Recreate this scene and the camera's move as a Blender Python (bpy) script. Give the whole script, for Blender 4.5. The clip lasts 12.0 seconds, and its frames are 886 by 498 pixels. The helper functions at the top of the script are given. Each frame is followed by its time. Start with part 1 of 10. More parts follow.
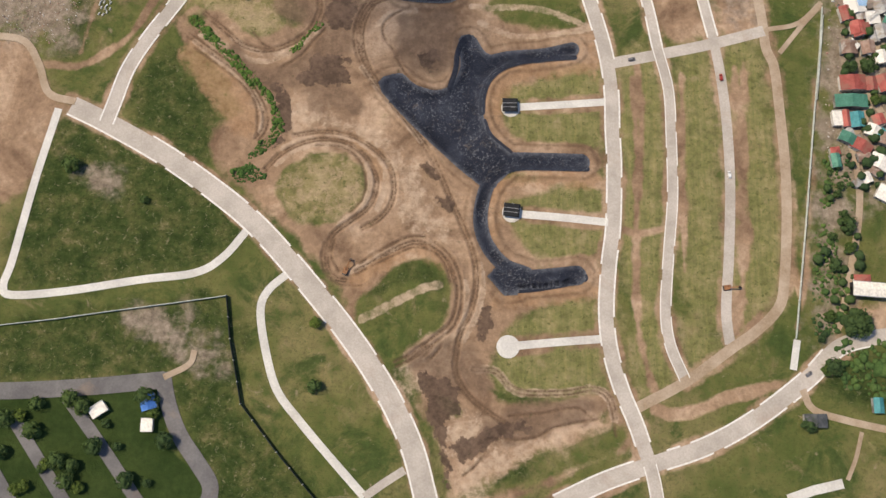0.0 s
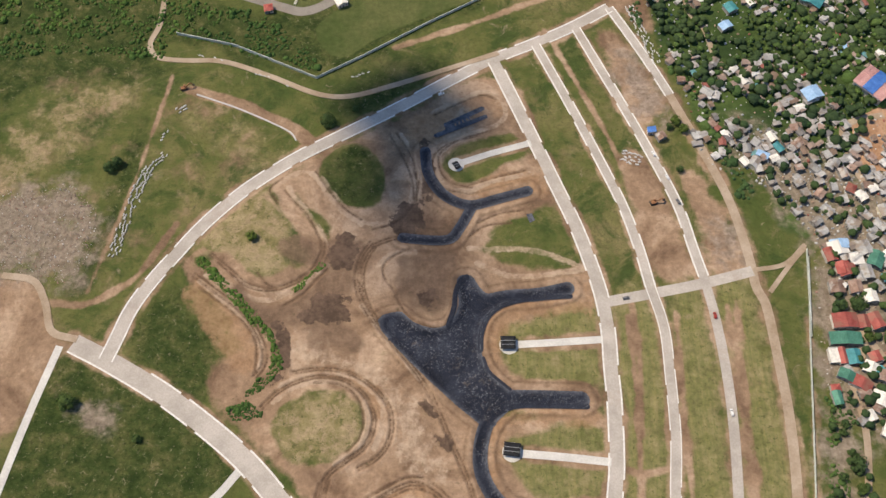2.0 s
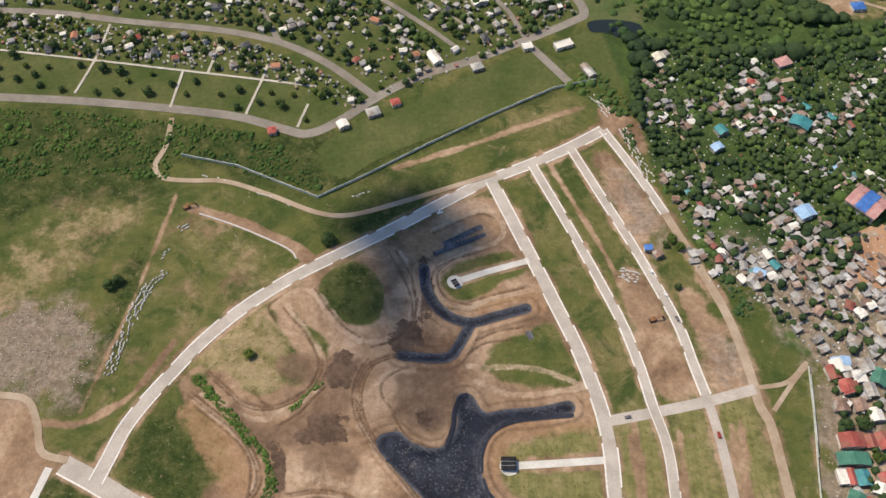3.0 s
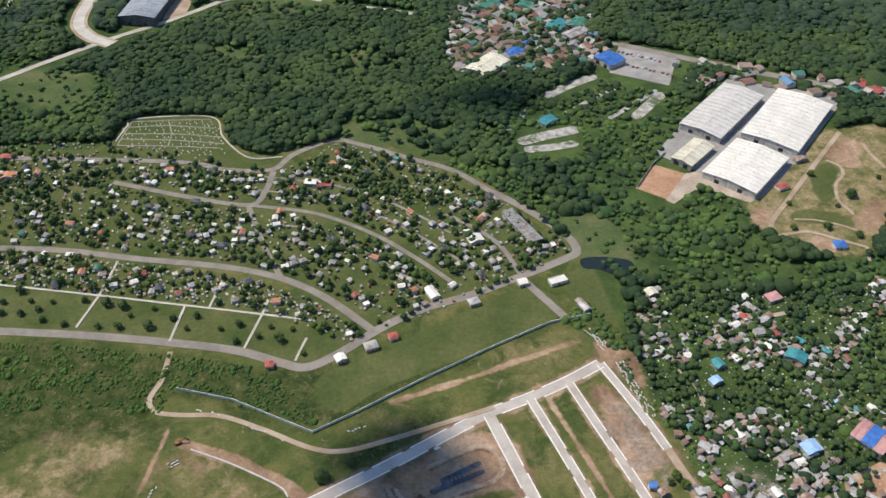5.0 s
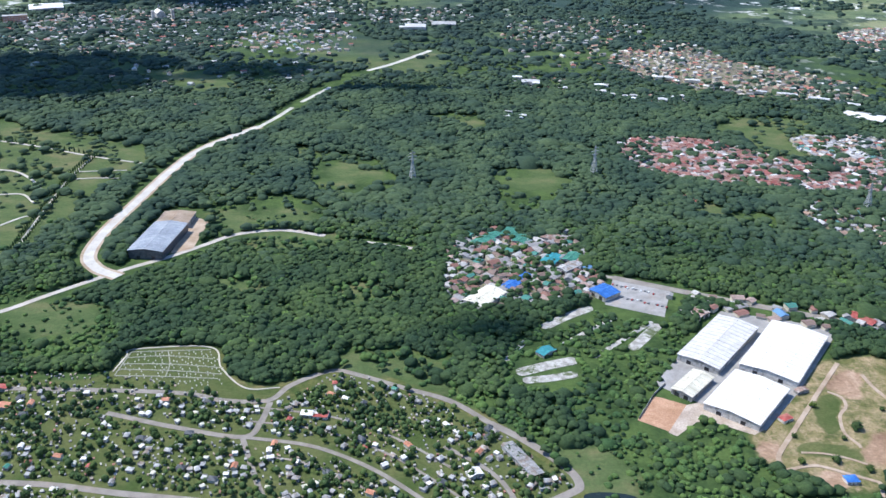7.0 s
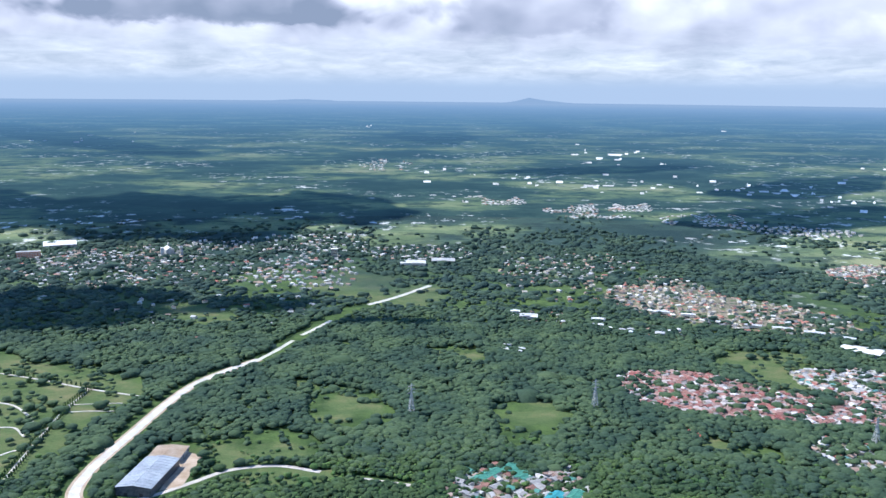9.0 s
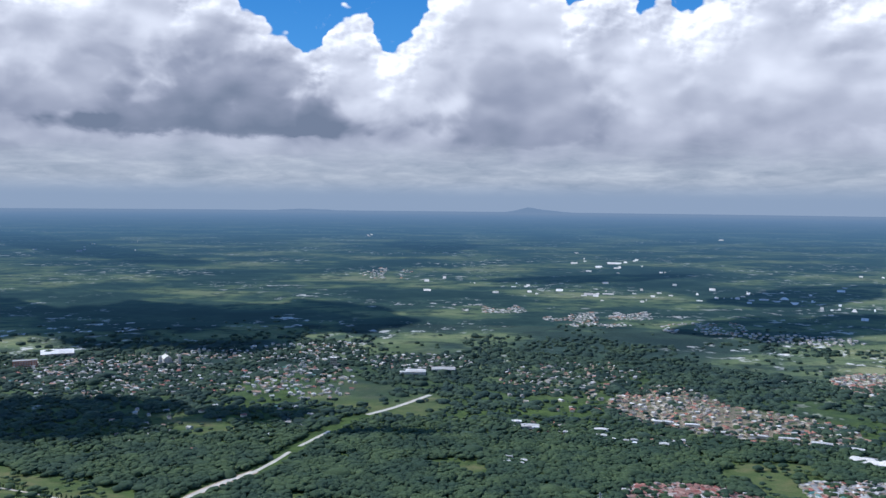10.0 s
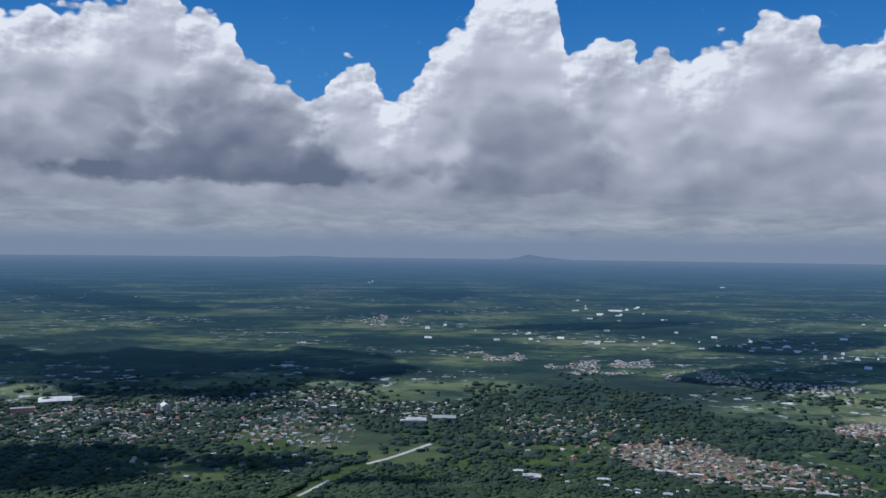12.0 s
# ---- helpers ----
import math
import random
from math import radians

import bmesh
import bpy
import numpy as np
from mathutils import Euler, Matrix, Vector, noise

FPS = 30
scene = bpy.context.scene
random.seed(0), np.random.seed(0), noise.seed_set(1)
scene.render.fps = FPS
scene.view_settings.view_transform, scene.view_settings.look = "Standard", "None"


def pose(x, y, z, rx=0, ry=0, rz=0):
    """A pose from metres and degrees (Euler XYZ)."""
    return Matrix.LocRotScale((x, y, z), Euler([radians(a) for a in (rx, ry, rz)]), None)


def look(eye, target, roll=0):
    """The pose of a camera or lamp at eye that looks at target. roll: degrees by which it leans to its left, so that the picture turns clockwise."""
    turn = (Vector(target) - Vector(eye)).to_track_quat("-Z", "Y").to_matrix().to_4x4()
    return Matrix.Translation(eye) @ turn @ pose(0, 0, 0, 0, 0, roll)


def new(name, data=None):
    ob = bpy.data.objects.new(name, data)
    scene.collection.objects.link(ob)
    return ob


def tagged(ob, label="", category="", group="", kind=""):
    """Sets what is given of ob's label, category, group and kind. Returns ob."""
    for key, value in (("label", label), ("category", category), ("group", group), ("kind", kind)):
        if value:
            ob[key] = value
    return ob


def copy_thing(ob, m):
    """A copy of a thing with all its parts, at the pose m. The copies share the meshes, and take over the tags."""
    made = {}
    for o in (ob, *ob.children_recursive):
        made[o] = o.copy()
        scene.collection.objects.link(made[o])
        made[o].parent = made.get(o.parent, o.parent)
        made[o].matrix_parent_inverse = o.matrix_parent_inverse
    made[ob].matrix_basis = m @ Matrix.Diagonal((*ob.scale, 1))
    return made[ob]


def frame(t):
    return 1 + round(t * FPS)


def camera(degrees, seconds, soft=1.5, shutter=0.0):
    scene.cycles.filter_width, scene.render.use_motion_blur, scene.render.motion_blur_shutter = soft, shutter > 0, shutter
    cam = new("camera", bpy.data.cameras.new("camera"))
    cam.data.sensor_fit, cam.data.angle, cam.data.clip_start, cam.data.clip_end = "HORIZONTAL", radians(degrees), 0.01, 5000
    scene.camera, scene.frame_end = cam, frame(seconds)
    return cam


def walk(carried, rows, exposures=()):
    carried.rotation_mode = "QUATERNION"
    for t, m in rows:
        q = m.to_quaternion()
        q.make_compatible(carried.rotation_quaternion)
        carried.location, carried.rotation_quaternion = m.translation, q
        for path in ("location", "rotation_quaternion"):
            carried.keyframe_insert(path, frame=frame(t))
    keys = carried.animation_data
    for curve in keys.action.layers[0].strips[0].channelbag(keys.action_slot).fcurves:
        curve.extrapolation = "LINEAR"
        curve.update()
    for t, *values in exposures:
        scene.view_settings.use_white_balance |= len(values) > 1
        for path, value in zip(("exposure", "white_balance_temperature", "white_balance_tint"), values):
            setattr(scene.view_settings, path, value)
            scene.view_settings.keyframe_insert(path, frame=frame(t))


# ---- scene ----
# The camera hovers 500 m over the ground and tilts up from the site to the horizon.
EYE = Vector((0, 0, 500))
cam = camera(53.65, 12.0, soft=1.5)
ROWS = [(t, y, p, r) for t, y, p, r in (
        (0.0, -0.47, -78.59, 0.75),
        (0.5, -0.37, -75.04, 0.68),
        (1.0, -0.29, -71.26, 0.62),
        (1.5, -0.26, -67.30, 0.54),
        (2.0, -0.24, -63.16, 0.49),
        (2.5, -0.24, -59.39, 0.49),
        (3.0, -0.26, -55.49, 0.47),
        (3.2, -0.25, -54.02, 0.45),
        (4.8, -0.26, -41.73, 0.37),
        (5.0, -0.32, -40.30, 0.48),
        (5.5, -0.33, -36.62, 0.46),
        (6.0, -0.30, -32.85, 0.46),
        (6.5, -0.29, -29.09, 0.49),
        (7.0, -0.28, -25.30, 0.54),
        (7.2, -0.30, -23.69, 0.48),
        (8.8, -0.17, -11.58, 0.64),
        (9.0, -0.17, -10.15, 0.60),
        (9.5, -0.14, -6.83, 0.59),
        (10.0, -0.09, -3.08, 0.58),
        (10.5, -0.05, 0.51, 0.60),
        (11.0, -0.04, 0.31, 0.59),
        (11.5, -0.01, 0.16, 0.65),
        (12.0, -0.00, 0.00, 0.66))]


def aim(yaw, pitch, roll):
    y, p = radians(yaw), radians(pitch)
    ahead = Vector((-math.sin(y) * math.cos(p), math.cos(y) * math.cos(p), math.sin(p)))
    return look(EYE, EYE + ahead, roll)


walk(cam, [(t, aim(y, p, r)) for t, y, p, r in ROWS], exposures=[(0, 0.22, 8200, 11), (3.2, 0.27, 8000, 11), (5, 0.34, 7200, 9), (7, 0.83, 6050, 10), (9, 1.02, 5900, 9), (9.5, 0.76, 5900, 10), (10, 0.26, 5900, 10), (10.6, -0.2, 5900, 10), (12, -0.25, 5900, 10)])

# ---- materials ----
def material(name, rough=0.9, metal=0.0, spec=0.25):
    m = bpy.data.materials.new(name)
    m.use_nodes = True
    b = m.node_tree.nodes["Principled BSDF"]
    b.inputs["Roughness"].default_value = rough
    b.inputs["Metallic"].default_value = metal
    b.inputs["Specular IOR Level"].default_value = spec
    return m, m.node_tree.nodes, m.node_tree.links, b


def tex(nodes, links, scale, detail=4.0, rough=0.55, stretch=None, distortion=0.0, coord=None):
    """Noise in world metres: scale is features per metre."""
    n = nodes.new("ShaderNodeTexNoise")
    n.inputs["Scale"].default_value = scale
    n.inputs["Detail"].default_value = detail
    n.inputs["Roughness"].default_value = rough
    n.inputs["Distortion"].default_value = distortion
    out = coord or nodes.new("ShaderNodeNewGeometry").outputs["Position"]
    if stretch:
        mp = nodes.new("ShaderNodeMapping")
        mp.inputs["Scale"].default_value = stretch
        links.new(out, mp.inputs["Vector"])
        out = mp.outputs[0]
    links.new(out, n.inputs["Vector"])
    return calc(nodes, links, "MULTIPLY_ADD", n.outputs["Fac"], 1.8, -0.4, True)


def ramp(nodes, links, fac, stops):
    r = nodes.new("ShaderNodeValToRGB")
    e = r.color_ramp.elements
    while len(e) < len(stops):
        e.new(0.5)
    for k, (p, c) in enumerate(stops):
        e[k].position = p
        e[k].color = (*c, 1) if len(c) == 3 else c
    links.new(fac, r.inputs[0])
    return r.outputs[0]


def mix(nodes, links, fac, a, b, how="MIX"):
    n = nodes.new("ShaderNodeMix")
    n.data_type, n.blend_type = "RGBA", how
    for v, s in ((fac, n.inputs[0]), (a, n.inputs[6]), (b, n.inputs[7])):
        if isinstance(v, (int, float)):
            s.default_value = v
        elif isinstance(v, tuple):
            s.default_value = (*v, 1)
        else:
            links.new(v, s)
    return n.outputs[2]


def calc(nodes, links, how, a, b=0.0, c=0.0, clamp=False):
    n = nodes.new("ShaderNodeMath")
    n.operation, n.use_clamp = how, clamp
    for v, s in zip((a, b, c), n.inputs):
        if isinstance(v, (int, float)):
            s.default_value = v
        else:
            links.new(v, s)
    return n.outputs[0]


SKYLINE = ((-32, 13.5), (-29, 15.0), (-26.8, 14.0), (-24.9, 14.6), (-23.4, 14.5), (-21.6, 15.2), (-20.1, 15.6), (-19.0, 17.2), (-17.5, 17.0), (-16.4, 15.0), (-14.2, 15.0), (-13.1, 13.0),
           (-11.2, 11.5), (-9.4, 10.4), (-8.5, 9.6), (-7.9, 10.2), (-6.8, 12.1), (-5.7, 12.6), (-4.6, 11.6), (-3.5, 10.3), (-2.3, 11.0), (-0.9, 13.1), (0.6, 14.7), (1.7, 15.8), (2.4, 17.6), (6.0, 17.6), (7.6, 15.0), (8.0, 13.2),
           (10.2, 14.2), (12.0, 13.8), (12.6, 12.4), (14.1, 13.3), (15.0, 12.1), (16.5, 13.3), (19.1, 14.2), (20.7, 15.1), (22.8, 14.6), (23.9, 13.0), (25.7, 13.0), (27.2, 13.8), (29, 14.4), (32, 13.5))


# shaded undersides: middle, base, half width, height, tone above and at the base
SHADES = (
    (-14.5, 4.1, 11.0, 8.5, 0.58, 0.10),
    (-17.5, 4.3, 7.0, 5.5, 0.46, 0.04),
    (-11.8, 4.2, 5.5, 5.0, 0.46, 0.06),
    (4.6, 3.8, 6.0, 5.0, 0.58, 0.20),
    (-24.5, 5.2, 6.0, 6.0, 0.62, 0.40),
    (5.4, 3.7, 7.0, 11.5, 0.72, 0.34),
    (22.5, 4.8, 8.5, 6.0, 0.74, 0.50),
    (24.0, 8.8, 4.0, 3.2, 0.74, 0.56),
    (15.5, 3.4, 5.5, 3.0, 0.64, 0.44),
    (-27.5, 2.5, 3.0, 1.9, 0.46, 0.24),
)


def cloudy_sky(n, l):
    """Low sky all round: a bank of cumulus that thins out above, over grey vapour. Returns its colour and its height in degrees."""
    co = n.new("ShaderNodeTexCoord")
    sep = n.new("ShaderNodeSeparateXYZ")
    l.new(co.outputs["Generated"], sep.inputs[0])
    flat = calc(n, l, "SQRT", calc(n, l, "ADD", calc(n, l, "MULTIPLY", sep.outputs["X"], sep.outputs["X"]), calc(n, l, "MULTIPLY", sep.outputs["Y"], sep.outputs["Y"])))
    grow = n.new("ShaderNodeVectorMath")
    grow.operation = "SCALE"
    l.new(co.outputs["Generated"], grow.inputs[0])
    l.new(calc(n, l, "DIVIDE", 4850.0, calc(n, l, "MAXIMUM", flat, 0.05)), grow.inputs["Scale"])
    place = grow.outputs[0]
    az = calc(n, l, "MULTIPLY", calc(n, l, "ARCTAN2", sep.outputs["X"], sep.outputs["Y"]), 57.2958)
    el = calc(n, l, "MULTIPLY", calc(n, l, "DIVIDE", sep.outputs["Z"], calc(n, l, "MAXIMUM", flat, 0.05)), 57.2958)
    curve = n.new("ShaderNodeFloatCurve")
    c = curve.mapping.curves[0]
    pts = [((a + 32) / 64, t / 20) for a, t in SKYLINE]
    c.points[0].location, c.points[1].location = pts[0], pts[-1]
    for p in pts[1:-1]:
        c.points.new(*p)
    curve.mapping.update()
    l.new(calc(n, l, "MULTIPLY_ADD", az, 1 / 64, 0.5, True), curve.inputs["Value"])
    top = calc(n, l, "MULTIPLY", curve.outputs[0], 20.0)

    def field(shift, size, detail, warp):
        """Billows: distance to scattered centres, bent by noise; sampled beside the place by shift."""
        add = n.new("ShaderNodeVectorMath")
        add.operation = "MULTIPLY_ADD"
        l.new(place, add.inputs[0])
        add.inputs[1].default_value = (1.0, 1.0, 1.45)
        add.inputs[2].default_value = shift
        nz = n.new("ShaderNodeTexNoise")
        nz.inputs["Scale"].default_value, nz.inputs["Detail"].default_value = 1.3 / size, 2.5
        l.new(add.outputs[0], nz.inputs["Vector"])
        bend = n.new("ShaderNodeVectorMath")
        bend.operation = "MULTIPLY_ADD"
        l.new(nz.outputs["Color"], bend.inputs[0])
        bend.inputs[1].default_value = (warp, warp, warp)
        l.new(add.outputs[0], bend.inputs[2])
        v = n.new("ShaderNodeTexVoronoi")
        v.feature = "SMOOTH_F1"
        v.inputs["Scale"].default_value = 1.0 / size
        v.inputs["Detail"].default_value = detail
        v.inputs["Roughness"].default_value = 0.5
        v.inputs["Lacunarity"].default_value = 2.1
        v.inputs["Smoothness"].default_value = 0.35
        l.new(bend.outputs[0], v.inputs["Vector"])
        return v.outputs["Distance"]

    def noise_at(size, detail=5.0, stretch=None):
        return calc(n, l, "SUBTRACT", tex(n, l, 1.0 / size, detail, 0.6, stretch, 0.3, place), 0.5)

    small = field((0, 0, 0), 90.0, 2.0, 40.0)
    large = field((0, 0, 0), 430.0, 1.0, 140.0)
    # light falls from the upper left
    crisp = calc(n, l, "SUBTRACT", field((-16, 0, 24), 90.0, 2.0, 40.0), small)
    medium = calc(n, l, "SUBTRACT", field((-32, 0, 50), 200.0, 1.5, 70.0), field((0, 0, 0), 200.0, 1.5, 70.0))
    broad = calc(n, l, "SUBTRACT", field((-70, 0, 110), 430.0, 1.0, 140.0), large)
    ragged = calc(n, l, "ADD", calc(n, l, "MULTIPLY", field((0, 0, 0), 130.0, 1.0, 45.0), -1.5), calc(n, l, "MULTIPLY", noise_at(60, 3.0), 0.16))
    below = calc(n, l, "SUBTRACT", calc(n, l, "ADD", calc(n, l, "ADD", top, 0.75), ragged), el)
    depth = n.new("ShaderNodeMapRange")
    depth.interpolation_type = "SMOOTHSTEP"
    depth.inputs["From Min"].default_value, depth.inputs["From Max"].default_value = -0.4, 5.0
    l.new(calc(n, l, "ADD", below, calc(n, l, "MULTIPLY", noise_at(620, 3.0), 4.2)), depth.inputs["Value"])
    near_edge = calc(n, l, "SUBTRACT", 1.0, depth.outputs[0])
    tone = calc(n, l, "SUBTRACT", 0.90, calc(n, l, "MULTIPLY", depth.outputs[0], 0.22))
    sink = n.new("ShaderNodeMapRange")
    sink.interpolation_type = "SMOOTHSTEP"
    sink.inputs["From Min"].default_value, sink.inputs["From Max"].default_value = 7.5, 2.0
    l.new(calc(n, l, "ADD", el, calc(n, l, "MULTIPLY", noise_at(500, 4.0, (1, 1, 1.6)), 4.0)), sink.inputs["Value"])
    tone = calc(n, l, "SUBTRACT", tone, calc(n, l, "MULTIPLY", sink.outputs[0], 0.26))
    tone = calc(n, l, "ADD", tone, calc(n, l, "MULTIPLY", crisp, calc(n, l, "MULTIPLY_ADD", near_edge, 0.30, 0.01)))
    shape = calc(n, l, "ADD", calc(n, l, "MULTIPLY", medium, calc(n, l, "MULTIPLY_ADD", near_edge, 0.34, 0.04)), calc(n, l, "MULTIPLY", broad, 0.30))
    drift = calc(n, l, "ADD", calc(n, l, "MULTIPLY", noise_at(800, 3.0, (1, 1, 1.8)), 0.22), calc(n, l, "MULTIPLY", noise_at(230, 4.0, (1, 1, 1.7)), 0.02))
    tone = calc(n, l, "ADD", tone, calc(n, l, "ADD", shape, drift))
    # nearer masses: tops catch the light, flat bases lie in shade
    puff = calc(n, l, "ADD", calc(n, l, "MULTIPLY", field((300, 0, 40), 240.0, 1.0, 90.0), 0.55), calc(n, l, "MULTIPLY", noise_at(420, 4.0, (1, 1, 1.3)), 0.75))
    uneven = calc(n, l, "MULTIPLY", noise_at(300, 4.0, (1, 1, 2.0)), 1.1)
    for mid, foot, wide, tall, light, dark in SHADES:
        dx = calc(n, l, "MULTIPLY", calc(n, l, "SUBTRACT", az, mid), 1 / wide)
        up = calc(n, l, "ADD", calc(n, l, "SUBTRACT", el, foot), uneven)
        dy = calc(n, l, "MULTIPLY", up, 1 / tall)
        away = calc(n, l, "ADD", calc(n, l, "SQRT", calc(n, l, "ADD", calc(n, l, "MULTIPLY", dx, dx), calc(n, l, "MULTIPLY", dy, dy))), puff)
        m1 = n.new("ShaderNodeMapRange")
        m1.interpolation_type = "SMOOTHSTEP"
        m1.inputs["From Min"].default_value, m1.inputs["From Max"].default_value = 1.40, 0.80
        l.new(away, m1.inputs["Value"])
        m2 = n.new("ShaderNodeMapRange")
        m2.interpolation_type = "SMOOTHSTEP"
        m2.inputs["From Min"].default_value, m2.inputs["From Max"].default_value = -0.35, 0.35
        l.new(up, m2.inputs["Value"])
        own = calc(n, l, "ADD", calc(n, l, "MULTIPLY_ADD", calc(n, l, "MULTIPLY_ADD", dy, 1.35, -0.12, True), light - dark, dark), calc(n, l, "ADD", calc(n, l, "MULTIPLY", shape, 0.8), drift))
        tone = calc(n, l, "ADD", tone, calc(n, l, "MULTIPLY", calc(n, l, "SUBTRACT", own, tone), calc(n, l, "MULTIPLY", m1.outputs[0], m2.outputs[0])))
    body = ramp(n, l, tone, [(0.10, (0.155, 0.185, 0.25)), (0.34, (0.27, 0.29, 0.365)), (0.55, (0.43, 0.445, 0.515)), (0.78, (0.66, 0.67, 0.73)), (0.95, (0.93, 0.93, 0.95))])
    # vapour under the bases
    streak = calc(n, l, "ADD", calc(n, l, "MULTIPLY", tex(n, l, 0.005, 6.0, 0.6, (1.0, 1.0, 5.0), 0.5, place), 0.5), calc(n, l, "MULTIPLY", tex(n, l, 0.0016, 5.0, 0.6, (1.0, 1.0, 4.0), 0.6, place), 0.5))
    vapour = ramp(n, l, streak, [(0.2, (0.262, 0.302, 0.365)), (0.5, (0.355, 0.388, 0.445)), (0.85, (0.49, 0.515, 0.555))])
    low = n.new("ShaderNodeMapRange")
    low.interpolation_type = "SMOOTHSTEP"
    low.inputs["From Min"].default_value, low.inputs["From Max"].default_value = 1.6, 0.2
    l.new(el, low.inputs["Value"])
    vapour = mix(n, l, low.outputs[0], vapour, (0.240, 0.300, 0.395))
    join = n.new("ShaderNodeMapRange")
    join.interpolation_type = "SMOOTHSTEP"
    join.inputs["From Min"].default_value, join.inputs["From Max"].default_value = 1.7, 4.3
    l.new(calc(n, l, "ADD", el, calc(n, l, "MULTIPLY", noise_at(300, 4.0, (1, 1, 3.0)), 1.3)), join.inputs["Value"])
    colour = mix(n, l, join.outputs[0], vapour, body)
    cover = n.new("ShaderNodeMapRange")
    cover.interpolation_type = "SMOOTHSTEP"
    cover.inputs["From Min"].default_value, cover.inputs["From Max"].default_value = -0.08, 0.30
    l.new(below, cover.inputs["Value"])
    blue = ramp(n, l, calc(n, l, "DIVIDE", el, 20.0), [(0.45, (0.075, 0.27, 0.60)), (0.9, (0.020, 0.150, 0.46))])
    wisp = ramp(n, l, tex(n, l, 0.006, 6.0, 0.7, (1, 1, 1.5), 1.0, place), [(0.72, (0, 0, 0)), (1.0, (0.35, 0.35, 0.35))])
    blue = mix(n, l, wisp, blue, (0.55, 0.62, 0.72))
    return mix(n, l, cover.outputs[0], blue, colour), el


# ---- light ----
SUN_FROM = Vector((-0.52, 0.18, 0.83)).normalized()
world = bpy.data.worlds.new("sky")
scene.world = world
world.use_nodes = True
wn = world.node_tree.nodes
sky = wn.new("ShaderNodeTexSky")
sky.sky_type = "NISHITA"
sky.sun_disc = False
sky.sun_elevation = math.asin(SUN_FROM.z)
sky.sun_rotation = math.atan2(SUN_FROM.x, SUN_FROM.y)
sky.air_density, sky.dust_density, sky.ozone_density = 1.0, 0.0, 6.0
wl = world.node_tree.links
high = wn["Background"]
high.inputs["Strength"].default_value = 0.15
wl.new(sky.outputs[0], high.inputs["Color"])
low_colour, low_height = cloudy_sky(wn, wl)
low = wn.new("ShaderNodeBackground")
wl.new(low_colour, low.inputs["Color"])
seam = wn.new("ShaderNodeMapRange")
seam.inputs["From Min"].default_value, seam.inputs["From Max"].default_value = 19.0, 26.0
wl.new(low_height, seam.inputs["Value"])
both = wn.new("ShaderNodeMixShader")
wl.new(seam.outputs[0], both.inputs[0])
wl.new(low.outputs[0], both.inputs[1])
wl.new(high.outputs[0], both.inputs[2])
wl.new(both.outputs[0], wn["World Output"].inputs["Surface"])
sun = new("sun", bpy.data.lights.new("sun", "SUN"))
sun.data.energy, sun.data.angle, sun.data.color = 3.6, radians(0.6), (1.0, 0.95, 0.87)
sun.matrix_world = look(SUN_FROM * 3000, (0, 0, 0))


def bump(nodes, links, b, height, strength=0.5, distance=0.3):
    n = nodes.new("ShaderNodeBump")
    n.inputs["Strength"].default_value = strength
    n.inputs["Distance"].default_value = distance
    links.new(height, n.inputs["Height"])
    links.new(n.outputs[0], b.inputs["Normal"])


def simple(name, low, high, scale=0.3, rough=0.85, metal=0.0, vary=0.0, relief=0.3, dirt=None, spec=0.25):
    """A weathered surface: two scales of noise between two colours, and a shift from thing to thing."""
    m, n, l, b = material(name, rough, metal, spec)
    f = tex(n, l, scale, 5.0, 0.6)
    c = ramp(n, l, f, [(0.3, low), (0.7, high)])
    fine = tex(n, l, scale * 9, 3.0, 0.6)
    c = mix(n, l, 0.35, c, ramp(n, l, fine, [(0.3, (0.55, 0.55, 0.55)), (0.7, (1.25, 1.25, 1.25))]), "MULTIPLY")
    if dirt:
        d = ramp(n, l, tex(n, l, scale * 0.4, 6.0, 0.7), [(0.52, (0, 0, 0)), (0.66, (1, 1, 1))])
        c = mix(n, l, d, c, dirt)
    if vary:
        o = n.new("ShaderNodeObjectInfo")
        hs = n.new("ShaderNodeHueSaturation")
        l.new(calc(n, l, "MULTIPLY_ADD", o.outputs["Random"], vary, 1 - vary / 2), hs.inputs["Value"])
        l.new(c, hs.inputs["Color"])
        c = hs.outputs[0]
    l.new(c, b.inputs["Base Color"])
    bump(n, l, b, fine, relief, 0.1)
    return m


def island_palette(name, stops, rough=0.7, dirt=(0.12, 0.09, 0.07)):
    """Colours that change from piece to piece of one mesh."""
    m, n, l, b = material(name, rough)
    g = n.new("ShaderNodeNewGeometry")
    r = n.new("ShaderNodeValToRGB")
    r.color_ramp.interpolation = "CONSTANT"
    e = r.color_ramp.elements
    while len(e) < len(stops):
        e.new(0.5)
    for k, (p, c) in enumerate(stops):
        e[k].position, e[k].color = p, (*c, 1)
    l.new(g.outputs["Random Per Island"], r.inputs[0])
    w = tex(n, l, 0.35, 5.0, 0.65)
    c = mix(n, l, ramp(n, l, w, [(0.5, (0, 0, 0)), (0.8, (0.6, 0.6, 0.6))]), r.outputs[0], dirt)
    l.new(c, b.inputs["Base Color"])
    return m


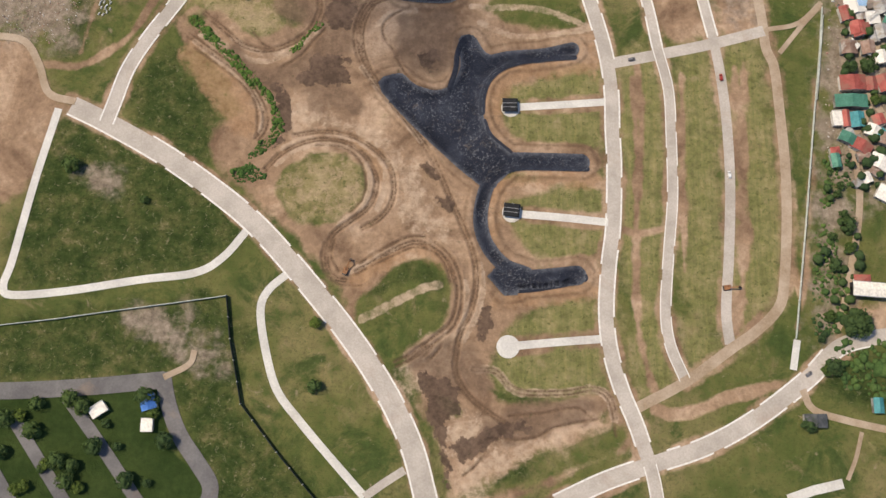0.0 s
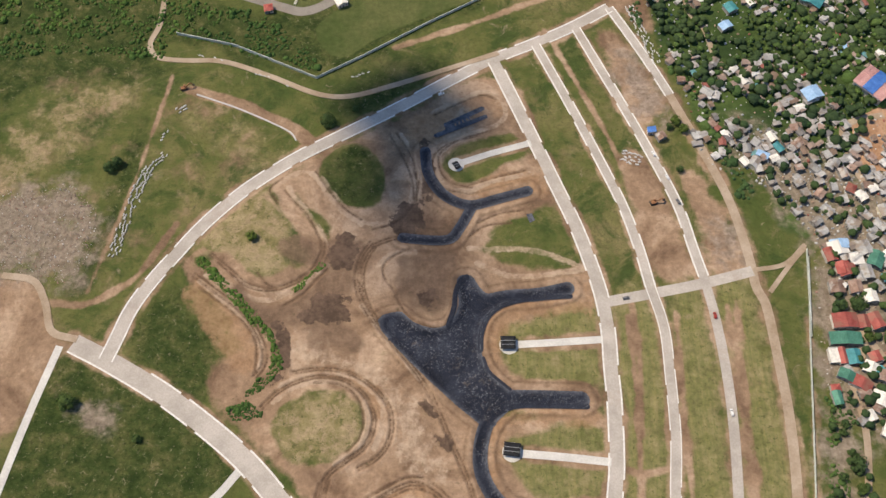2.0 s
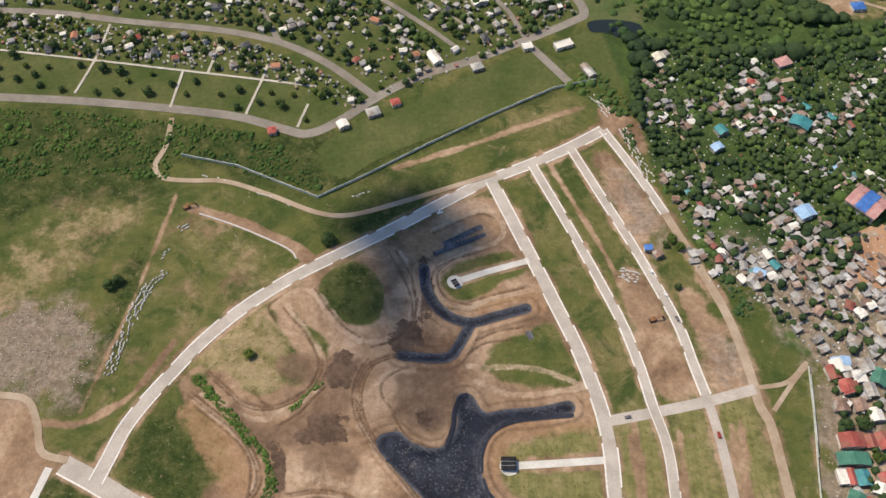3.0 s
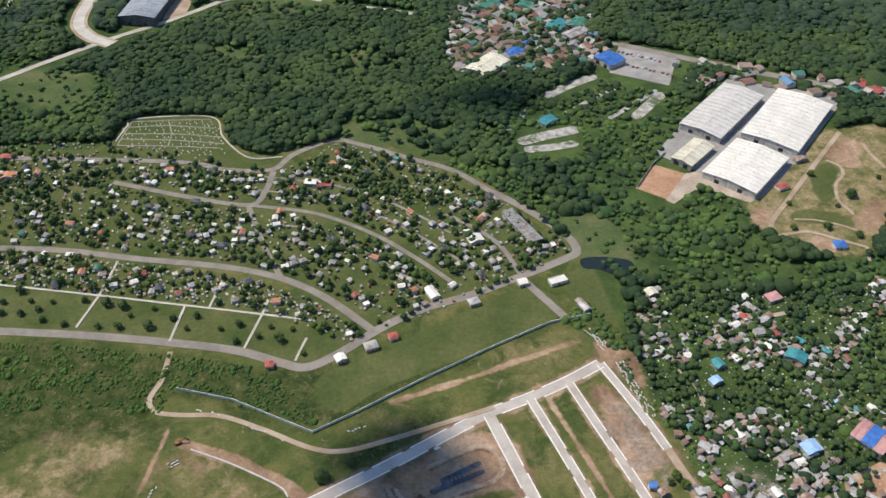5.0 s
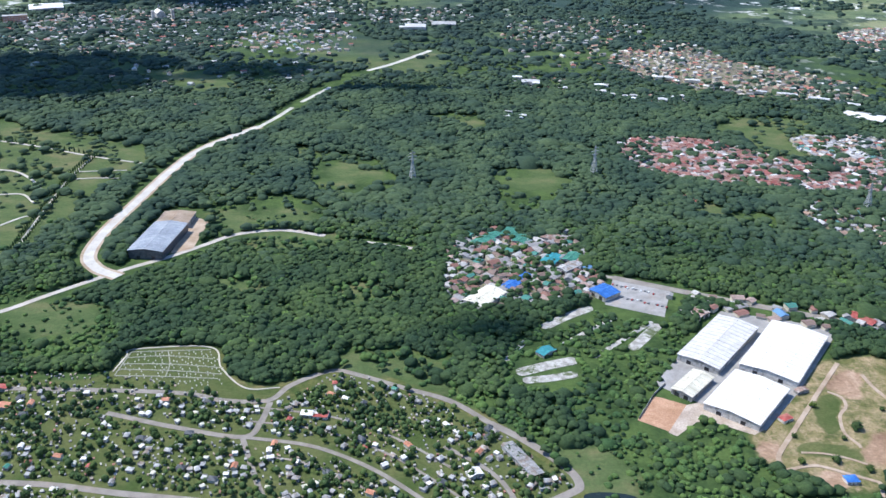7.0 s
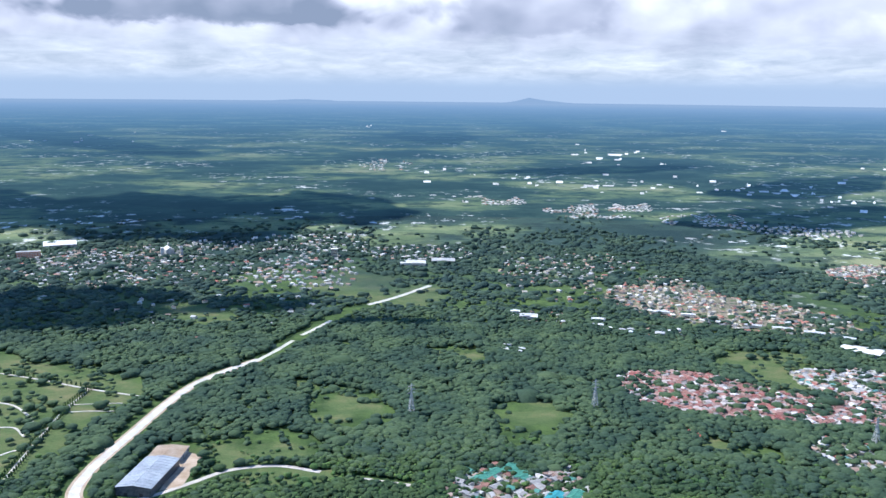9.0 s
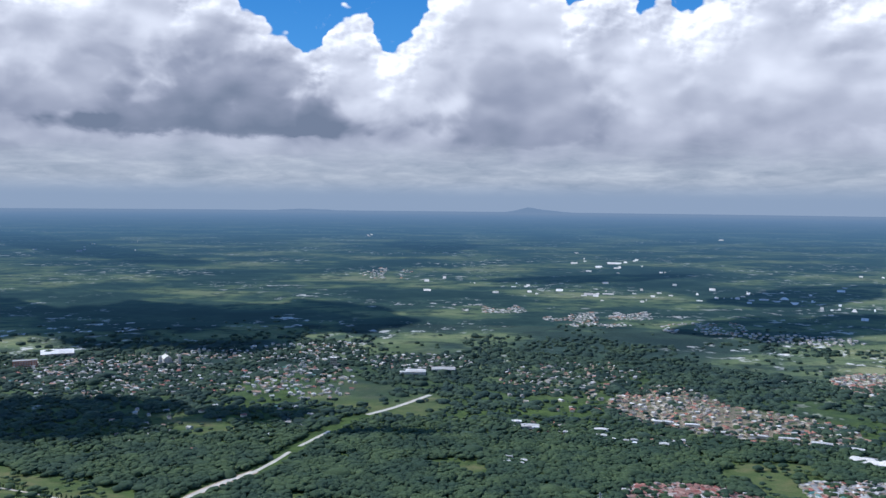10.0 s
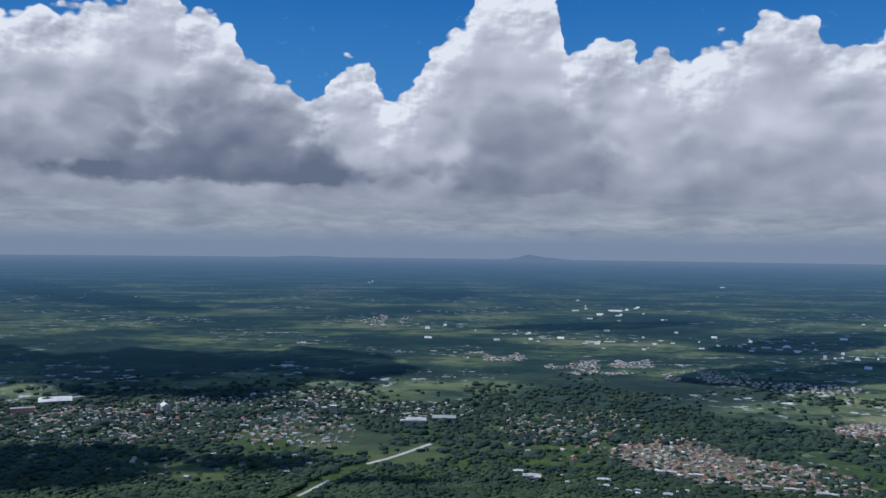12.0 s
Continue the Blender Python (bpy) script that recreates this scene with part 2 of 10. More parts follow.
def far_place(n, l):
    """Where a place of the drawn-together far land truly lies, and how far off."""
    g = n.new("ShaderNodeNewGeometry")
    sep = n.new("ShaderNodeSeparateXYZ")
    l.new(g.outputs["Position"], sep.inputs[0])
    out = calc(n, l, "DIVIDE", 500.0, calc(n, l, "MAXIMUM", calc(n, l, "SUBTRACT", 500.0, sep.outputs["Z"]), 9.0))
    grow = n.new("ShaderNodeVectorMath")
    grow.operation = "MULTIPLY"
    l.new(g.outputs["Position"], grow.inputs[0])
    flat = n.new("ShaderNodeCombineXYZ")
    l.new(out, flat.inputs[0])
    l.new(out, flat.inputs[1])
    l.new(flat.outputs[0], grow.inputs[1])
    far = n.new("ShaderNodeVectorMath")
    far.operation = "LENGTH"
    l.new(grow.outputs[0], far.inputs[0])
    return grow.outputs[0], far.outputs["Value"]


def far_colour(n, l):
    """Far country: woods blued for haze, fields between them and pale specks of villages."""
    at, _ = far_place(n, l)
    wood = tex(n, l, 0.0012, 9.0, 0.64, (0.8, 1.0, 1.0), 0.0, at)
    # a haze tint is put into the woods' base colour
    c = ramp(n, l, wood, [(0.30, (0.020, 0.040, 0.040)), (0.48, (0.042, 0.072, 0.058)), (0.58, (0.110, 0.150, 0.078)), (0.72, (0.200, 0.222, 0.115)), (0.95, (0.27, 0.24, 0.16))])
    hedge = ramp(n, l, tex(n, l, 0.008, 5.0, 0.7, (0.8, 1.0, 1.0), 0.0, at), [(0.50, (0, 0, 0)), (0.66, (0.8, 0.8, 0.8))])
    c = mix(n, l, hedge, c, (0.022, 0.042, 0.038))
    village = ramp(n, l, tex(n, l, 0.0011, 4.0, 0.6, None, 0.0, at), [(0.50, (0, 0, 0)), (0.66, (1, 1, 1))])
    speck = ramp(n, l, tex(n, l, 0.016, 3.0, 0.7, (0.8, 0.7, 1.0), 0.0, at), [(0.64, (0, 0, 0)), (0.74, (0.95, 0.95, 0.95))])
    return mix(n, l, calc(n, l, "MULTIPLY", village, speck), c, (0.62, 0.61, 0.58))


def ground_material():
    m, n, l, b = material("meadow_and_earth", 0.95, 0.0, 0.1)

    def att(name):
        a = n.new("ShaderNodeAttribute")
        a.attribute_name = name
        return a.outputs["Fac"]

    def edge(w, size, amount, hard=0.18):
        """A weight whose border is frayed by noise."""
        fray = calc(n, l, "MULTIPLY", calc(n, l, "MULTIPLY", w, 3.0, 0.0, True), amount)
        k = calc(n, l, "MULTIPLY_ADD", calc(n, l, "SUBTRACT", tex(n, l, size, 6.0, 0.65), 0.5), fray, w)
        r = n.new("ShaderNodeMapRange")
        r.interpolation_type = "SMOOTHSTEP"
        r.inputs["From Min"].default_value, r.inputs["From Max"].default_value = 0.5 - hard, 0.5 + hard
        l.new(k, r.inputs["Value"])
        return r.outputs[0]

    big = tex(n, l, 0.012, 5.0, 0.6)
    mid = tex(n, l, 0.07, 6.0, 0.65)
    fine = tex(n, l, 0.28, 4.0, 0.7)
    grass = ramp(n, l, big, [(0.2, (0.070, 0.092, 0.026)), (0.5, (0.122, 0.124, 0.043)), (0.8, (0.205, 0.168, 0.080))])
    grass = mix(n, l, ramp(n, l, mid, [(0.48, (0, 0, 0)), (0.75, (0.85, 0.85, 0.85))]), grass, (0.066, 0.088, 0.025))
    grass = mix(n, l, ramp(n, l, tex(n, l, 0.045, 7.0, 0.75, None, 0.8), [(0.62, (0, 0, 0)), (0.85, (0.7, 0.7, 0.7))]), grass, (0.22, 0.17, 0.095))
    sward = tex(n, l, 0.035, 7.0, 0.72, None, 0.5)
    grass = mix(n, l, ramp(n, l, sward, [(0.30, (0.9, 0.9, 0.9)), (0.50, (0, 0, 0))]), grass, (0.044, 0.070, 0.020))
    bald = tex(n, l, 0.06, 7.0, 0.75, None, 1.2)
    grass = mix(n, l, ramp(n, l, bald, [(0.70, (0, 0, 0)), (0.84, (0.8, 0.8, 0.8))]), grass, (0.27, 0.21, 0.145))
    tuft = ramp(n, l, tex(n, l, 0.5, 5.0, 0.8), [(0.56, (0, 0, 0)), (0.72, (0.75, 0.75, 0.75))])
    grass = mix(n, l, calc(n, l, "MULTIPLY", tuft, 0.7), grass, (0.044, 0.066, 0.020))
    dry = ramp(n, l, tex(n, l, 0.06, 7.0, 0.72), [(0.25, (0.145, 0.132, 0.054)), (0.5, (0.225, 0.185, 0.090)), (0.8, (0.34, 0.265, 0.158))])
    streak = tex(n, l, 1.0, 4.0, 0.65, (0.38, 0.022, 1.0))
    scrape = ramp(n, l, tex(n, l, 0.13, 7.0, 0.78, None, 0.6), [(0.46, (0, 0, 0)), (0.66, (0.75, 0.75, 0.75))])
    dry = mix(n, l, scrape, dry, (0.36, 0.262, 0.17))
    plots = ramp(n, l, tex(n, l, 0.09, 7.0, 0.72), [(0.2, (0.100, 0.116, 0.036)), (0.5, (0.165, 0.165, 0.062)), (0.8, (0.250, 0.215, 0.105))])
    plots = mix(n, l, 0.5, plots, ramp(n, l, streak, [(0.25, (0.6, 0.68, 0.55)), (0.5, (1, 1, 1)), (0.8, (1.45, 1.3, 1.25))]), "MULTIPLY")
    dry = mix(n, l, calc(n, l, "MULTIPLY", att("rows"), 0.8), dry, plots)
    clumps = ramp(n, l, tex(n, l, 0.3, 5.0, 0.8), [(0.60, (0, 0, 0)), (0.74, (0.8, 0.8, 0.8))])
    dry = mix(n, l, clumps, dry, (0.075, 0.085, 0.028))
    c = mix(n, l, edge(att("dry"), 0.05, 1.6, 0.35), grass, dry)
    lush = ramp(n, l, tex(n, l, 0.09, 6.0, 0.7), [(0.2, (0.021, 0.036, 0.011)), (0.45, (0.042, 0.062, 0.018)), (0.66, (0.080, 0.086, 0.030)), (0.86, (0.165, 0.145, 0.072))])
    lush = mix(n, l, ramp(n, l, tex(n, l, 0.42, 5.0, 0.8), [(0.55, (0, 0, 0)), (0.72, (0.8, 0.8, 0.8))]), lush, (0.020, 0.034, 0.010))
    lush = mix(n, l, ramp(n, l, tex(n, l, 0.33, 5.0, 0.8, None, 1.0), [(0.66, (0, 0, 0)), (0.78, (0.8, 0.8, 0.8))]), lush, (0.24, 0.205, 0.13))
    c = mix(n, l, edge(att("lush"), 0.03, 1.5, 0.35), c, lush)
    lawn = ramp(n, l, tex(n, l, 0.03, 4.0, 0.6), [(0.2, (0.056, 0.082, 0.024)), (0.8, (0.112, 0.120, 0.046))])
    c = mix(n, l, edge(att("lawn"), 0.08, 0.3, 0.2), c, lawn)
    turf = ramp(n, l, tex(n, l, 0.05, 4.0, 0.6), [(0.2, (0.022, 0.041, 0.011)), (0.8, (0.040, 0.062, 0.018))])
    c = mix(n, l, edge(att("turf"), 0.08, 0.3, 0.2), c, turf)
    wood = ramp(n, l, tex(n, l, 0.02, 6.0, 0.7), [(0.3, (0.032, 0.058, 0.02)), (0.7, (0.075, 0.115, 0.034))])
    c = mix(n, l, edge(att("wood"), 0.03, 0.5, 0.2), c, wood)
    soil = ramp(n, l, tex(n, l, 0.022, 6.0, 0.6, None, 1.0), [(0.25, (0.190, 0.120, 0.078)), (0.5, (0.315, 0.208, 0.137)), (0.75, (0.455, 0.322, 0.226))])
    soil = mix(n, l, 0.5, soil, ramp(n, l, tex(n, l, 0.2, 6.0, 0.75), [(0.2, (0.55, 0.52, 0.5)), (0.8, (1.2, 1.2, 1.2))]), "MULTIPLY")
    c = mix(n, l, edge(att("bare"), 0.04, 1.25, 0.25), c, soil)
    c = mix(n, l, calc(n, l, "MULTIPLY", edge(att("ochre"), 0.12, 1.6, 0.4), 0.75), c, ramp(n, l, tex(n, l, 0.1, 6.0, 0.7), [(0.2, (0.24, 0.135, 0.075)), (0.8, (0.40, 0.25, 0.15))]))
    c = mix(n, l, calc(n, l, "MULTIPLY", calc(n, l, "MULTIPLY", edge(att("bench"), 0.16, 1.6, 0.4), ramp(n, l, tex(n, l, 0.09, 6.0, 0.7), [(0.25, (0.15, 0.15, 0.15)), (0.6, (1, 1, 1))])), 0.8), c, ramp(n, l, tex(n, l, 0.16, 6.0, 0.75), [(0.2, (0.36, 0.26, 0.185)), (0.8, (0.53, 0.40, 0.295))]))
    c = mix(n, l, calc(n, l, "MULTIPLY", edge(att("brown"), 0.07, 1.7, 0.3), 0.8), c, ramp(n, l, tex(n, l, 0.09, 6.0, 0.7), [(0.2, (0.112, 0.073, 0.050)), (0.8, (0.215, 0.142, 0.097))]))
    cut = mix(n, l, tex(n, l, 0.15, 5.0), (0.070, 0.042, 0.027), (0.15, 0.092, 0.058))
    worn = ramp(n, l, tex(n, l, 0.11, 5.0, 0.7), [(0.22, (0.15, 0.15, 0.15)), (0.5, (1, 1, 1))])
    ragged = ramp(n, l, tex(n, l, 0.8, 5.0, 0.75), [(0.25, (0.35, 0.35, 0.35)), (0.6, (1, 1, 1))])
    c = mix(n, l, calc(n, l, "MULTIPLY", att("cut"), calc(n, l, "MULTIPLY", worn, ragged)), c, cut)
    damp = ramp(n, l, mid, [(0.3, (0.066, 0.044, 0.033)), (0.7, (0.130, 0.086, 0.063))])
    c = mix(n, l, calc(n, l, "MULTIPLY", edge(att("wet"), 0.11, 1.6, 0.10), 0.9), c, damp)
    dust = ramp(n, l, tex(n, l, 0.14, 6.0, 0.7), [(0.2, (0.175, 0.132, 0.102)), (0.8, (0.345, 0.275, 0.222))])
    c = mix(n, l, calc(n, l, "MULTIPLY", edge(att("pale"), 0.06, 1.8, 0.35), 0.85), c, dust)
    field = ramp(n, l, tex(n, l, 0.012, 8.0, 0.7, (1, 1.6, 1)), [(0.15, (0.048, 0.082, 0.028)), (0.5, (0.085, 0.115, 0.044)), (0.85, (0.16, 0.145, 0.072))])
    c = mix(n, l, edge(att("field"), 0.014, 1.5, 0.3), c, field)
    plain = far_colour(n, l)
    c = mix(n, l, edge(att("plain"), 0.003, 0.8, 0.4), c, plain)
    c = mix(n, l, 0.4, c, ramp(n, l, fine, [(0.15, (0.5, 0.5, 0.5)), (0.85, (1.4, 1.4, 1.4))]), "MULTIPLY")
    speck = ramp(n, l, tex(n, l, 0.25, 5.0, 0.75, None, 0.6), [(0.72, (0, 0, 0)), (0.88, (0.7, 0.7, 0.7))])
    c = mix(n, l, speck, c, mix(n, l, 0.75, c, (0.035, 0.05, 0.015)))
    l.new(c, b.inputs["Base Color"])
    bump(n, l, b, calc(n, l, "ADD", fine, calc(n, l, "MULTIPLY", mid, 2.0)), 0.6, 0.5)
    return m


def crown_material(name, dark, light, scale=0.5):
    m, n, l, b = material(name, 0.8, 0.0, 0.15)
    g = n.new("ShaderNodeNewGeometry")
    base = ramp(n, l, g.outputs["Random Per Island"], [(0.0, tuple(0.75 * a + 0.25 * c for a, c in zip(dark, light))), (0.6, tuple((a + c) / 2 for a, c in zip(dark, light))), (1.0, tuple(0.2 * a + 0.8 * c for a, c in zip(dark, light)))])
    base = mix(n, l, 0.6, base, ramp(n, l, tex(n, l, 0.011, 5.0), [(0.28, (0.50, 0.62, 0.74)), (0.72, (1.6, 1.45, 1.05))]), "MULTIPLY")
    leaf = tex(n, l, scale, 4.0, 0.75)
    c = mix(n, l, 0.75, base, ramp(n, l, leaf, [(0.32, (0.74, 0.76, 0.76)), (0.68, (1.26, 1.26, 1.2))]), "MULTIPLY")
    l.new(c, b.inputs["Base Color"])
    bump(n, l, b, leaf, 0.5, 0.8)
    thin = n.new("ShaderNodeBsdfTranslucent")
    l.new(c, thin.inputs["Color"])
    both = n.new("ShaderNodeMixShader")
    both.inputs[0].default_value = 0.20
    l.new(b.outputs[0], both.inputs[1])
    l.new(thin.outputs[0], both.inputs[2])
    l.new(both.outputs[0], n["Material Output"].inputs["Surface"])
    return m


def road_material(name, low, high, joints=False):
    m, n, l, b = material(name, 0.9)
    f = tex(n, l, 0.05, 6.0, 0.65)
    c = ramp(n, l, f, [(0.3, low), (0.7, high)])
    c = mix(n, l, 0.3, c, ramp(n, l, tex(n, l, 0.9, 4.0, 0.7), [(0.3, (0.7, 0.7, 0.7)), (0.7, (1.2, 1.2, 1.2))]), "MULTIPLY")
    stain = ramp(n, l, tex(n, l, 0.03, 6.0, 0.7, None, 0.5), [(0.62, (0, 0, 0)), (0.95, (0.5, 0.5, 0.5))])
    c = mix(n, l, stain, c, (0.30, 0.20, 0.135))
    l.new(c, b.inputs["Base Color"])
    return m


def cloud_material():
    m, n, l, b = material("cloud_vapour", 1.0, 0.0, 0.0)
    f = tex(n, l, 0.004, 5.0, 0.6)
    l.new(ramp(n, l, f, [(0.3, (0.93, 0.87, 0.84)), (0.7, (0.99, 0.94, 0.91))]), b.inputs["Base Color"])
    b.inputs["Subsurface Weight"].default_value = 1.0
    b.inputs["Subsurface Radius"].default_value = (1.0, 1.0, 1.0)
    b.inputs["Subsurface Scale"].default_value = 60.0
    return m


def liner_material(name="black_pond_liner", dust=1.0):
    """Crinkled black sheet, greyed by silt on its floor, dust and painted sheen along its rim."""
    m, n, l, b = material(name, 0.5, 0.0, 0.22)
    f = tex(n, l, 0.05, 6.0, 0.7)
    c = ramp(n, l, f, [(0.2, (0.008, 0.010, 0.019)), (0.55, (0.020, 0.025, 0.041)), (0.9, (0.060, 0.068, 0.090))])
    fleck = tex(n, l, 0.75, 5.0, 0.8, None, 0.3)
    zone = ramp(n, l, tex(n, l, 0.035, 4.0, 0.65), [(0.30, (0.12, 0.12, 0.12)), (0.62, (1.0, 1.0, 1.0))])
    # pale flecks paint the sunlit crinkles into the colour
    c = mix(n, l, calc(n, l, "MULTIPLY", calc(n, l, "MULTIPLY", ramp(n, l, fleck, [(0.57, (0, 0, 0)), (0.78, (1, 1, 1))]), zone), dust), c, (0.25, 0.255, 0.265))
    silted = ramp(n, l, tex(n, l, 0.16, 6.0, 0.8, None, 1.5), [(0.62, (0, 0, 0)), (0.85, (0.7, 0.7, 0.7))])
    c = mix(n, l, calc(n, l, "MULTIPLY", calc(n, l, "MULTIPLY", silted, zone), dust), c, (0.21, 0.165, 0.13))
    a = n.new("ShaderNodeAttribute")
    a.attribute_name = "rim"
    # rim dust, its pale grey also painting the sheen of sunlit slopes
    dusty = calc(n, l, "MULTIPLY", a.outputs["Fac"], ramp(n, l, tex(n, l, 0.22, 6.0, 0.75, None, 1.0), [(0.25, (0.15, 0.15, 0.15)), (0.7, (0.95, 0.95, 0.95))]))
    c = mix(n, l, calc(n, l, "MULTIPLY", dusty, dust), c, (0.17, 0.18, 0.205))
    l.new(c, b.inputs["Base Color"])
    bump(n, l, b, calc(n, l, "ADD", fleck, tex(n, l, 0.12, 5.0)), 0.9, 0.7)
    return m


GROUND = ground_material()
CONCRETE = road_material("road_concrete", (0.37, 0.33, 0.29), (0.48, 0.43, 0.385))
NEW_CONCRETE = road_material("new_concrete", (0.50, 0.48, 0.45), (0.62, 0.60, 0.56))
HIGHWAY = road_material("highway_concrete", (0.42, 0.39, 0.35), (0.53, 0.50, 0.45))
KERB = simple("kerb_concrete", (0.62, 0.60, 0.565), (0.76, 0.74, 0.70), 0.5)
ASPHALT = road_material("asphalt", (0.190, 0.166, 0.142), (0.265, 0.236, 0.205))
DARK_ASPHALT = road_material("dark_asphalt", (0.115, 0.11, 0.112), (0.172, 0.163, 0.163))
BLACK_CLOTH = simple("black_shade_cloth", (0.008, 0.009, 0.011), (0.018, 0.019, 0.022), 0.6, 0.7)
DIRT = road_material("dirt_track", (0.30, 0.22, 0.15), (0.42, 0.33, 0.25))
LINER = liner_material()
# blacker liner copy, for strips that paint shade on the banks
SHADE_LINER = liner_material("shade_black_liner", 0.12)
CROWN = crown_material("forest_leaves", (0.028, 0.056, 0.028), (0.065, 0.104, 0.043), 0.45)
# the two farther leaf colours are bluer, with haze mixed into the base
CROWN_MID = crown_material("mid_leaves_haze_tint", (0.032, 0.062, 0.041), (0.071, 0.108, 0.060), 0.3)
CROWN_FAR = crown_material("far_leaves_haze_tint", (0.026, 0.052, 0.046), (0.062, 0.098, 0.072), 0.15)
SHRUB = crown_material("shrub_leaves", (0.046, 0.100, 0.035), (0.108, 0.173, 0.057), 0.7)
CLOUD = cloud_material()

# ---- shape of the land ----
FLAT = 2450.0  # beyond this the far land is drawn together and rises to the horizon
RIM = 4760.0


def smooth_line(pts, closed=False, per=6):
    """A rounded line through a few corners (Catmull-Rom)."""
    p = np.array(pts, float)
    q = np.vstack([p[-1:], p, p[:2]]) if closed else np.vstack([2 * p[0] - p[1], p, 2 * p[-1] - p[-2]])
    t = np.linspace(0, 1, per, endpoint=False)[:, None]
    out = []
    for k in range(len(q) - 3):
        a, b, c, d = q[k:k + 4]
        out.append(0.5 * (2 * b + (c - a) * t + (2 * a - 5 * b + 4 * c - d) * t**2 + (3 * b - a - 3 * c + d) * t**3))
    if not closed:
        out.append(p[-1:])
    return np.vstack(out)


def line_distance(x, y, line, closed=False):
    """Distance from each place to a line."""
    d = np.full(x.shape, 1e12)
    ends = np.vstack([line, line[:1]]) if closed else line
    for (ax, ay), (bx, by) in zip(ends[:-1], ends[1:]):
        ex, ey = bx - ax, by - ay
        t = np.clip(((x - ax) * ex + (y - ay) * ey) / (ex * ex + ey * ey + 1e-9), 0, 1)
        d = np.minimum(d, (x - ax - t * ex) ** 2 + (y - ay - t * ey) ** 2)
    return np.sqrt(d)


def inside(x, y, loop):
    hit = np.zeros(x.shape, bool)
    for (ax, ay), (bx, by) in zip(loop, np.roll(loop, -1, 0)):
        if ay != by:
            hit ^= ((ay > y) != (by > y)) & (x < (bx - ax) * (y - ay) / (by - ay) + ax)
    return hit


class Blob:
    """A rounded patch of the plan; field() is the distance to its edge, negative within."""

    def __init__(self, pts, sharp=False):
        self.loop = np.array(pts, float) if sharp else smooth_line(pts, True, 4)

    def box(self):
        return (*self.loop.min(0), *self.loop.max(0))

    def field(self, x, y):
        d = line_distance(x, y, self.loop, True)
        return np.where(inside(x, y, self.loop), -d, d)


class Strip:
    """A band along a line."""

    def __init__(self, pts, width):
        self.line, self.half = smooth_line(pts), width / 2

    def box(self):
        lo, hi = self.line.min(0) - self.half, self.line.max(0) + self.half
        return (*lo, *hi)

    def field(self, x, y):
        return line_distance(x, y, self.line) - self.half


def near_field(shape, x, y, reach=60.0):
    """The field of a shape where it matters, and a large distance elsewhere."""
    x0, y0, x1, y1 = shape.box()
    out = np.full(x.shape, 1e3)
    k = (x > x0 - reach) & (x < x1 + reach) & (y > y0 - reach) & (y < y1 + reach)
    if k.any():
        out[k] = shape.field(x[k], y[k])
    return out


def union(shapes, x, y, reach=60.0):
    out = np.full(x.shape, 1e3)
    for s in shapes:
        out = np.minimum(out, near_field(s, x, y, reach))
    return out


# the lined lagoon: a wedge-shaped basin with four fingers
LAGOON = [
    Blob([(-36.5, 196.8), (-26.4, 209.5), (-16.4, 202.3), (-4.4, 198.8), (5.1, 202.4), (10.9, 214.1), (9.9, 231.8), (18.9, 234.1), (27.1, 222.6), (41.9, 218.0), (28.4, 206.2), (23.9, 188.1), (28.9, 172.1), (41.3, 159.1), (49.6, 152.8), (36.1, 146.5), (22.7, 138.8)]),
    Strip([(27.1, 216.4), (41.9, 219.8), (60.9, 221.4), (78.9, 225.5)], 9.0),
    Strip([(37.2, 154.5), (59.7, 154.3), (82.5, 153.7)], 10.5),
    Strip([(36.1, 149.3), (26.7, 138.8), (22.6, 119.9), (25.8, 104.7), (35.6, 92.0), (48.7, 86.4)], 8.5),
    Strip([(38.8, 82.4), (58.4, 83.5), (78.1, 85.6)], 11.5),
    Blob([(26.4, 84.7), (32.3, 91.3), (43.8, 88.7), (44.6, 74.9), (35.5, 74.2)], True),
]
NORTH_LINER = [
    Strip([(-11.2, 326.5), (-8.7, 308.5), (1.6, 292.7), (18.3, 285.1), (37.0, 289.9), (56.7, 296.1)], 7.5),
    Strip([(20.2, 284.2), (11.5, 267.4), (5.3, 259.9), (-7.4, 259.0), (-24.8, 260.6)], 7.0),
]
DARK_TRENCH = [Strip([(3.0, 348.6), (27.8, 362.4)], 3.6), Strip([(-3.9, 339.7), (11.0, 346.5), (30.0, 355.6)], 3.4)]
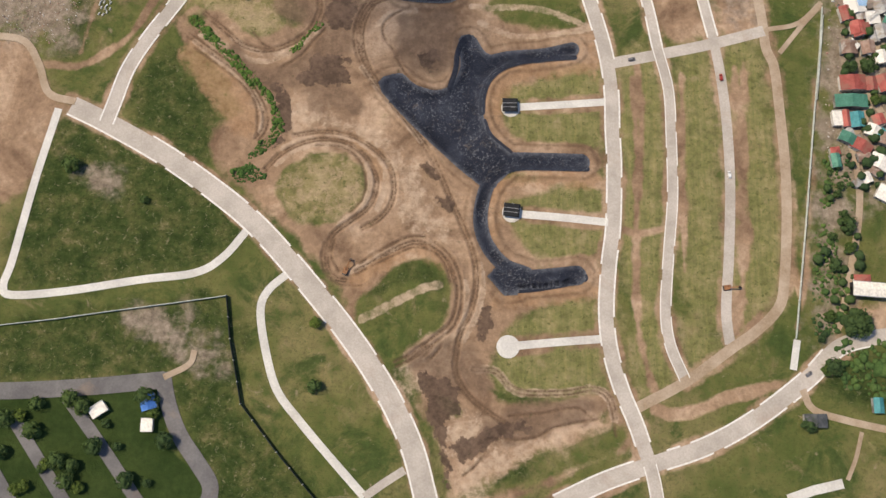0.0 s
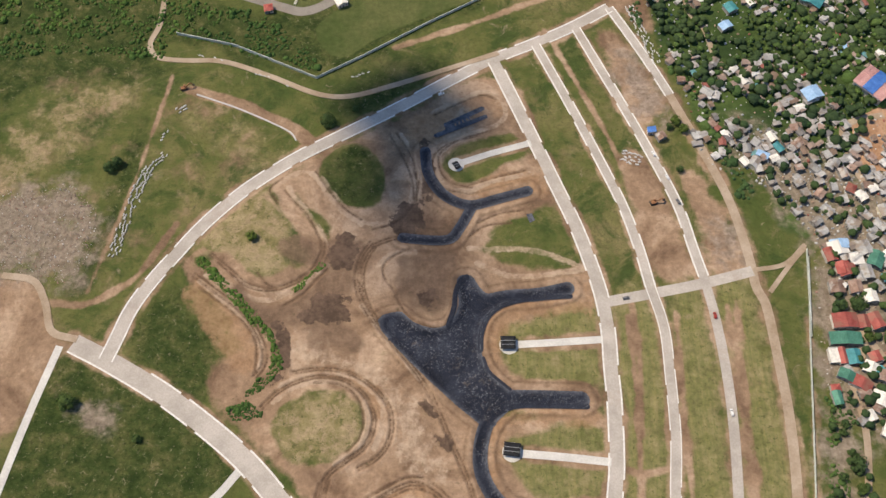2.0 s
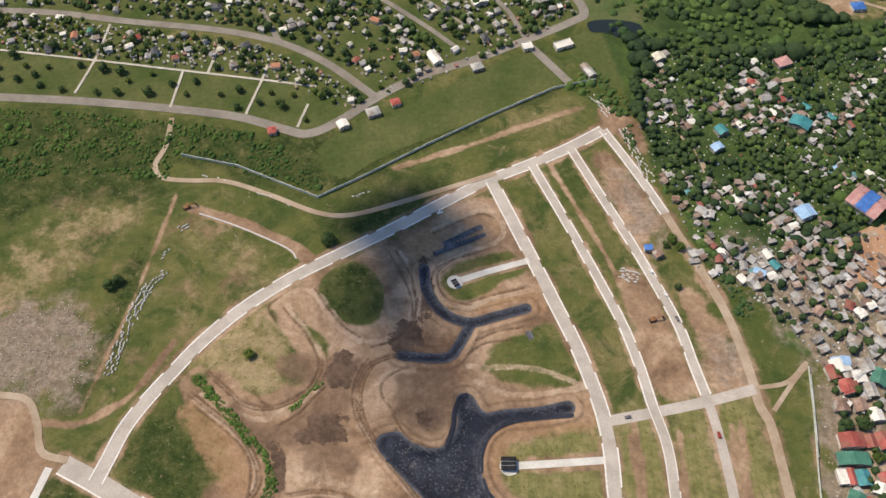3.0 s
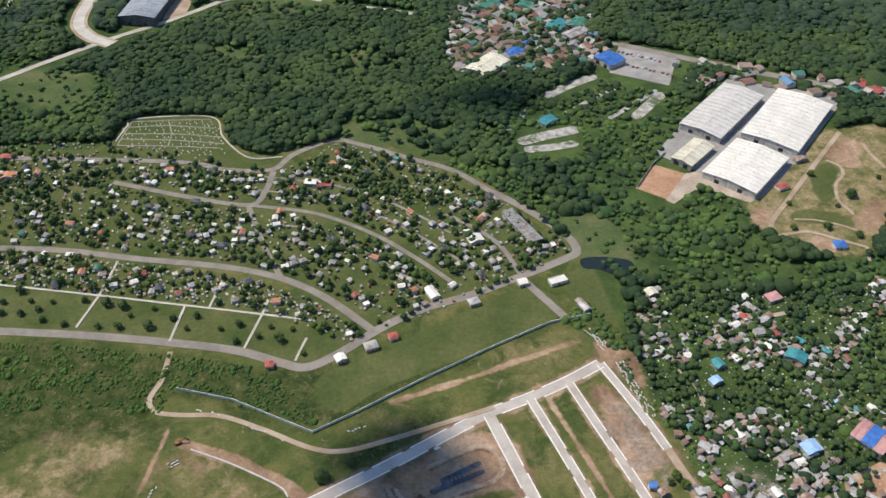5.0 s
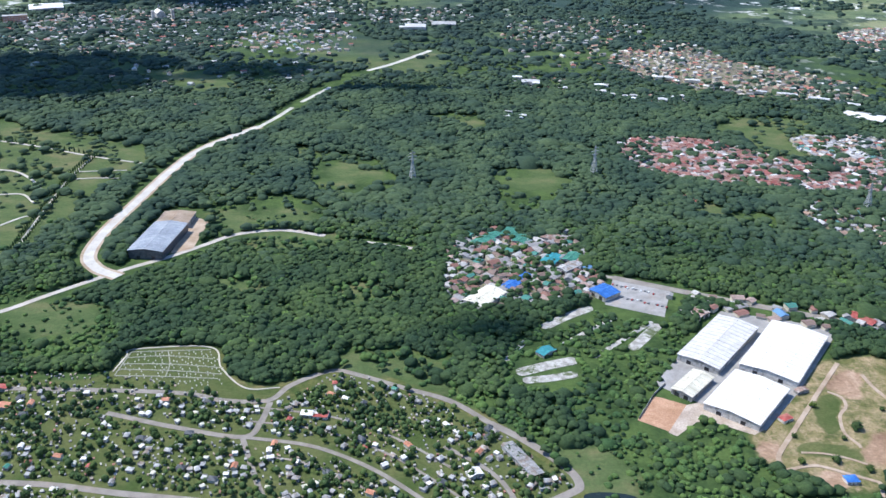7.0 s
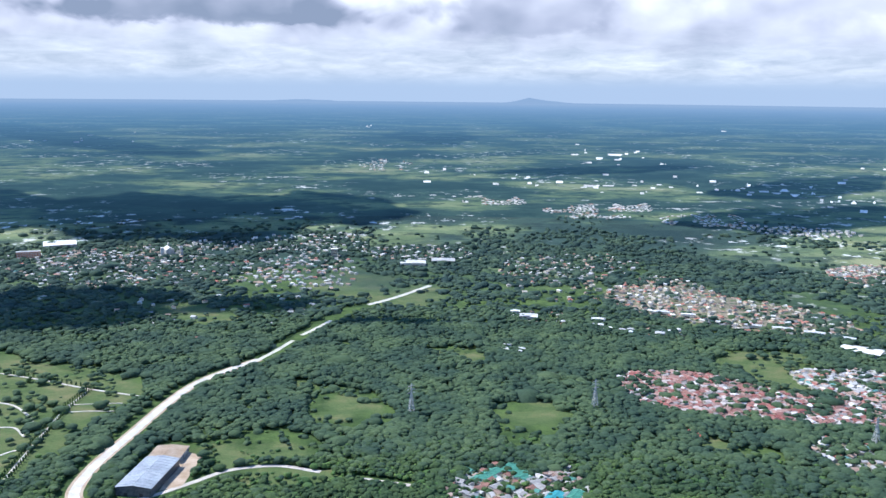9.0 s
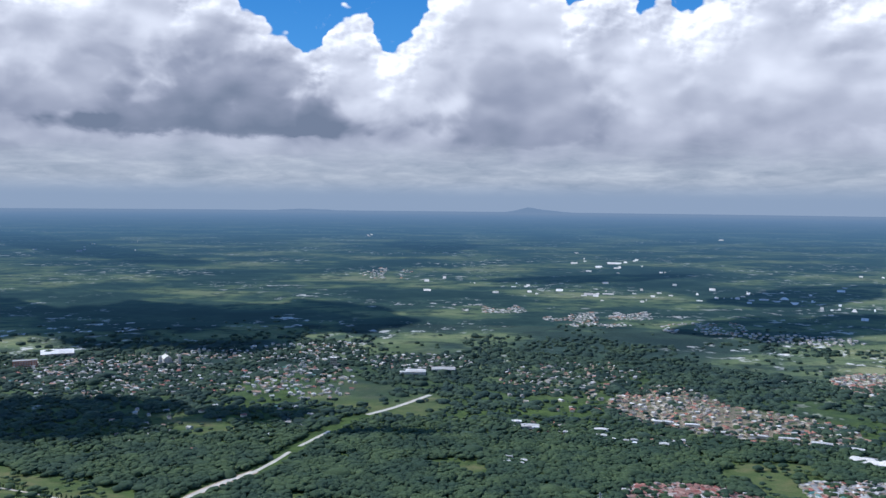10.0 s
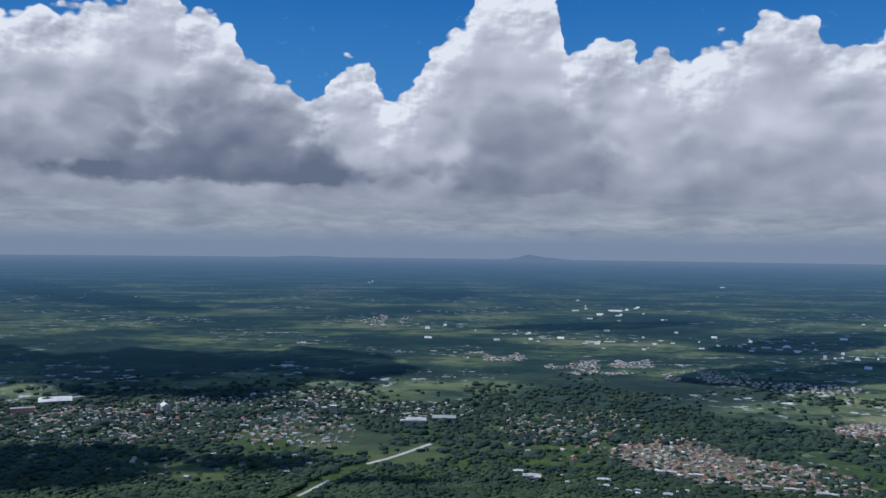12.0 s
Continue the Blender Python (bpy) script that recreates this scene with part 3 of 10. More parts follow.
# grassy islands and tongues of land within the earthworks
ISLANDS = [
    Blob([(-88.0, 152.1), (-74.8, 159.9), (-59.7, 159.3), (-47.7, 150.6), (-44.7, 138.5), (-47.2, 128.1), (-57.0, 121.2), (-63.4, 116.1), (-76.6, 114.3), (-90.0, 119.4), (-97.2, 133.0), (-94.4, 145.1)]),
    Blob([(-49.0, 66.2), (-39.5, 79.4), (-26.6, 90.4), (-13.6, 95.5), (-3.1, 93.9), (3.2, 87.2), (6.5, 77.3), (4.9, 65.8), (0.4, 56.0), (-12.5, 47.9), (-25.2, 38.2), (-38.0, 35.6), (-44.7, 47.8)]),
    Blob([(-69.8, 329.6), (-53.7, 330.6), (-40.2, 318.0), (-35.8, 299.4), (-43.5, 283.9), (-59.7, 281.3), (-74.4, 292.3), (-82.4, 312.4)]),
    Blob([(-159.0, 264.0), (-140.9, 280.8), (-127.1, 290.3), (-115.1, 289.5), (-103.6, 276.8), (-92.3, 264.4), (-90.7, 252.9), (-96.2, 240.9), (-106.2, 232.9), (-120.7, 236.0), (-136.4, 247.8), (-151.2, 251.8)]),
    Blob([(6.9, 327.3), (19.3, 334.7), (45.6, 340.4), (58.6, 334.9), (60.6, 327.6), (45.0, 317.6), (29.6, 307.7), (17.4, 301.5), (6.2, 304.9), (0.1, 316.4)]),
]
FINGERS = [
    Blob([(36.4, 184.6), (45.2, 202.7), (95.8, 213.1), (95.6, 164.3), (49.8, 164.8)]),
    Blob([(37.5, 120.0), (44.3, 133.7), (94.8, 139.2), (93.5, 96.7), (52.1, 97.5)]),
    Blob([(33.6, 42.3), (40.2, 60.1), (90.8, 72.5), (97.2, 20.4), (38.1, 15.4), (27.1, 27.9)]),
    Blob([(25.2, 252.3), (51.5, 279.3), (81.4, 283.7), (91.4, 246.7), (64.1, 238.6)]),
    Blob([(12.7, -39.1), (28.3, -26.3), (95.0, 1.6), (104.0, -10.7), (56.4, -32.2)]),
]
BARE = [
    Blob([(-160.5, 238.2), (-126.7, 253.4), (-57.1, 257.6), (16.1, 265.6), (89.3, 250.9), (94.4, 192.1), (94.0, 122.0), (90.3, 55.5), (101.6, 11.0), (107.3, -7.6), (69.0, -26.1), (37.6, -41.3), (6.5, -44.5), (3.2, -14.2), (-11.1, 10.5), (-19.4, 35.7), (-52.0, 54.8), (-62.4, 80.9), (-100.0, 119.3), (-117.5, 138.0), (-127.8, 144.9), (-137.6, 169.4), (-123.3, 187.3), (-138.3, 212.5)]),
    Blob([(-106.0, 304.3), (-55.0, 341.1), (40.0, 393.4), (61.9, 341.9), (93.2, 246.7), (97.7, 215.7), (7.0, 207.8), (-34.0, 196.6), (-93.2, 171.5), (-110.4, 147.8), (-126.4, 157.7), (-105.4, 192.6), (-159.3, 233.5), (-159.6, 247.3), (-138.2, 261.6)]),
    Blob([(123.4, 332.9), (141.2, 319.2), (151.4, 279.9), (158.3, 237.2), (136.7, 235.1), (122.2, 284.0)]),
    Blob([(112.1, 428.1), (127.3, 433.7), (146.2, 396.6), (154.7, 366.5), (137.1, 351.8), (122.7, 386.3)]),
    Blob([(162.3, 305.9), (176.8, 301.6), (191.6, 255.3), (192.5, 239.3), (171.0, 239.2)]),
    Blob([(-275.9, 232.9), (-253.8, 229.2), (-237.2, 195.6), (-227.9, 184.9), (-237.3, 160.6), (-244.6, 137.4), (-263.0, 134.1), (-296.0, 228.9)]),
    Strip([(-177.3, 378.2), (-139.6, 364.6), (-110.4, 350.3), (-91.6, 336.2)], 9.0),
    Strip([(-34.0, 416.4), (7.5, 432.8), (32.9, 444.0), (76.4, 464.1), (112.0, 478.9)], 5.0),
    Blob([(120.2, 473.1), (131.6, 479.0), (149.3, 461.8), (154.6, 433.9), (138.3, 439.2)]),
    Strip([(115.5, 206.7), (116.0, 149.7), (113.0, 98.4), (112.9, 55.6), (120.5, 20.5)], 4.5),
    Strip([(120.6, 9.5), (133.2, 6.5), (162.3, 16.0), (191.6, 24.0)], 7.0),
    Strip([(184.7, 218.1), (177.1, 150.1), (174.9, 88.8), (167.7, 52.6)], 5.0),
    Blob([(398.6, 657.2), (412.1, 664.4), (428.6, 668.1), (430.4, 640.1), (407.9, 615.0), (387.9, 616.5), (386.8, 636.4)]),
    Blob([(392.1, 740.5), (408.5, 761.5), (433.7, 766.0), (429.2, 740.9), (417.3, 720.7), (400.5, 724.5)]),
    Blob([(289.6, 642.4), (307.4, 653.0), (313.9, 646.1), (300.8, 622.4), (289.2, 625.6)]),
    Blob([(325.9, 603.1), (347.4, 606.5), (359.3, 593.9), (375.5, 594.1), (358.1, 584.6), (333.0, 587.5)]),
    Blob([(233.8, 69.3), (256.1, 71.0), (265.4, 59.6), (254.1, 49.8), (241.9, 50.4)]),
    Strip([(-191.1, 389.3), (-203.9, 303.8), (-220.5, 221.7)], 2.4),
    Strip([(-172.1, 269.7), (-191.1, 233.4), (-218.9, 214.1), (-239.7, 214.0)], 5.0),
    Strip([(-45.5, 54.8), (-26.3, 64.7), (-6.9, 76.2)], 8.0),
    Strip([(117.7, 219.5), (119.4, 177.9), (113.6, 115.3), (112.5, 62.1), (118.0, 23.6)], 4.0), Strip([(144.8, 210.5), (142.8, 149.9), (141.1, 88.6)], 3.0), Strip([(177.6, 214.4), (178.6, 164.1), (178.5, 108.9), (172.0, 68.9)], 4.5), Strip([(102.0, 113.6), (115.1, 111.3), (131.8, 113.7)], 5.0), Strip([(74.7, 433.3), (92.7, 391.1), (112.7, 342.2), (124.5, 305.7)], 4.0), Strip([(225.2, 207.3), (219.7, 150.3), (211.0, 88.9), (204.2, 56.1)], 3.0),
    Strip([(28.7, 29.5), (38.2, 20.1), (57.3, 18.0), (86.0, 20.3), (95.3, 11.0)], 4.0),
]
PALE = [
    Blob([(225.8, 150.3), (240.9, 150.4), (230.7, 62.7), (220.1, 52.9), (214.4, 62.6)]),
    Blob([(239.8, 259.4), (285.3, 259.6), (273.1, 136.7), (246.7, 140.0), (229.7, 153.8)]),
    Blob([(-265.8, 294.6), (-244.4, 299.1), (-222.5, 269.4), (-232.7, 229.3), (-261.8, 233.0), (-291.1, 236.7), (-301.9, 290.1)]),
    Blob([(125.2, 412.2), (138.8, 404.4), (158.1, 361.6), (141.6, 356.7), (128.3, 381.2)]),
    Blob([(-173.5, 60.7), (-155.9, 64.0), (-142.2, 51.1), (-125.5, 41.5), (-128.2, 32.0), (-141.6, 41.5), (-161.0, 44.6)]),
    Blob([(179.7, 271.6), (190.0, 267.5), (190.2, 247.2), (177.3, 245.2)]),
    Strip([(-208.6, 151.4), (-199.4, 141.1)], 6.0),
    Blob([(191.5, 347.4), (215.1, 347.6), (239.8, 333.6), (298.1, 306.7), (335.5, 264.2), (309.0, 247.9), (251.4, 247.5), (234.9, 271.9), (210.8, 301.8)]),
]
LUSH = [
    Strip([(-152.2, 243.8), (-117.5, 207.2), (-102.3, 187.4), (-98.9, 173.1), (-110.1, 159.0), (-117.9, 146.7)], 7.0),
    Strip([(-90.7, 223.1), (-82.4, 231.2), (-75.8, 240.6)], 6.0),
    Strip([(-105.1, 295.6), (-96.1, 278.5), (-80.7, 270.2)], 6.0),
    Blob([(-189.3, 183.3), (-166.4, 221.5), (-153.6, 210.6), (-130.3, 190.8), (-134.4, 172.9), (-145.0, 151.8), (-162.4, 161.5)]),
    Blob([(-245.0, 80.0), (-228.2, 183.1), (-161.7, 151.7), (-116.3, 114.1), (-141.3, 90.4)]),
    Blob([(-252.0, 53.8), (-123.9, 70.7), (-112.7, 11.5), (-68.1, -41.8), (-124.0, -42.1), (-149.5, 16.1), (-156.7, 28.6), (-248.7, 21.9)]),
    Blob([(-25.8, 32.5), (-12.6, -2.0), (0.2, -38.5), (-6.0, -41.5), (-25.3, 4.2)]),
    Blob([(-72.3, 367.5), (-17.2, 403.3), (7.4, 395.7), (-55.7, 355.4)]),
    Blob([(-337.6, 469.7), (-206.5, 459.2), (-110.4, 437.5), (-89.9, 389.9), (-192.8, 426.0), (-205.9, 404.7), (-195.2, 389.2), (-273.7, 378.6), (-311.2, 368.4)]),
    Blob([(-91.7, 391.2), (-32.6, 422.8), (91.9, 500.1), (71.9, 540.2), (-17.1, 480.7), (-60.4, 462.4), (-102.0, 444.8), (-132.0, 444.7), (-192.4, 427.7)]),
    Blob([(211.7, 36.8), (254.1, 49.8), (276.1, 37.1), (250.5, 11.7), (223.0, 17.8)]),
    Strip([(-207.5, 344.9), (-214.0, 277.8), (-228.3, 225.4)], 9.0),
]
# marks of the earthworks, line by line: ruts and cut banks, packed benches, mud, silt, tan and ochre soil, fresh growth
RUTS, BENCHES, WET, BROWN, LIGHT_SOIL, OCHRE, GROWTH = [], [], [], [], [], [], []


def rut(pts, wide):
    """A wheel rut or cut; wide ones are worn double."""
    line = smooth_line(pts)
    t = np.gradient(line, axis=0)
    t /= np.linalg.norm(t, axis=1)[:, None] + 1e-9
    for by in ((-0.9, 0.9) if wide > 1.1 else (0.0,)):
        s = Strip(pts, 0.25 * wide)
        s.line = line + np.stack([-t[:, 1], t[:, 0]], 1) * by * wide * 0.8
        RUTS.append(s)


def bench(pts, wide):
    BENCHES.append(Strip(pts, wide))


def mud(pts):
    WET.append(Blob(pts))


def silt(pts):
    BROWN.append(Blob(pts))


def tan(pts):
    LIGHT_SOIL.append(Blob(pts))


def ochre(pts):
    OCHRE.append(Blob(pts))


def green(pts):
    GROWTH.append(Blob(pts))


rut([(-44.9, 257.7), (-50.0, 249.4), (-52.8, 238.9), (-52.9, 227.7), (-49.2, 216.7), (-42.1, 204.0), (-31.6, 191.4), (-21.2, 178.9), (-10.9, 164.8), (-3.4, 151.9), (4.3, 133.6), (11.0, 118.2), (17.6, 101.3), (20.2, 88.0), (19.8, 74.8), (15.9, 61.6), (11.1, 51.9), (8.8, 40.6), (8.5, 29.5), (15.2, 17.5), (26.0, 8.2), (39.5, -0.8)], 1.3)
rut([(-41.7, 256.2), (-47.1, 246.4), (-49.6, 235.2), (-48.3, 223.3), (-43.9, 211.3), (-37.9, 202.2)], 1.3)
rut([(-20.4, 252.9), (-31.1, 247.2), (-36.6, 239.7), (-35.0, 231.5), (-27.3, 221.2)], 1.0)
rut([(-28.6, 220.5), (-20.9, 207.7), (-9.2, 200.2), (1.7, 199.5), (6.8, 210.5)], 1.0)
rut([(-155.1, 233.8), (-138.8, 221.7), (-124.5, 210.8), (-113.6, 198.2), (-106.2, 183.8), (-106.4, 173.8), (-110.5, 167.4)], 1.6)
rut([(-151.1, 225.3), (-138.5, 216.2), (-122.4, 203.5), (-113.3, 192.0), (-110.8, 182.0), (-110.6, 171.0)], 1.0)
rut([(-97.2, 213.5), (-87.1, 220.2), (-78.5, 230.5), (-72.2, 238.0)], 1.0)
rut([(-115.3, 234.8), (-108.8, 227.4), (-98.3, 223.8)], 1.0)
rut([(-104.6, 148.5), (-96.6, 157.3), (-85.1, 164.1), (-71.7, 167.3), (-58.1, 165.6), (-46.2, 157.6), (-39.2, 145.4), (-39.0, 135.0), (-43.8, 124.7), (-53.5, 117.2), (-63.2, 109.3), (-66.3, 100.9), (-66.3, 90.9), (-61.8, 83.9), (-55.2, 82.0)], 1.2)
rut([(-88.6, 169.7), (-71.8, 172.3), (-54.9, 169.9), (-41.2, 162.2), (-30.9, 150.7), (-28.1, 138.6), (-30.5, 126.5), (-37.7, 117.9), (-46.8, 112.8)], 1.2)
rut([(-74.9, 163.4), (-59.4, 162.1), (-49.1, 154.4), (-44.8, 142.6), (-46.2, 130.9), (-53.0, 122.6)], 0.9)
rut([(-68.0, 104.2), (-69.7, 95.9), (-66.8, 86.2), (-59.1, 80.0), (-46.0, 79.0)], 0.9)
rut([(-62.5, 106.3), (-64.2, 96.9), (-59.3, 87.6)], 0.9)
rut([(-46.3, 91.0), (-33.4, 99.4), (-20.3, 106.2), (-10.4, 106.6), (-0.5, 100.6), (6.1, 92.9), (10.1, 81.3), (10.1, 68.1), (6.2, 56.7), (-3.4, 48.6), (-16.2, 38.9), (-25.8, 34.1)], 2.0)
rut([(-49.5, 87.0), (-33.3, 95.4), (-17.0, 102.5), (-5.4, 100.9), (2.8, 92.6), (6.1, 81.3)], 1.4)
rut([(25.3, -7.0), (50.5, -6.6), (63.3, -0.7), (79.2, 2.8), (89.3, 4.1)], 0.7)
rut([(38.0, 5.7), (57.1, 7.4), (76.2, 10.3), (84.3, 5.0)], 0.7)
rut([(12.7, -27.0), (18.3, -22.7), (22.7, -17.8)], 0.7)
rut([(17.5, 31.1), (30.3, 29.3), (38.2, 21.1), (47.7, 17.3), (70.0, 17.4), (86.0, 19.7), (93.8, 15.0), (96.6, 4.8), (97.9, -5.2)], 0.7)
rut([(18.4, 32.7), (31.2, 31.2), (38.8, 23.3), (48.4, 19.5), (70.0, 19.7), (86.7, 21.9), (96.1, 16.0), (98.9, 4.8)], 0.7)
rut([(-14.6, 39.6), (-10.5, 42.8), (-7.6, 44.7)], 0.7)
rut([(-10.4, 38.3), (-6.6, 42.2), (-4.1, 45.4)], 0.7)
rut([(-5.3, 37.7), (-2.1, 41.5), (-0.2, 44.1)], 0.7)
rut([(-19.4, 35.7), (-15.6, 38.3), (-12.7, 40.8)], 0.7)
rut([(-103.4, 295.6), (-97.1, 287.9), (-89.1, 279.8), (-82.5, 269.4), (-76.5, 257.1)], 1.0)
rut([(-83.8, 309.7), (-73.8, 294.9), (-62.6, 281.2), (-51.9, 273.7)], 1.0)
rut([(-44.3, 267.1), (-29.8, 272.2), (-18.3, 285.7), (-14.2, 307.5)], 1.0)
rut([(-35.6, 340.8), (-29.1, 328.0), (-23.5, 316.3), (-19.4, 303.0), (-18.1, 290.0)], 1.0)
rut([(-31.0, 341.8), (-23.0, 328.0), (-17.7, 312.8), (-15.9, 295.2)], 1.0)
rut([(-146.1, 247.8), (-132.1, 235.9), (-120.5, 226.6), (-106.1, 224.0), (-92.4, 228.7), (-81.6, 237.0), (-76.0, 249.0), (-75.8, 257.1)], 1.4)
rut([(-22.3, 261.4), (-33.1, 259.7), (-43.8, 254.8), (-49.3, 246.7), (-51.7, 237.1), (-49.6, 223.1)], 1.4)
rut([(-4.8, 357.5), (14.9, 368.7), (28.8, 374.1), (38.6, 369.8)], 0.9)
rut([(25.5, 339.4), (3.9, 332.3), (-5.3, 321.8), (-5.2, 308.4), (2.0, 297.1), (18.8, 293.3)], 0.9)
rut([(30.2, 342.6), (11.6, 335.6), (-0.7, 325.4), (-1.4, 312.9), (5.4, 302.3), (20.0, 298.0)], 0.9)
rut([(18.2, 299.8), (33.3, 305.1), (56.2, 312.3)], 0.9)
rut([(-106.0, 305.2), (-113.6, 296.8), (-107.4, 286.1)], 0.9)
rut([(23.4, 272.0), (36.4, 278.4), (53.1, 281.9)], 0.9)
rut([(17.8, 261.7), (28.8, 270.0), (45.4, 272.2)], 0.9)
bench([(-151.3, 229.4), (-138.7, 219.1), (-123.6, 207.2), (-112.8, 194.5), (-108.5, 182.7), (-108.7, 172.4)], 1.6)
bench([(-95.1, 161.9), (-75.1, 169.8), (-53.1, 167.4), (-36.0, 154.2), (-33.4, 138.5), (-37.8, 124.8)], 1.6)
bench([(-98.0, 151.4), (-86.6, 160.5), (-70.9, 164.1), (-57.4, 162.1), (-45.0, 152.4), (-42.1, 138.5), (-47.1, 125.4), (-60.1, 115.1)], 1.6)
bench([(-52.8, 86.9), (-36.6, 96.7), (-21.9, 103.8)], 1.6)
bench([(14.0, 81.3), (14.3, 66.5), (8.8, 51.9), (-6.6, 41.5), (-18.7, 33.2)], 1.6)
bench([(-129.1, 232.8), (-118.3, 225.1), (-104.4, 221.2), (-93.5, 224.5)], 1.6)
bench([(-40.1, 240.8), (-32.5, 248.3), (-16.9, 250.3)], 1.6)
bench([(-49.1, 213.1), (-38.6, 199.3), (-24.7, 182.1), (-12.6, 166.6)], 1.6)
bench([(-45.6, 59.4), (-26.3, 69.3), (-10.1, 77.6), (-1.7, 79.6)], 3.0)
bench([(21.9, 91.3), (23.1, 74.8), (18.5, 59.7), (12.0, 48.0)], 3.0)
bench([(18.4, 31.7), (30.6, 30.2), (38.5, 22.0), (48.0, 18.3), (70.0, 18.4), (86.3, 20.7), (94.8, 15.4), (97.6, 4.1)], 3.0)
bench([(17.9, 253.5), (30.1, 252.8), (51.0, 253.0), (68.4, 249.3), (89.0, 240.4)], 2.0)
bench([(23.1, 243.0), (40.4, 234.9), (61.1, 234.3), (88.9, 239.0)], 2.0)
bench([(-105.8, 302.5), (-95.1, 309.6), (-85.5, 307.5), (-75.1, 292.3), (-65.9, 281.2), (-51.8, 270.8)], 1.6)
bench([(-101.0, 298.2), (-98.2, 291.7), (-89.2, 281.5), (-80.2, 268.6), (-73.9, 256.3)], 1.6)
bench([(-79.7, 304.4), (-70.6, 291.9), (-58.7, 277.0), (-44.5, 270.8), (-29.9, 275.1), (-20.6, 288.3), (-19.1, 304.8), (-22.7, 314.5)], 1.6)
bench([(-147.9, 233.5), (-134.1, 228.1), (-119.7, 218.9), (-108.3, 217.0), (-97.0, 220.5), (-85.3, 229.1), (-71.9, 241.0)], 1.6)
bench([(-27.9, 340.0), (-20.6, 325.3), (-15.4, 308.3), (-14.7, 290.9)], 1.6)
bench([(-6.8, 358.9), (14.9, 370.6), (28.9, 377.0), (41.0, 371.3), (43.9, 359.2), (38.1, 349.2), (22.4, 342.1), (6.9, 332.8), (-7.6, 325.4)], 1.8)
bench([(3.1, 330.0), (-3.7, 319.6), (-2.5, 307.5), (5.4, 297.1), (20.3, 294.6)], 1.8)
bench([(18.9, 295.4), (34.0, 303.3), (59.8, 309.7)], 1.8)
mud([(-11.3, 29.4), (3.1, 25.6), (9.5, 20.0), (12.7, 10.0), (6.3, 5.3), (2.3, -2.5), (3.2, -14.2), (6.4, -30.0), (2.7, -30.0), (-2.4, -8.1), (-9.0, 15.2)])
mud([(5.1, -11.1), (18.4, -5.5), (28.5, -0.5), (44.3, 3.0), (49.3, -3.2), (34.7, -7.0), (22.1, -14.1), (13.3, -19.7)])
mud([(-67.6, 257.5), (-55.4, 257.6), (-56.0, 242.6), (-62.2, 238.1), (-70.7, 244.0)])
mud([(-76.8, 220.2), (-63.8, 223.2), (-55.4, 216.7), (-62.9, 213.7), (-71.3, 209.3), (-80.3, 202.0), (-86.6, 205.6)])
mud([(-71.9, 215.9), (-59.4, 213.7), (-57.8, 202.1), (-71.1, 202.0), (-77.7, 204.9)])
mud([(-104.2, 201.8), (-95.2, 198.3), (-90.5, 182.1), (-93.3, 167.5), (-99.8, 161.9), (-96.4, 178.5), (-99.7, 191.0)])
mud([(22.3, 48.7), (21.1, 58.4), (26.3, 66.6), (29.5, 61.7), (26.2, 48.7)])
mud([(-5.6, 132.8), (4.7, 131.8), (5.0, 124.3), (0.0, 126.3)])
mud([(-14.2, 152.5), (-7.5, 151.9), (-2.4, 144.9), (-8.1, 146.3)])
mud([(-14.2, 220.6), (-4.6, 223.6), (-1.8, 214.1), (-10.7, 211.1)])
mud([(-69.7, 264.5), (-56.8, 261.3), (-53.8, 251.1), (-58.3, 241.1), (-65.2, 248.2)])
mud([(-33.5, 271.7), (-24.3, 286.6), (-13.5, 287.5), (-10.7, 271.9), (-16.8, 261.5), (-29.5, 261.4)])
mud([(-14.2, 330.8), (-8.5, 333.2), (-4.4, 299.6), (-11.0, 290.9)])
silt([(-134.2, 231.0), (-121.6, 220.7), (-107.4, 212.0), (-96.7, 202.6), (-91.9, 183.9), (-92.6, 167.5), (-99.9, 180.3), (-109.5, 198.2), (-124.6, 212.6)])
silt([(-16.9, 250.3), (5.7, 248.6), (9.9, 235.5), (5.8, 213.4), (-4.5, 206.0), (-18.2, 213.2), (-27.0, 224.2), (-28.9, 239.0)])
silt([(-80.4, 203.8), (-63.6, 213.7), (-56.2, 196.7), (-48.5, 187.7), (-62.0, 184.1), (-82.7, 191.1)])
silt([(38.1, 10.1), (82.7, 15.3), (85.6, 5.3), (56.9, -4.1), (31.6, -8.9), (25.3, -1.8)])
tan([(-89.7, 196.5), (-75.8, 191.2), (-58.5, 178.7), (-41.5, 175.3), (-27.8, 163.0), (-14.1, 149.0), (-7.3, 131.8), (2.7, 114.8), (-0.5, 104.6), (-13.8, 111.3), (-25.5, 121.4), (-27.5, 145.5), (-41.3, 164.7), (-61.8, 174.1), (-82.1, 176.1), (-90.5, 183.9)])
tan([(-19.4, 35.7), (-6.7, 48.6), (6.2, 51.9), (7.5, 35.8), (6.3, 25.7), (-6.5, 28.8)])
tan([(3.2, -3.4), (6.3, 4.3), (22.2, 5.0), (31.6, -0.2), (15.8, -11.1), (5.1, -14.2)])
tan([(9.6, -38.4), (15.8, -20.3), (37.9, -7.9), (63.2, -1.6), (88.7, 5.3), (69.5, -6.2), (47.2, -17.1), (28.3, -29.3), (22.0, -41.4)])
tan([(-25.5, 16.7), (-22.0, 35.7), (-16.2, 35.7), (-11.5, 19.9)])
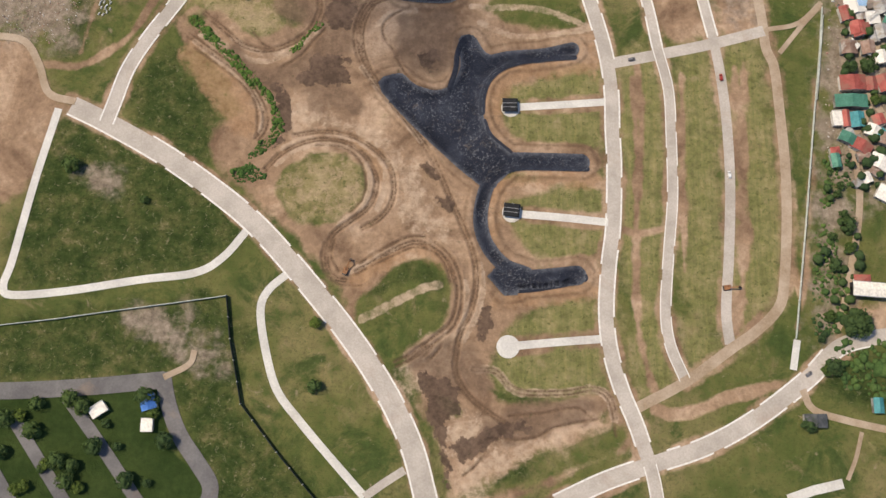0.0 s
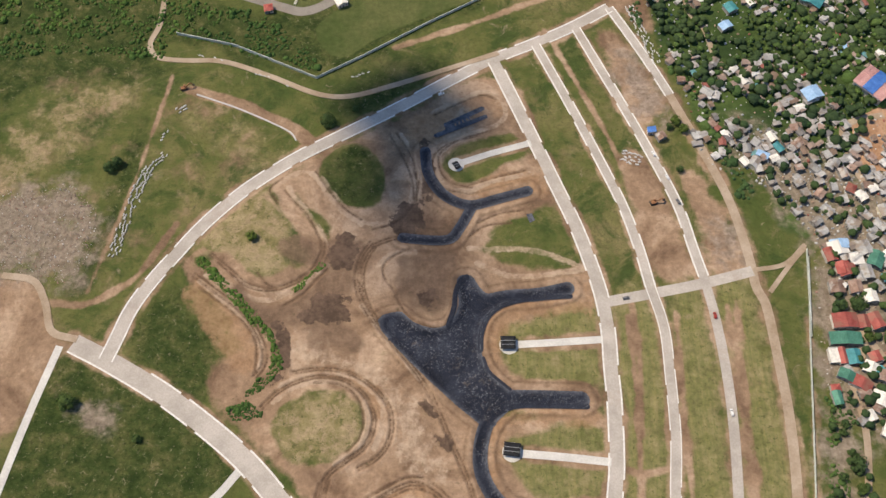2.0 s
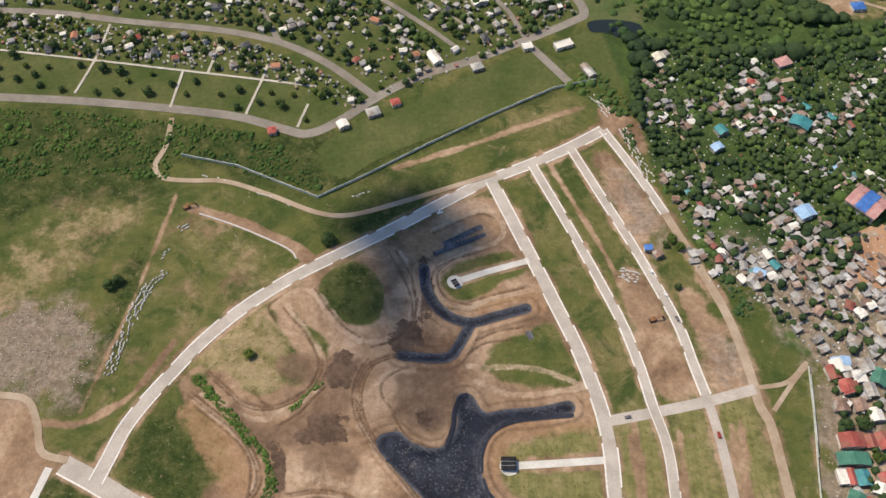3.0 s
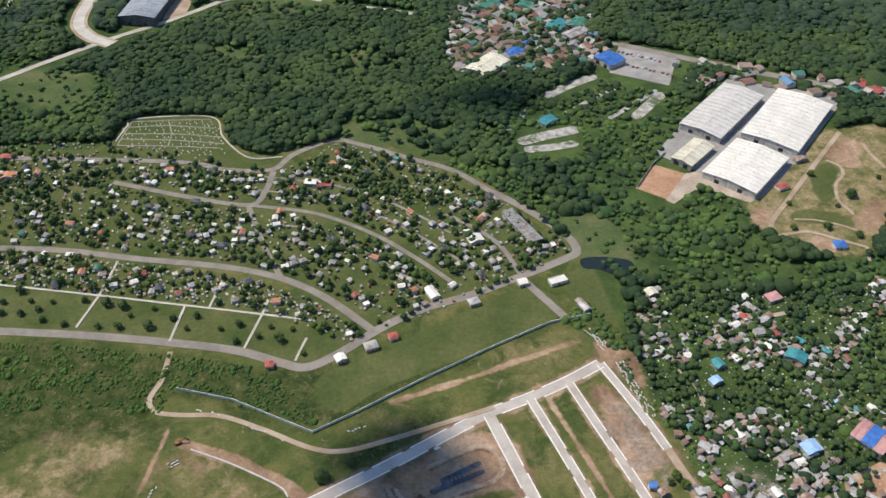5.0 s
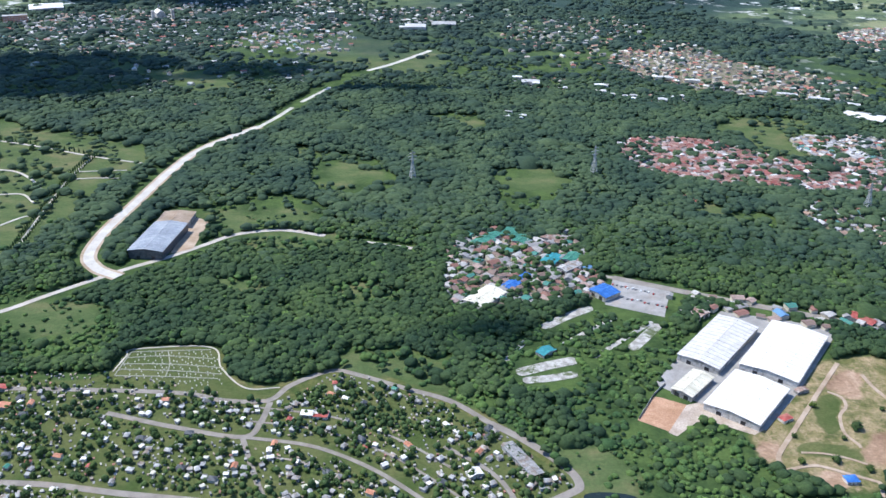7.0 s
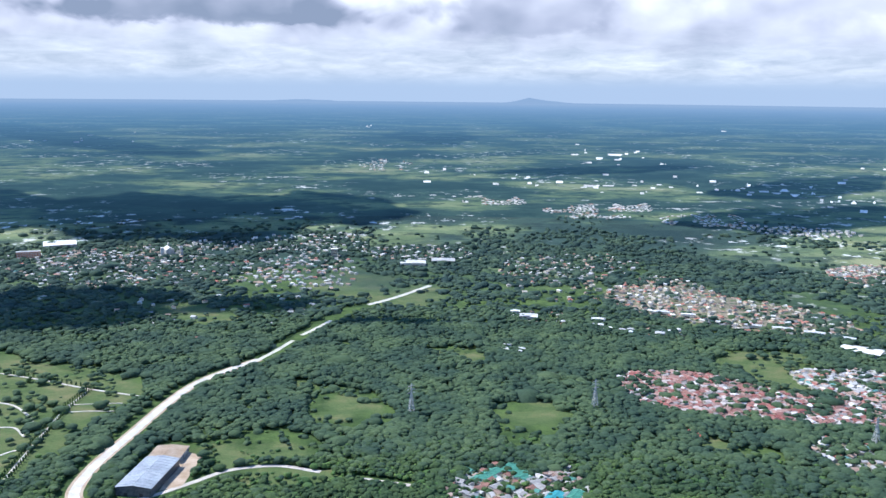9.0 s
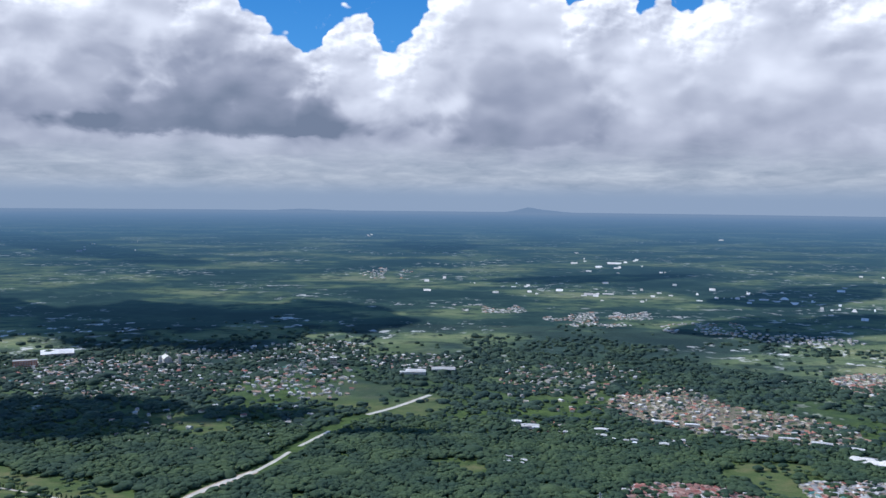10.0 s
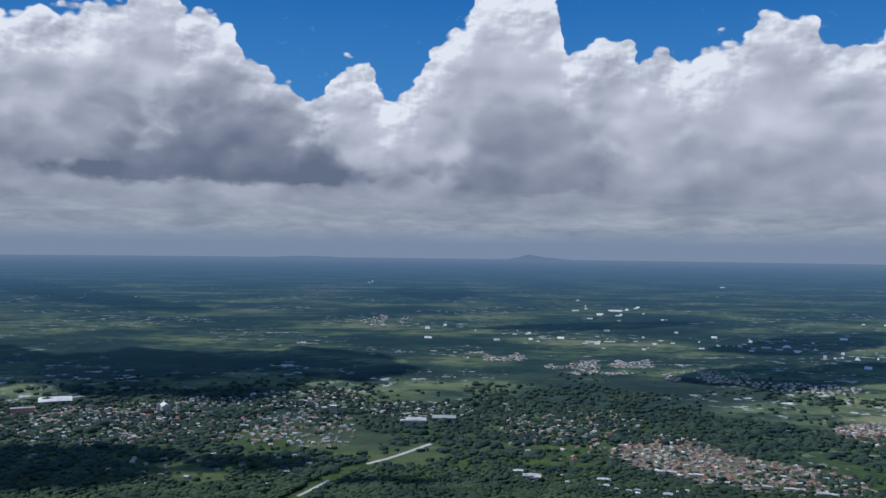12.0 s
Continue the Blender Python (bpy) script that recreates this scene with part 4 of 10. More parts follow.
ochre([(-151.4, 230.9), (-136.8, 216.2), (-120.5, 199.9), (-112.3, 183.8), (-112.9, 169.6), (-124.2, 171.3), (-135.2, 187.2), (-146.2, 201.6), (-159.3, 219.8)])
ochre([(-56.1, 87.6), (-43.1, 94.3), (-20.3, 102.8), (2.8, 97.9), (8.1, 81.3), (-0.4, 91.2), (-16.9, 96.1), (-33.1, 87.7), (-46.0, 79.0)])
ochre([(27.9, 114.9), (28.7, 135.4), (41.1, 147.2), (86.4, 147.5), (89.5, 139.2), (46.1, 138.9), (34.3, 128.6), (33.1, 108.1)])
ochre([(28.3, 184.6), (25.0, 202.6), (36.7, 214.3), (74.6, 217.4), (91.8, 216.8), (88.2, 212.4), (46.9, 202.7), (34.8, 188.2), (36.3, 170.4)])
ochre([(87.1, 236.0), (92.1, 228.6), (93.5, 206.6), (88.3, 217.5)])
ochre([(-75.2, 172.6), (-53.2, 170.6), (-34.4, 155.9), (-30.7, 138.5), (-38.1, 142.0), (-48.0, 162.2)])
ochre([(32.2, 73.2), (87.8, 81.7), (88.7, 88.3), (91.5, 75.1), (38.6, 66.7)])
ochre([(-26.2, 351.7), (3.0, 363.8), (28.8, 374.6), (41.7, 366.4), (40.6, 354.5), (26.7, 363.9), (3.1, 351.9), (-4.6, 337.8), (-14.2, 333.1)])
ochre([(21.9, 299.8), (56.2, 313.2), (67.7, 300.0), (66.5, 291.4), (55.8, 302.2), (25.5, 290.3)])
green([(28.0, 23.2), (38.2, 19.5), (73.2, 16.2), (69.9, 13.4), (47.6, 12.3), (34.9, 12.6), (24.8, 19.4)])
green([(25.8, -29.9), (47.2, -17.7), (69.4, -8.4), (89.2, -0.2), (94.9, -1.5), (69.3, -14.5), (50.2, -25.6), (31.4, -34.7)])
green([(-0.1, 16.8), (6.3, 15.6), (11.4, 8.7), (6.3, 6.8), (1.2, 10.5)])
green([(88.2, 8.5), (93.9, 7.2), (93.0, 1.0), (89.3, 2.2)])
green([(-42.7, 74.4), (-26.6, 89.4), (-11.9, 95.1), (-0.4, 89.5), (4.5, 74.7), (1.3, 61.6), (-13.4, 81.2), (-29.7, 74.5)])
green([(-69.6, 326.9), (-54.4, 328.8), (-41.7, 317.1), (-37.3, 299.4), (-45.0, 285.6), (-59.8, 283.8), (-73.4, 294.0), (-80.9, 312.4)])
green([(-97.5, 292.6), (-87.7, 286.2), (-73.8, 271.5), (-71.1, 257.1), (-79.0, 267.3), (-90.9, 278.5)])
green([(-116.8, 299.0), (-109.4, 292.5), (-101.7, 275.5), (-107.7, 281.8)])
silt([(-109.4, 257.3), (-50.1, 257.6), (-49.6, 235.2), (-62.9, 215.9), (-77.9, 202.0), (-92.6, 201.9), (-99.9, 212.8), (-77.3, 235.0)])
silt([(-16.2, 40.5), (6.2, 48.6), (22.3, 35.9), (25.4, 16.9), (6.3, 20.0), (-12.9, 29.4)])
green([(-158.7, 248.5), (-147.3, 249.4), (-145.0, 242.2), (-151.6, 237.4), (-158.4, 240.5)])
green([(-98.3, 256.9), (-87.1, 252.9), (-84.7, 244.9), (-93.3, 240.1), (-99.2, 246.8)])
green([(32.8, 149.3), (41.1, 147.2), (59.5, 144.2), (56.1, 141.1), (39.4, 141.7)])
DRY = [
    Blob([(141.7, 217.8), (162.5, 219.8), (163.5, 62.4), (139.1, 30.1), (138.5, 115.4)]),
    Blob([(108.7, 210.3), (133.1, 217.8), (131.0, 62.2), (134.3, 30.1), (111.5, 20.5), (103.7, 115.3)]),
    Blob([(167.9, 225.3), (192.4, 229.2), (199.5, 88.9), (164.3, 49.4)]),
    Blob([(545, 1620), (660, 1655), (700, 1610), (625, 1450), (566, 1500)]),
    ISLANDS[0], ISLANDS[3], FINGERS[0], FINGERS[1], FINGERS[2],
]
FAINT_DRY = [
    Blob([(-285.0, 358.8), (-254.7, 383.8), (-210.0, 381.5), (-227.0, 344.8), (-254.1, 326.0), (-269.5, 294.6), (-290.8, 290.2), (-306.5, 321.1)]),
    Blob([(-174.6, 359.5), (-141.2, 345.3), (-109.1, 336.1), (-96.6, 326.9), (-122.0, 313.2), (-146.6, 326.6)]),
]
# the memorial park and its lawns
PARK_LAWN = [
    Blob([(-401.6, 550.6), (-289.5, 559.8), (-141.5, 539.2), (-82.9, 519.0), (-55.4, 488.0), (-103.0, 452.8), (-134.6, 462.1), (-211.8, 475.0), (-376.4, 488.5)]),
    Blob([(-60.6, 465.4), (-21.6, 483.2), (71.9, 540.2), (94.5, 503.3), (-33.0, 433.8), (-73.0, 406.7), (-92.2, 433.6)]),
    Blob([(-485, 728), (-335, 755), (-166, 709), (-104, 756), (-45, 736), (43.6, 675.1), (113.2, 593.5), (104.4, 580.4), (68.1, 554.4), (-55.5, 489.9), (-134.0, 553.4), (-429, 593)]),
    Blob([(-335, 755), (-326, 798), (-246, 804), (-224, 766), (-192, 732), (-158, 731), (-167, 713), (-269, 720)]),
    Blob([(114.7, 561.9), (143.9, 562.0), (153.0, 526.8), (142.1, 500.3), (120.0, 506.7), (105.2, 540.4)]),
    Blob([(372.8, 716.4), (387.4, 726.4), (397.7, 716.6), (384.0, 689.7), (377.6, 667.7), (361.1, 660.4), (358.4, 685.8)]),
    Blob([(325.6, 642.7), (340.5, 649.7), (361.3, 648.2), (379.6, 639.7), (385.9, 628.0), (381.4, 621.3), (354.5, 627.8), (326.2, 630.9)]),
]
TURF = [
    Blob([(-248.0, 15.6), (-159.5, 22.3), (-152.3, 9.8), (-150.9, -11.9), (-127.6, -33.1), (-136.2, -45.1), (-260.2, -45.7), (-267.1, 15.5)]),
]
# clearings in the woods and fields further out
FIELDS = [
    Blob([(-104, 780), (-76, 805), (3, 781), (14, 730), (-31, 739), (-78, 754)]),
    Blob([(-265, 1073), (-217, 1107), (-147, 1108), (-141, 1057), (-221, 1038)]),
    Blob([(-122, 952), (-54, 960), (-38, 917), (-103, 895)]),
    Blob([(-280, 963), (-245, 976), (-216, 953), (-221, 923), (-259, 927)]),
    Blob([(-340, 1177), (-299, 1199), (-259, 1158), (-263, 1104), (-311, 1107)]),
    Blob([(-203, 1361), (-130, 1377), (-106, 1311), (-158, 1285)]),
    Blob([(-257, 1470), (-220, 1492), (-209, 1446), (-241, 1431)]),
    Blob([(-32, 1671), (57, 1674), (107, 1566), (23, 1617)]),
    Blob([(-892, 1593), (-759, 1579), (-510, 1454), (-509, 1278), (-537, 1124), (-552, 1050), (-617, 1032)]),
    Blob([(536, 1630), (670, 1671), (716, 1617), (622, 1422), (556, 1489)]),
    Blob([(392, 1215), (458, 1184), (490, 1133), (413, 1142)]),
    Blob([(-493, 870), (-449, 904), (-385, 871), (-404, 822), (-470, 833)]),
    Blob([(111.3, 649.5), (144.9, 633.6), (179.5, 581.4), (134.2, 567.2), (109.6, 595.1)]),
    Blob([(-350, 2267), (-249, 2433), (-133, 2309), (-192, 2128), (-304, 2142)]),
    Blob([(-191, 2117), (-28, 2246), (1, 2077), (-104, 2008)]),
    Blob([(-673, 1989), (-551, 2020), (-446, 1896), (-539, 1823)]),
    Blob([(101, 1316), (189, 1370), (209, 1305), (133, 1267)]),
    Blob([(-361, 1179), (-247, 1187), (-175, 1147), (-284, 1129)]),
    Blob([(-231, 2991), (0, 3081), (92, 2853), (-89, 2784)]),
    Blob([(801, 2959), (1137, 2755), (1339, 2636), (1199, 2360), (978, 2526), (802, 2705)]),
    Blob([(650, 3153), (984, 3183), (998, 2979), (713, 2912)]),
    Blob([(-460, 3241), (-179, 3458), (261, 3394), (437, 3086), (79, 3084), (-276, 3065)]),
    Blob([(-1814, 3603), (-1504, 3697), (-1476, 3519), (-1835, 3388)]),
    Blob([(-1229, 3592), (-730, 3764), (-389, 3750), (-898, 3480)]),
    Blob([(-1709, 3233), (-1392, 3322), (-1217, 3148), (-1622, 3071)]),
    Blob([(-925, 3973), (-363, 3985), (-446, 3821), (-840, 3821)]),
    Blob([(-753, 4301), (-455, 4362), (-501, 4278), (-716, 4245)]),
    Blob([(856, 3323), (1091, 3257), (984, 3183), (832, 3229)]),
    Blob([(-299, 3836), (196, 3857), (143, 3749), (-244, 3748)]),
    Blob([(207, 4088), (526, 4106), (459, 3987), (253, 3980)]),
]
CLEAR = [
    Blob([(338, 808), (397, 786), (474, 787), (384, 590), (307.3, 604.3), (288, 651)]),
]
# built-up ground further out
TOWNS = [
    Blob([(330, 1522), (485, 1526), (548, 1464), (616, 1407), (747, 1382), (694, 1267), (468, 1298), (384, 1322), (317, 1401)]),
    Blob([(658, 1546), (817, 1534), (747, 1382), (647, 1437)]),
    Blob([(545, 1240), (658, 1188), (659, 1071), (604, 1070), (534, 1144)]),
    Blob([(427, 2199), (645, 2395), (725, 2149), (898, 1988), (893, 1799), (660, 1814), (453, 1974)]),
    Blob([(10, 1033), (41, 1106), (97, 1126), (117, 1079), (184, 1118), (192, 1011), (194, 935), (109, 905), (16, 904)]),
]
# where the woods begin; everything behind this line is wooded unless cleared
WOOD_EDGE = Blob([(-976, 766), (-446, 744), (-360, 744), (-335, 765), (-324, 803), (-241, 806), (-214, 759), (-181, 735), (-149, 746), (-93, 767), (-22, 737), (54.7, 679.7), (111.8, 603.7), (132.7, 569.3), (145.6, 494.0), (151.2, 445.8), (168.5, 382.2), (187.3, 327.0)] + [(230, 330), (255, 250), (700, 200), (4000, 1500), (4000, 4600), (-4000, 4600), (-4000, 900)])


# lines that the graded ground follows
GRADED = [
    Strip([(-222.6, 188.1), (-197.1, 175.4), (-162.0, 155.2), (-127.1, 130.4), (-106.3, 112.5), (-88.4, 93.4), (-71.3, 73.6), (-54.5, 53.2), (-38.5, 30.8), (-25.4, 8.8), (-15.0, -14.3), (-7.5, -41.6)], 12),
    Strip([(-201.1, 177.2), (-196.6, 192.2), (-191.4, 209.8), (-182.4, 227.6), (-168.8, 248.5), (-152.3, 271.9), (-129.6, 296.3), (-99.9, 320.1), (-70.4, 338.7), (-32.3, 361.9), (7.4, 388.0), (36.2, 405.8), (67.8, 421.3), (96.0, 436.7), (123.7, 454.8)], 11),
    Strip([(37.0, 404.2), (48.3, 374.7), (62.5, 337.2), (75.8, 301.0), (86.8, 271.1), (95.0, 242.7), (100.1, 219.5), (102.2, 197.3)] + [(102.0, 174.3), (102.2, 149.6), (100.4, 115.2), (97.0, 91.7), (94.8, 65.3), (96.3, 42.6), (102.0, 20.4), (109.2, 1.7), (116.2, -20.4)], 10),
    Strip([(41.6, 188.2), (70.5, 189.8), (97.8, 191.8)], 6), Strip([(40.9, 122.8), (72.3, 119.9), (97.5, 117.3)], 6),
    Strip([(38.4, 44.6), (65.8, 47.0), (91.4, 49.0)], 7), Strip([(10.3, 317.1), (34.2, 325.9), (60.8, 334.4)], 6),
]

# further lanes whose verges are worn bare
VERGES = GRADED + [
    Strip([(67.7, 419.2), (87.3, 371.0), (103.7, 328.2), (118.7, 286.1), (126.4, 254.9), (131.1, 227.3), (136.7, 199.6), (136.9, 167.4), (136.0, 132.5), (132.1, 98.5), (128.9, 65.4), (130.6, 46.0), (138.0, 26.3)], 7),
    Strip([(97.9, 434.6), (113.5, 396.4), (129.8, 356.6), (144.8, 317.0), (155.7, 284.1), (161.2, 255.1), (165.4, 234.5), (169.0, 207.0), (170.8, 174.7), (170.4, 139.6), (167.3, 98.7), (163.7, 65.6), (164.8, 46.2)], 7),
    Strip([(123.7, 454.8), (135.4, 431.0), (147.2, 405.5), (159.8, 375.4), (177.0, 328.6), (189.8, 288.6), (196.0, 249.2), (201.7, 214.5), (203.9, 150.2), (202.1, 115.8), (198.3, 82.2), (180.8, 54.3), (138.9, 25.3)], 7),
    Strip([(64.0, -41.8), (116.2, -21.0), (148.1, -10.5), (177.5, 5.1), (207.8, 27.2), (228.6, 45.9)], 10),
]
ESTATE = Blob([(36, 404), (124, 455), (160, 375), (196, 250), (204, 150), (195, 70), (138, 20), (116, -20), (94, 45), (98, 120), (100, 220)])
WORN_FIELD = Blob([(-300, 380), (-200, 400), (-90, 340), (-170, 250), (-200, 190), (-250, 130), (-330, 200)])


def land(x, y):
    """The height of the ground."""
    s = np.maximum(np.hypot(x, y) / FLAT, 1.0)
    z = 500.0 * (s - 1.0) ** 2
    k = (np.abs(x) < 420) & (y > -120) & (y < 620)
    if k.any():
        u, v = x[k], y[k]
        dz = np.zeros(u.shape)
        for group, depth, slope in ((LAGOON, 2.6, 0.5), (NORTH_LINER, 2.0, 0.6), (DARK_TRENCH, 2.0, 0.6)):
            dz -= np.clip(-union(group, u, v, 20) * slope, 0, depth)
        d = union(ISLANDS, u, v, 40)
        dz += np.clip(1.6 - d * 0.14, 0, 1.6)
        a, b = union(RUTS, u, v, 8), union(BENCHES, u, v, 8)
        dz += 0.28 * np.exp(-((a - 1.6) / 0.8) ** 2) - 0.45 * np.exp(-(np.maximum(a, 0) / 0.65) ** 2) + 0.25 * np.exp(-(np.maximum(b, 0) / 1.2) ** 2)
        e = union(LAGOON + NORTH_LINER, u, v, 40)
        dz += np.where(e > 0, 0.9 * np.exp(-((e - 3) / 2.5) ** 2), 0)
        z[k] += dz * np.clip((union(GRADED, u, v, 20) - 1.0) / 7.0, 0, 1)
    return z


def height(x, y):
    return float(land(np.array([float(x)]), np.array([float(y)]))[0])


def mesh_from(name, verts, faces, mat, smooth=False):
    me = bpy.data.meshes.new(name)
    me.from_pydata([tuple(v) for v in verts] if not isinstance(verts, np.ndarray) else verts.tolist(), [], faces if not isinstance(faces, np.ndarray) else faces.tolist())
    if mat:
        me.materials.append(mat)
    if smooth:
        me.shade_smooth()
    return me


def soft(d, width=6.0):
    """1 within a patch, 0 outside, half at its edge."""
    return np.clip(0.5 - d / width, 0, 1)


def axis(fine0, fine1, step, end0, end1, grow):
    mid = list(np.arange(fine0, fine1 + step / 2, step))
    up, s = [mid[-1]], step
    while up[-1] < end1:
        s = min(s * grow, 90)
        up.append(up[-1] + s)
    dn, s = [mid[0]], step
    while dn[-1] > end0:
        s = min(s * grow, 90)
        dn.append(dn[-1] - s)
    return np.array(dn[:0:-1] + mid + up[1:])


def build_ground():
    xs = axis(-190, 112, 0.68, -4800, 4800, 1.035)
    ys = axis(-45, 350, 0.68, -4800, 4800, 1.022)
    ys = ys[(ys > -4800)]
    nx, ny = len(xs), len(ys)
    X, Y = np.meshgrid(xs, ys)
    x, y = X.ravel(), Y.ravel()
    r = np.hypot(x, y)
    k = RIM / np.maximum(r, RIM)
    x, y = np.where(r > RIM, x * k, x), np.where(r > RIM, y * k, y)
    z = land(x, y)
    ok = (r < RIM + 140).reshape(ny, nx)
    idx = np.arange(nx * ny).reshape(ny, nx)
    keep = ok[:-1, :-1] & ok[1:, :-1] & ok[:-1, 1:] & ok[1:, 1:]
    f = np.stack([idx[:-1, :-1], idx[:-1, 1:], idx[1:, 1:], idx[1:, :-1]], -1)[keep]
    used = np.zeros(nx * ny, bool)
    used[f.ravel()] = True
    renum = np.cumsum(used) - 1
    f = renum[f]
    x, y, z = x[used], y[used], z[used]
    me = bpy.data.meshes.new("ground")
    me.vertices.add(len(x))
    me.vertices.foreach_set("co", np.stack([x, y, z], 1).ravel())
    me.loops.add(f.size)
    me.loops.foreach_set("vertex_index", f.ravel().astype(np.int32))
    me.polygons.add(len(f))
    me.polygons.foreach_set("loop_start", np.arange(0, f.size, 4, dtype=np.int32))
    me.update()
    me.validate()
    me.shade_smooth()
    me.materials.append(GROUND)
    isle, fing = union(ISLANDS, x, y, 40), union(FINGERS, x, y, 40)
    bare = np.maximum(soft(union([s for s in BARE if isinstance(s, Blob)], x, y), 13.0), soft(union([s for s in BARE if isinstance(s, Strip)], x, y), 4.5))
    bare = np.minimum(bare, 1 - soft(isle, 7.0) * np.where(isle < 0, 0.95, 0.9))
    bare = np.minimum(bare, 1 - soft(fing, 9.0) * 0.8)
    lined = union(LAGOON + NORTH_LINER, x, y, 30)
    verge = union(VERGES, x, y, 20)
    bare = np.maximum(bare, 0.62 * np.exp(-(np.maximum(verge, 0) / 3.2) ** 2))
    bare = np.maximum(bare, np.maximum(0.22 * soft(ESTATE.field(x, y), 20.0), 0.27 * soft(WORN_FIELD.field(x, y), 40.0)))
    bare = np.maximum(bare, soft(lined - 7.0, 5.0))
    layers = {
        "bare": bare, "wet": soft(union(WET, x, y), 8.0), "pale": np.maximum(soft(union(PALE, x, y), 34.0), 0.62 * soft(union(TOWNS, x, y), 40.0)),
        "brown": soft(union(BROWN, x, y), 12.0), "lush": soft(union(LUSH, x, y), 22.0), "dry": np.maximum(np.maximum(soft(union(DRY, x, y), 20.0), 0.62 * soft(union(CLEAR, x, y), 20.0)), 0.56 * soft(union(FAINT_DRY, x, y), 26.0)),
        "lawn": soft(union(PARK_LAWN, x, y), 5.0), "wood": soft(WOOD_EDGE.field(x, y), 14.0),
        "field": soft(union(FIELDS, x, y, 200), 30.0 + np.hypot(x, y) * 0.03),
    }
    rut_d, bench_d = union(RUTS, x, y, 12), union(BENCHES, x, y, 12)
    layers["cut"] = np.exp(-(np.maximum(rut_d, 0) / 0.7) ** 2)
    layers["cut"] = np.maximum(layers["cut"], 0.6 * np.exp(-((lined - 4.8) / 1.0) ** 2) * (lined > 0))
    layers["ochre"] = soft(union(OCHRE, x, y), 9.0)
    layers["lush"] = np.maximum(layers["lush"], 0.68 * soft(union(GROWTH, x, y), 11.0))
    layers["bare"] = np.minimum(layers["bare"], 1 - 0.9 * soft(union(GROWTH, x, y), 9.0))
    layers["rows"] = soft(union(DRY[:3] + FINGERS, x, y), 10.0)
    layers["turf"] = soft(union(TURF, x, y), 5.0)
    layers["bench"] = np.maximum(np.exp(-(np.maximum(bench_d, 0) / 1.1) ** 2), 0.85 * soft(union(LIGHT_SOIL, x, y), 12.0))
    layers["plain"] = np.clip((np.hypot(x, y) - 1800) / 1300, 0, 1)
    layers["wood"] = np.maximum(layers["wood"], (y > 2600) * 1.0)
    layers["wood"] = np.minimum(layers["wood"], 1 - soft(union(CLEAR, x, y), 20.0))
    for name, w in layers.items():
        a = me.attributes.new(name, "FLOAT", "POINT")
        a.data.foreach_set("value", w.astype(np.float32))
    ob = new("ground", me)
    return tagged(ob, "rolling meadow, bare earthworks and wooded land", "ground", kind="structure")


build_ground()


# ---- roads ----
def part(name, mesh, parent, label=""):
    ob = new(name, mesh)
    ob.parent = parent
    return tagged(ob, label)


def band(line, left, right, low, high, mat, name, closed=False):
    """A slab along a line between two offsets, with a top and two sides."""
    p = np.array(line)
    t = np.gradient(p, axis=0)
    t /= np.linalg.norm(t, axis=1)[:, None] + 1e-9
    nrm = np.stack([-t[:, 1], t[:, 0]], 1)
    a, b = p + nrm * left, p + nrm * right
    g = land(p[:, 0].copy(), p[:, 1].copy())
    v = []
    for q, h in ((a, low), (a, high), (b, high), (b, low)):
        v.append(np.column_stack([q, g + h]))
    n = len(p)
    v = np.vstack(v)
    f = []
    for k in range(n - 1):
        for s in range(3):
            f.append((s * n + k, (s + 1) * n + k, (s + 1) * n + k + 1, s * n + k + 1))
    f += [(0, n, 2 * n, 3 * n), (n - 1, 4 * n - 1, 3 * n - 1, 2 * n - 1)]
    return mesh_from(name, v, f, mat)


LAID = []


def road(name, pts, width, mat, label, kerb=0.0, lift=0.14, gaps=(), per=8):
    line = smooth_line(pts, per=per)
    if kerb:
        d = np.r_[0, np.cumsum(np.linalg.norm(np.diff(line, axis=0), axis=1))]
        at = np.linspace(0, d[-1], int(d[-1] / 1.6))
        line = np.column_stack([np.interp(at, d, line[:, 0]), np.interp(at, d, line[:, 1])])
    LAID.append(name)
    lift = 0.12 + 0.0065 * len(LAID)
    ob = new(name, band(line, width / 2, -width / 2, -0.6, lift, mat, name))
    tagged(ob, label, "road", kind="structure")
    if kerb:
        d = np.r_[0, np.cumsum(np.linalg.norm(np.diff(line, axis=0), axis=1))]
        for side in (1, -1):
            w = side * width / 2
            stops = sorted([g[1:] for g in gaps if g[0] == side])
            at = 0.0
            # driveways break the kerb here and there
            for k in range(1, int(d[-1] / 38.0)):
                mid = (k * 38.0 + (7.0 if side > 0 else 23.0) + 6.0 * math.sin(k * 2.3)) / d[-1]
                if mid < 0.97 and all(mid + 0.02 < g0 or mid - 0.02 > g1 for g0, g1 in stops):
                    stops.append((mid, mid + 4.5 / d[-1]))
            for g0, g1 in sorted(stops) + [(1.0, 1.0)]:
                k = (d >= at * d[-1]) & (d <= g0 * d[-1])
                if k.sum() > 1:
                    lo, hi = (w + kerb, w - 0.05) if side > 0 else (w + 0.05, w - kerb)
                    part("kerb", band(line[k], lo, hi, -0.6, lift + 0.16, KERB, "kerb"), ob, "pale concrete kerb and gutter")
                at = g1
    return ob


BOULEVARD = road("road_boulevard", [(-222.6, 188.1), (-197.1, 175.4), (-162.0, 155.2), (-127.1, 130.4), (-106.3, 112.5), (-88.4, 93.4), (-71.3, 73.6), (-54.5, 53.2), (-38.5, 30.8), (-25.4, 8.8), (-15.0, -14.3), (-7.5, -41.6)], 11.5, CONCRETE, "wide curved pale concrete boulevard", 1.0, gaps=[(1, 0.0, 0.16)])
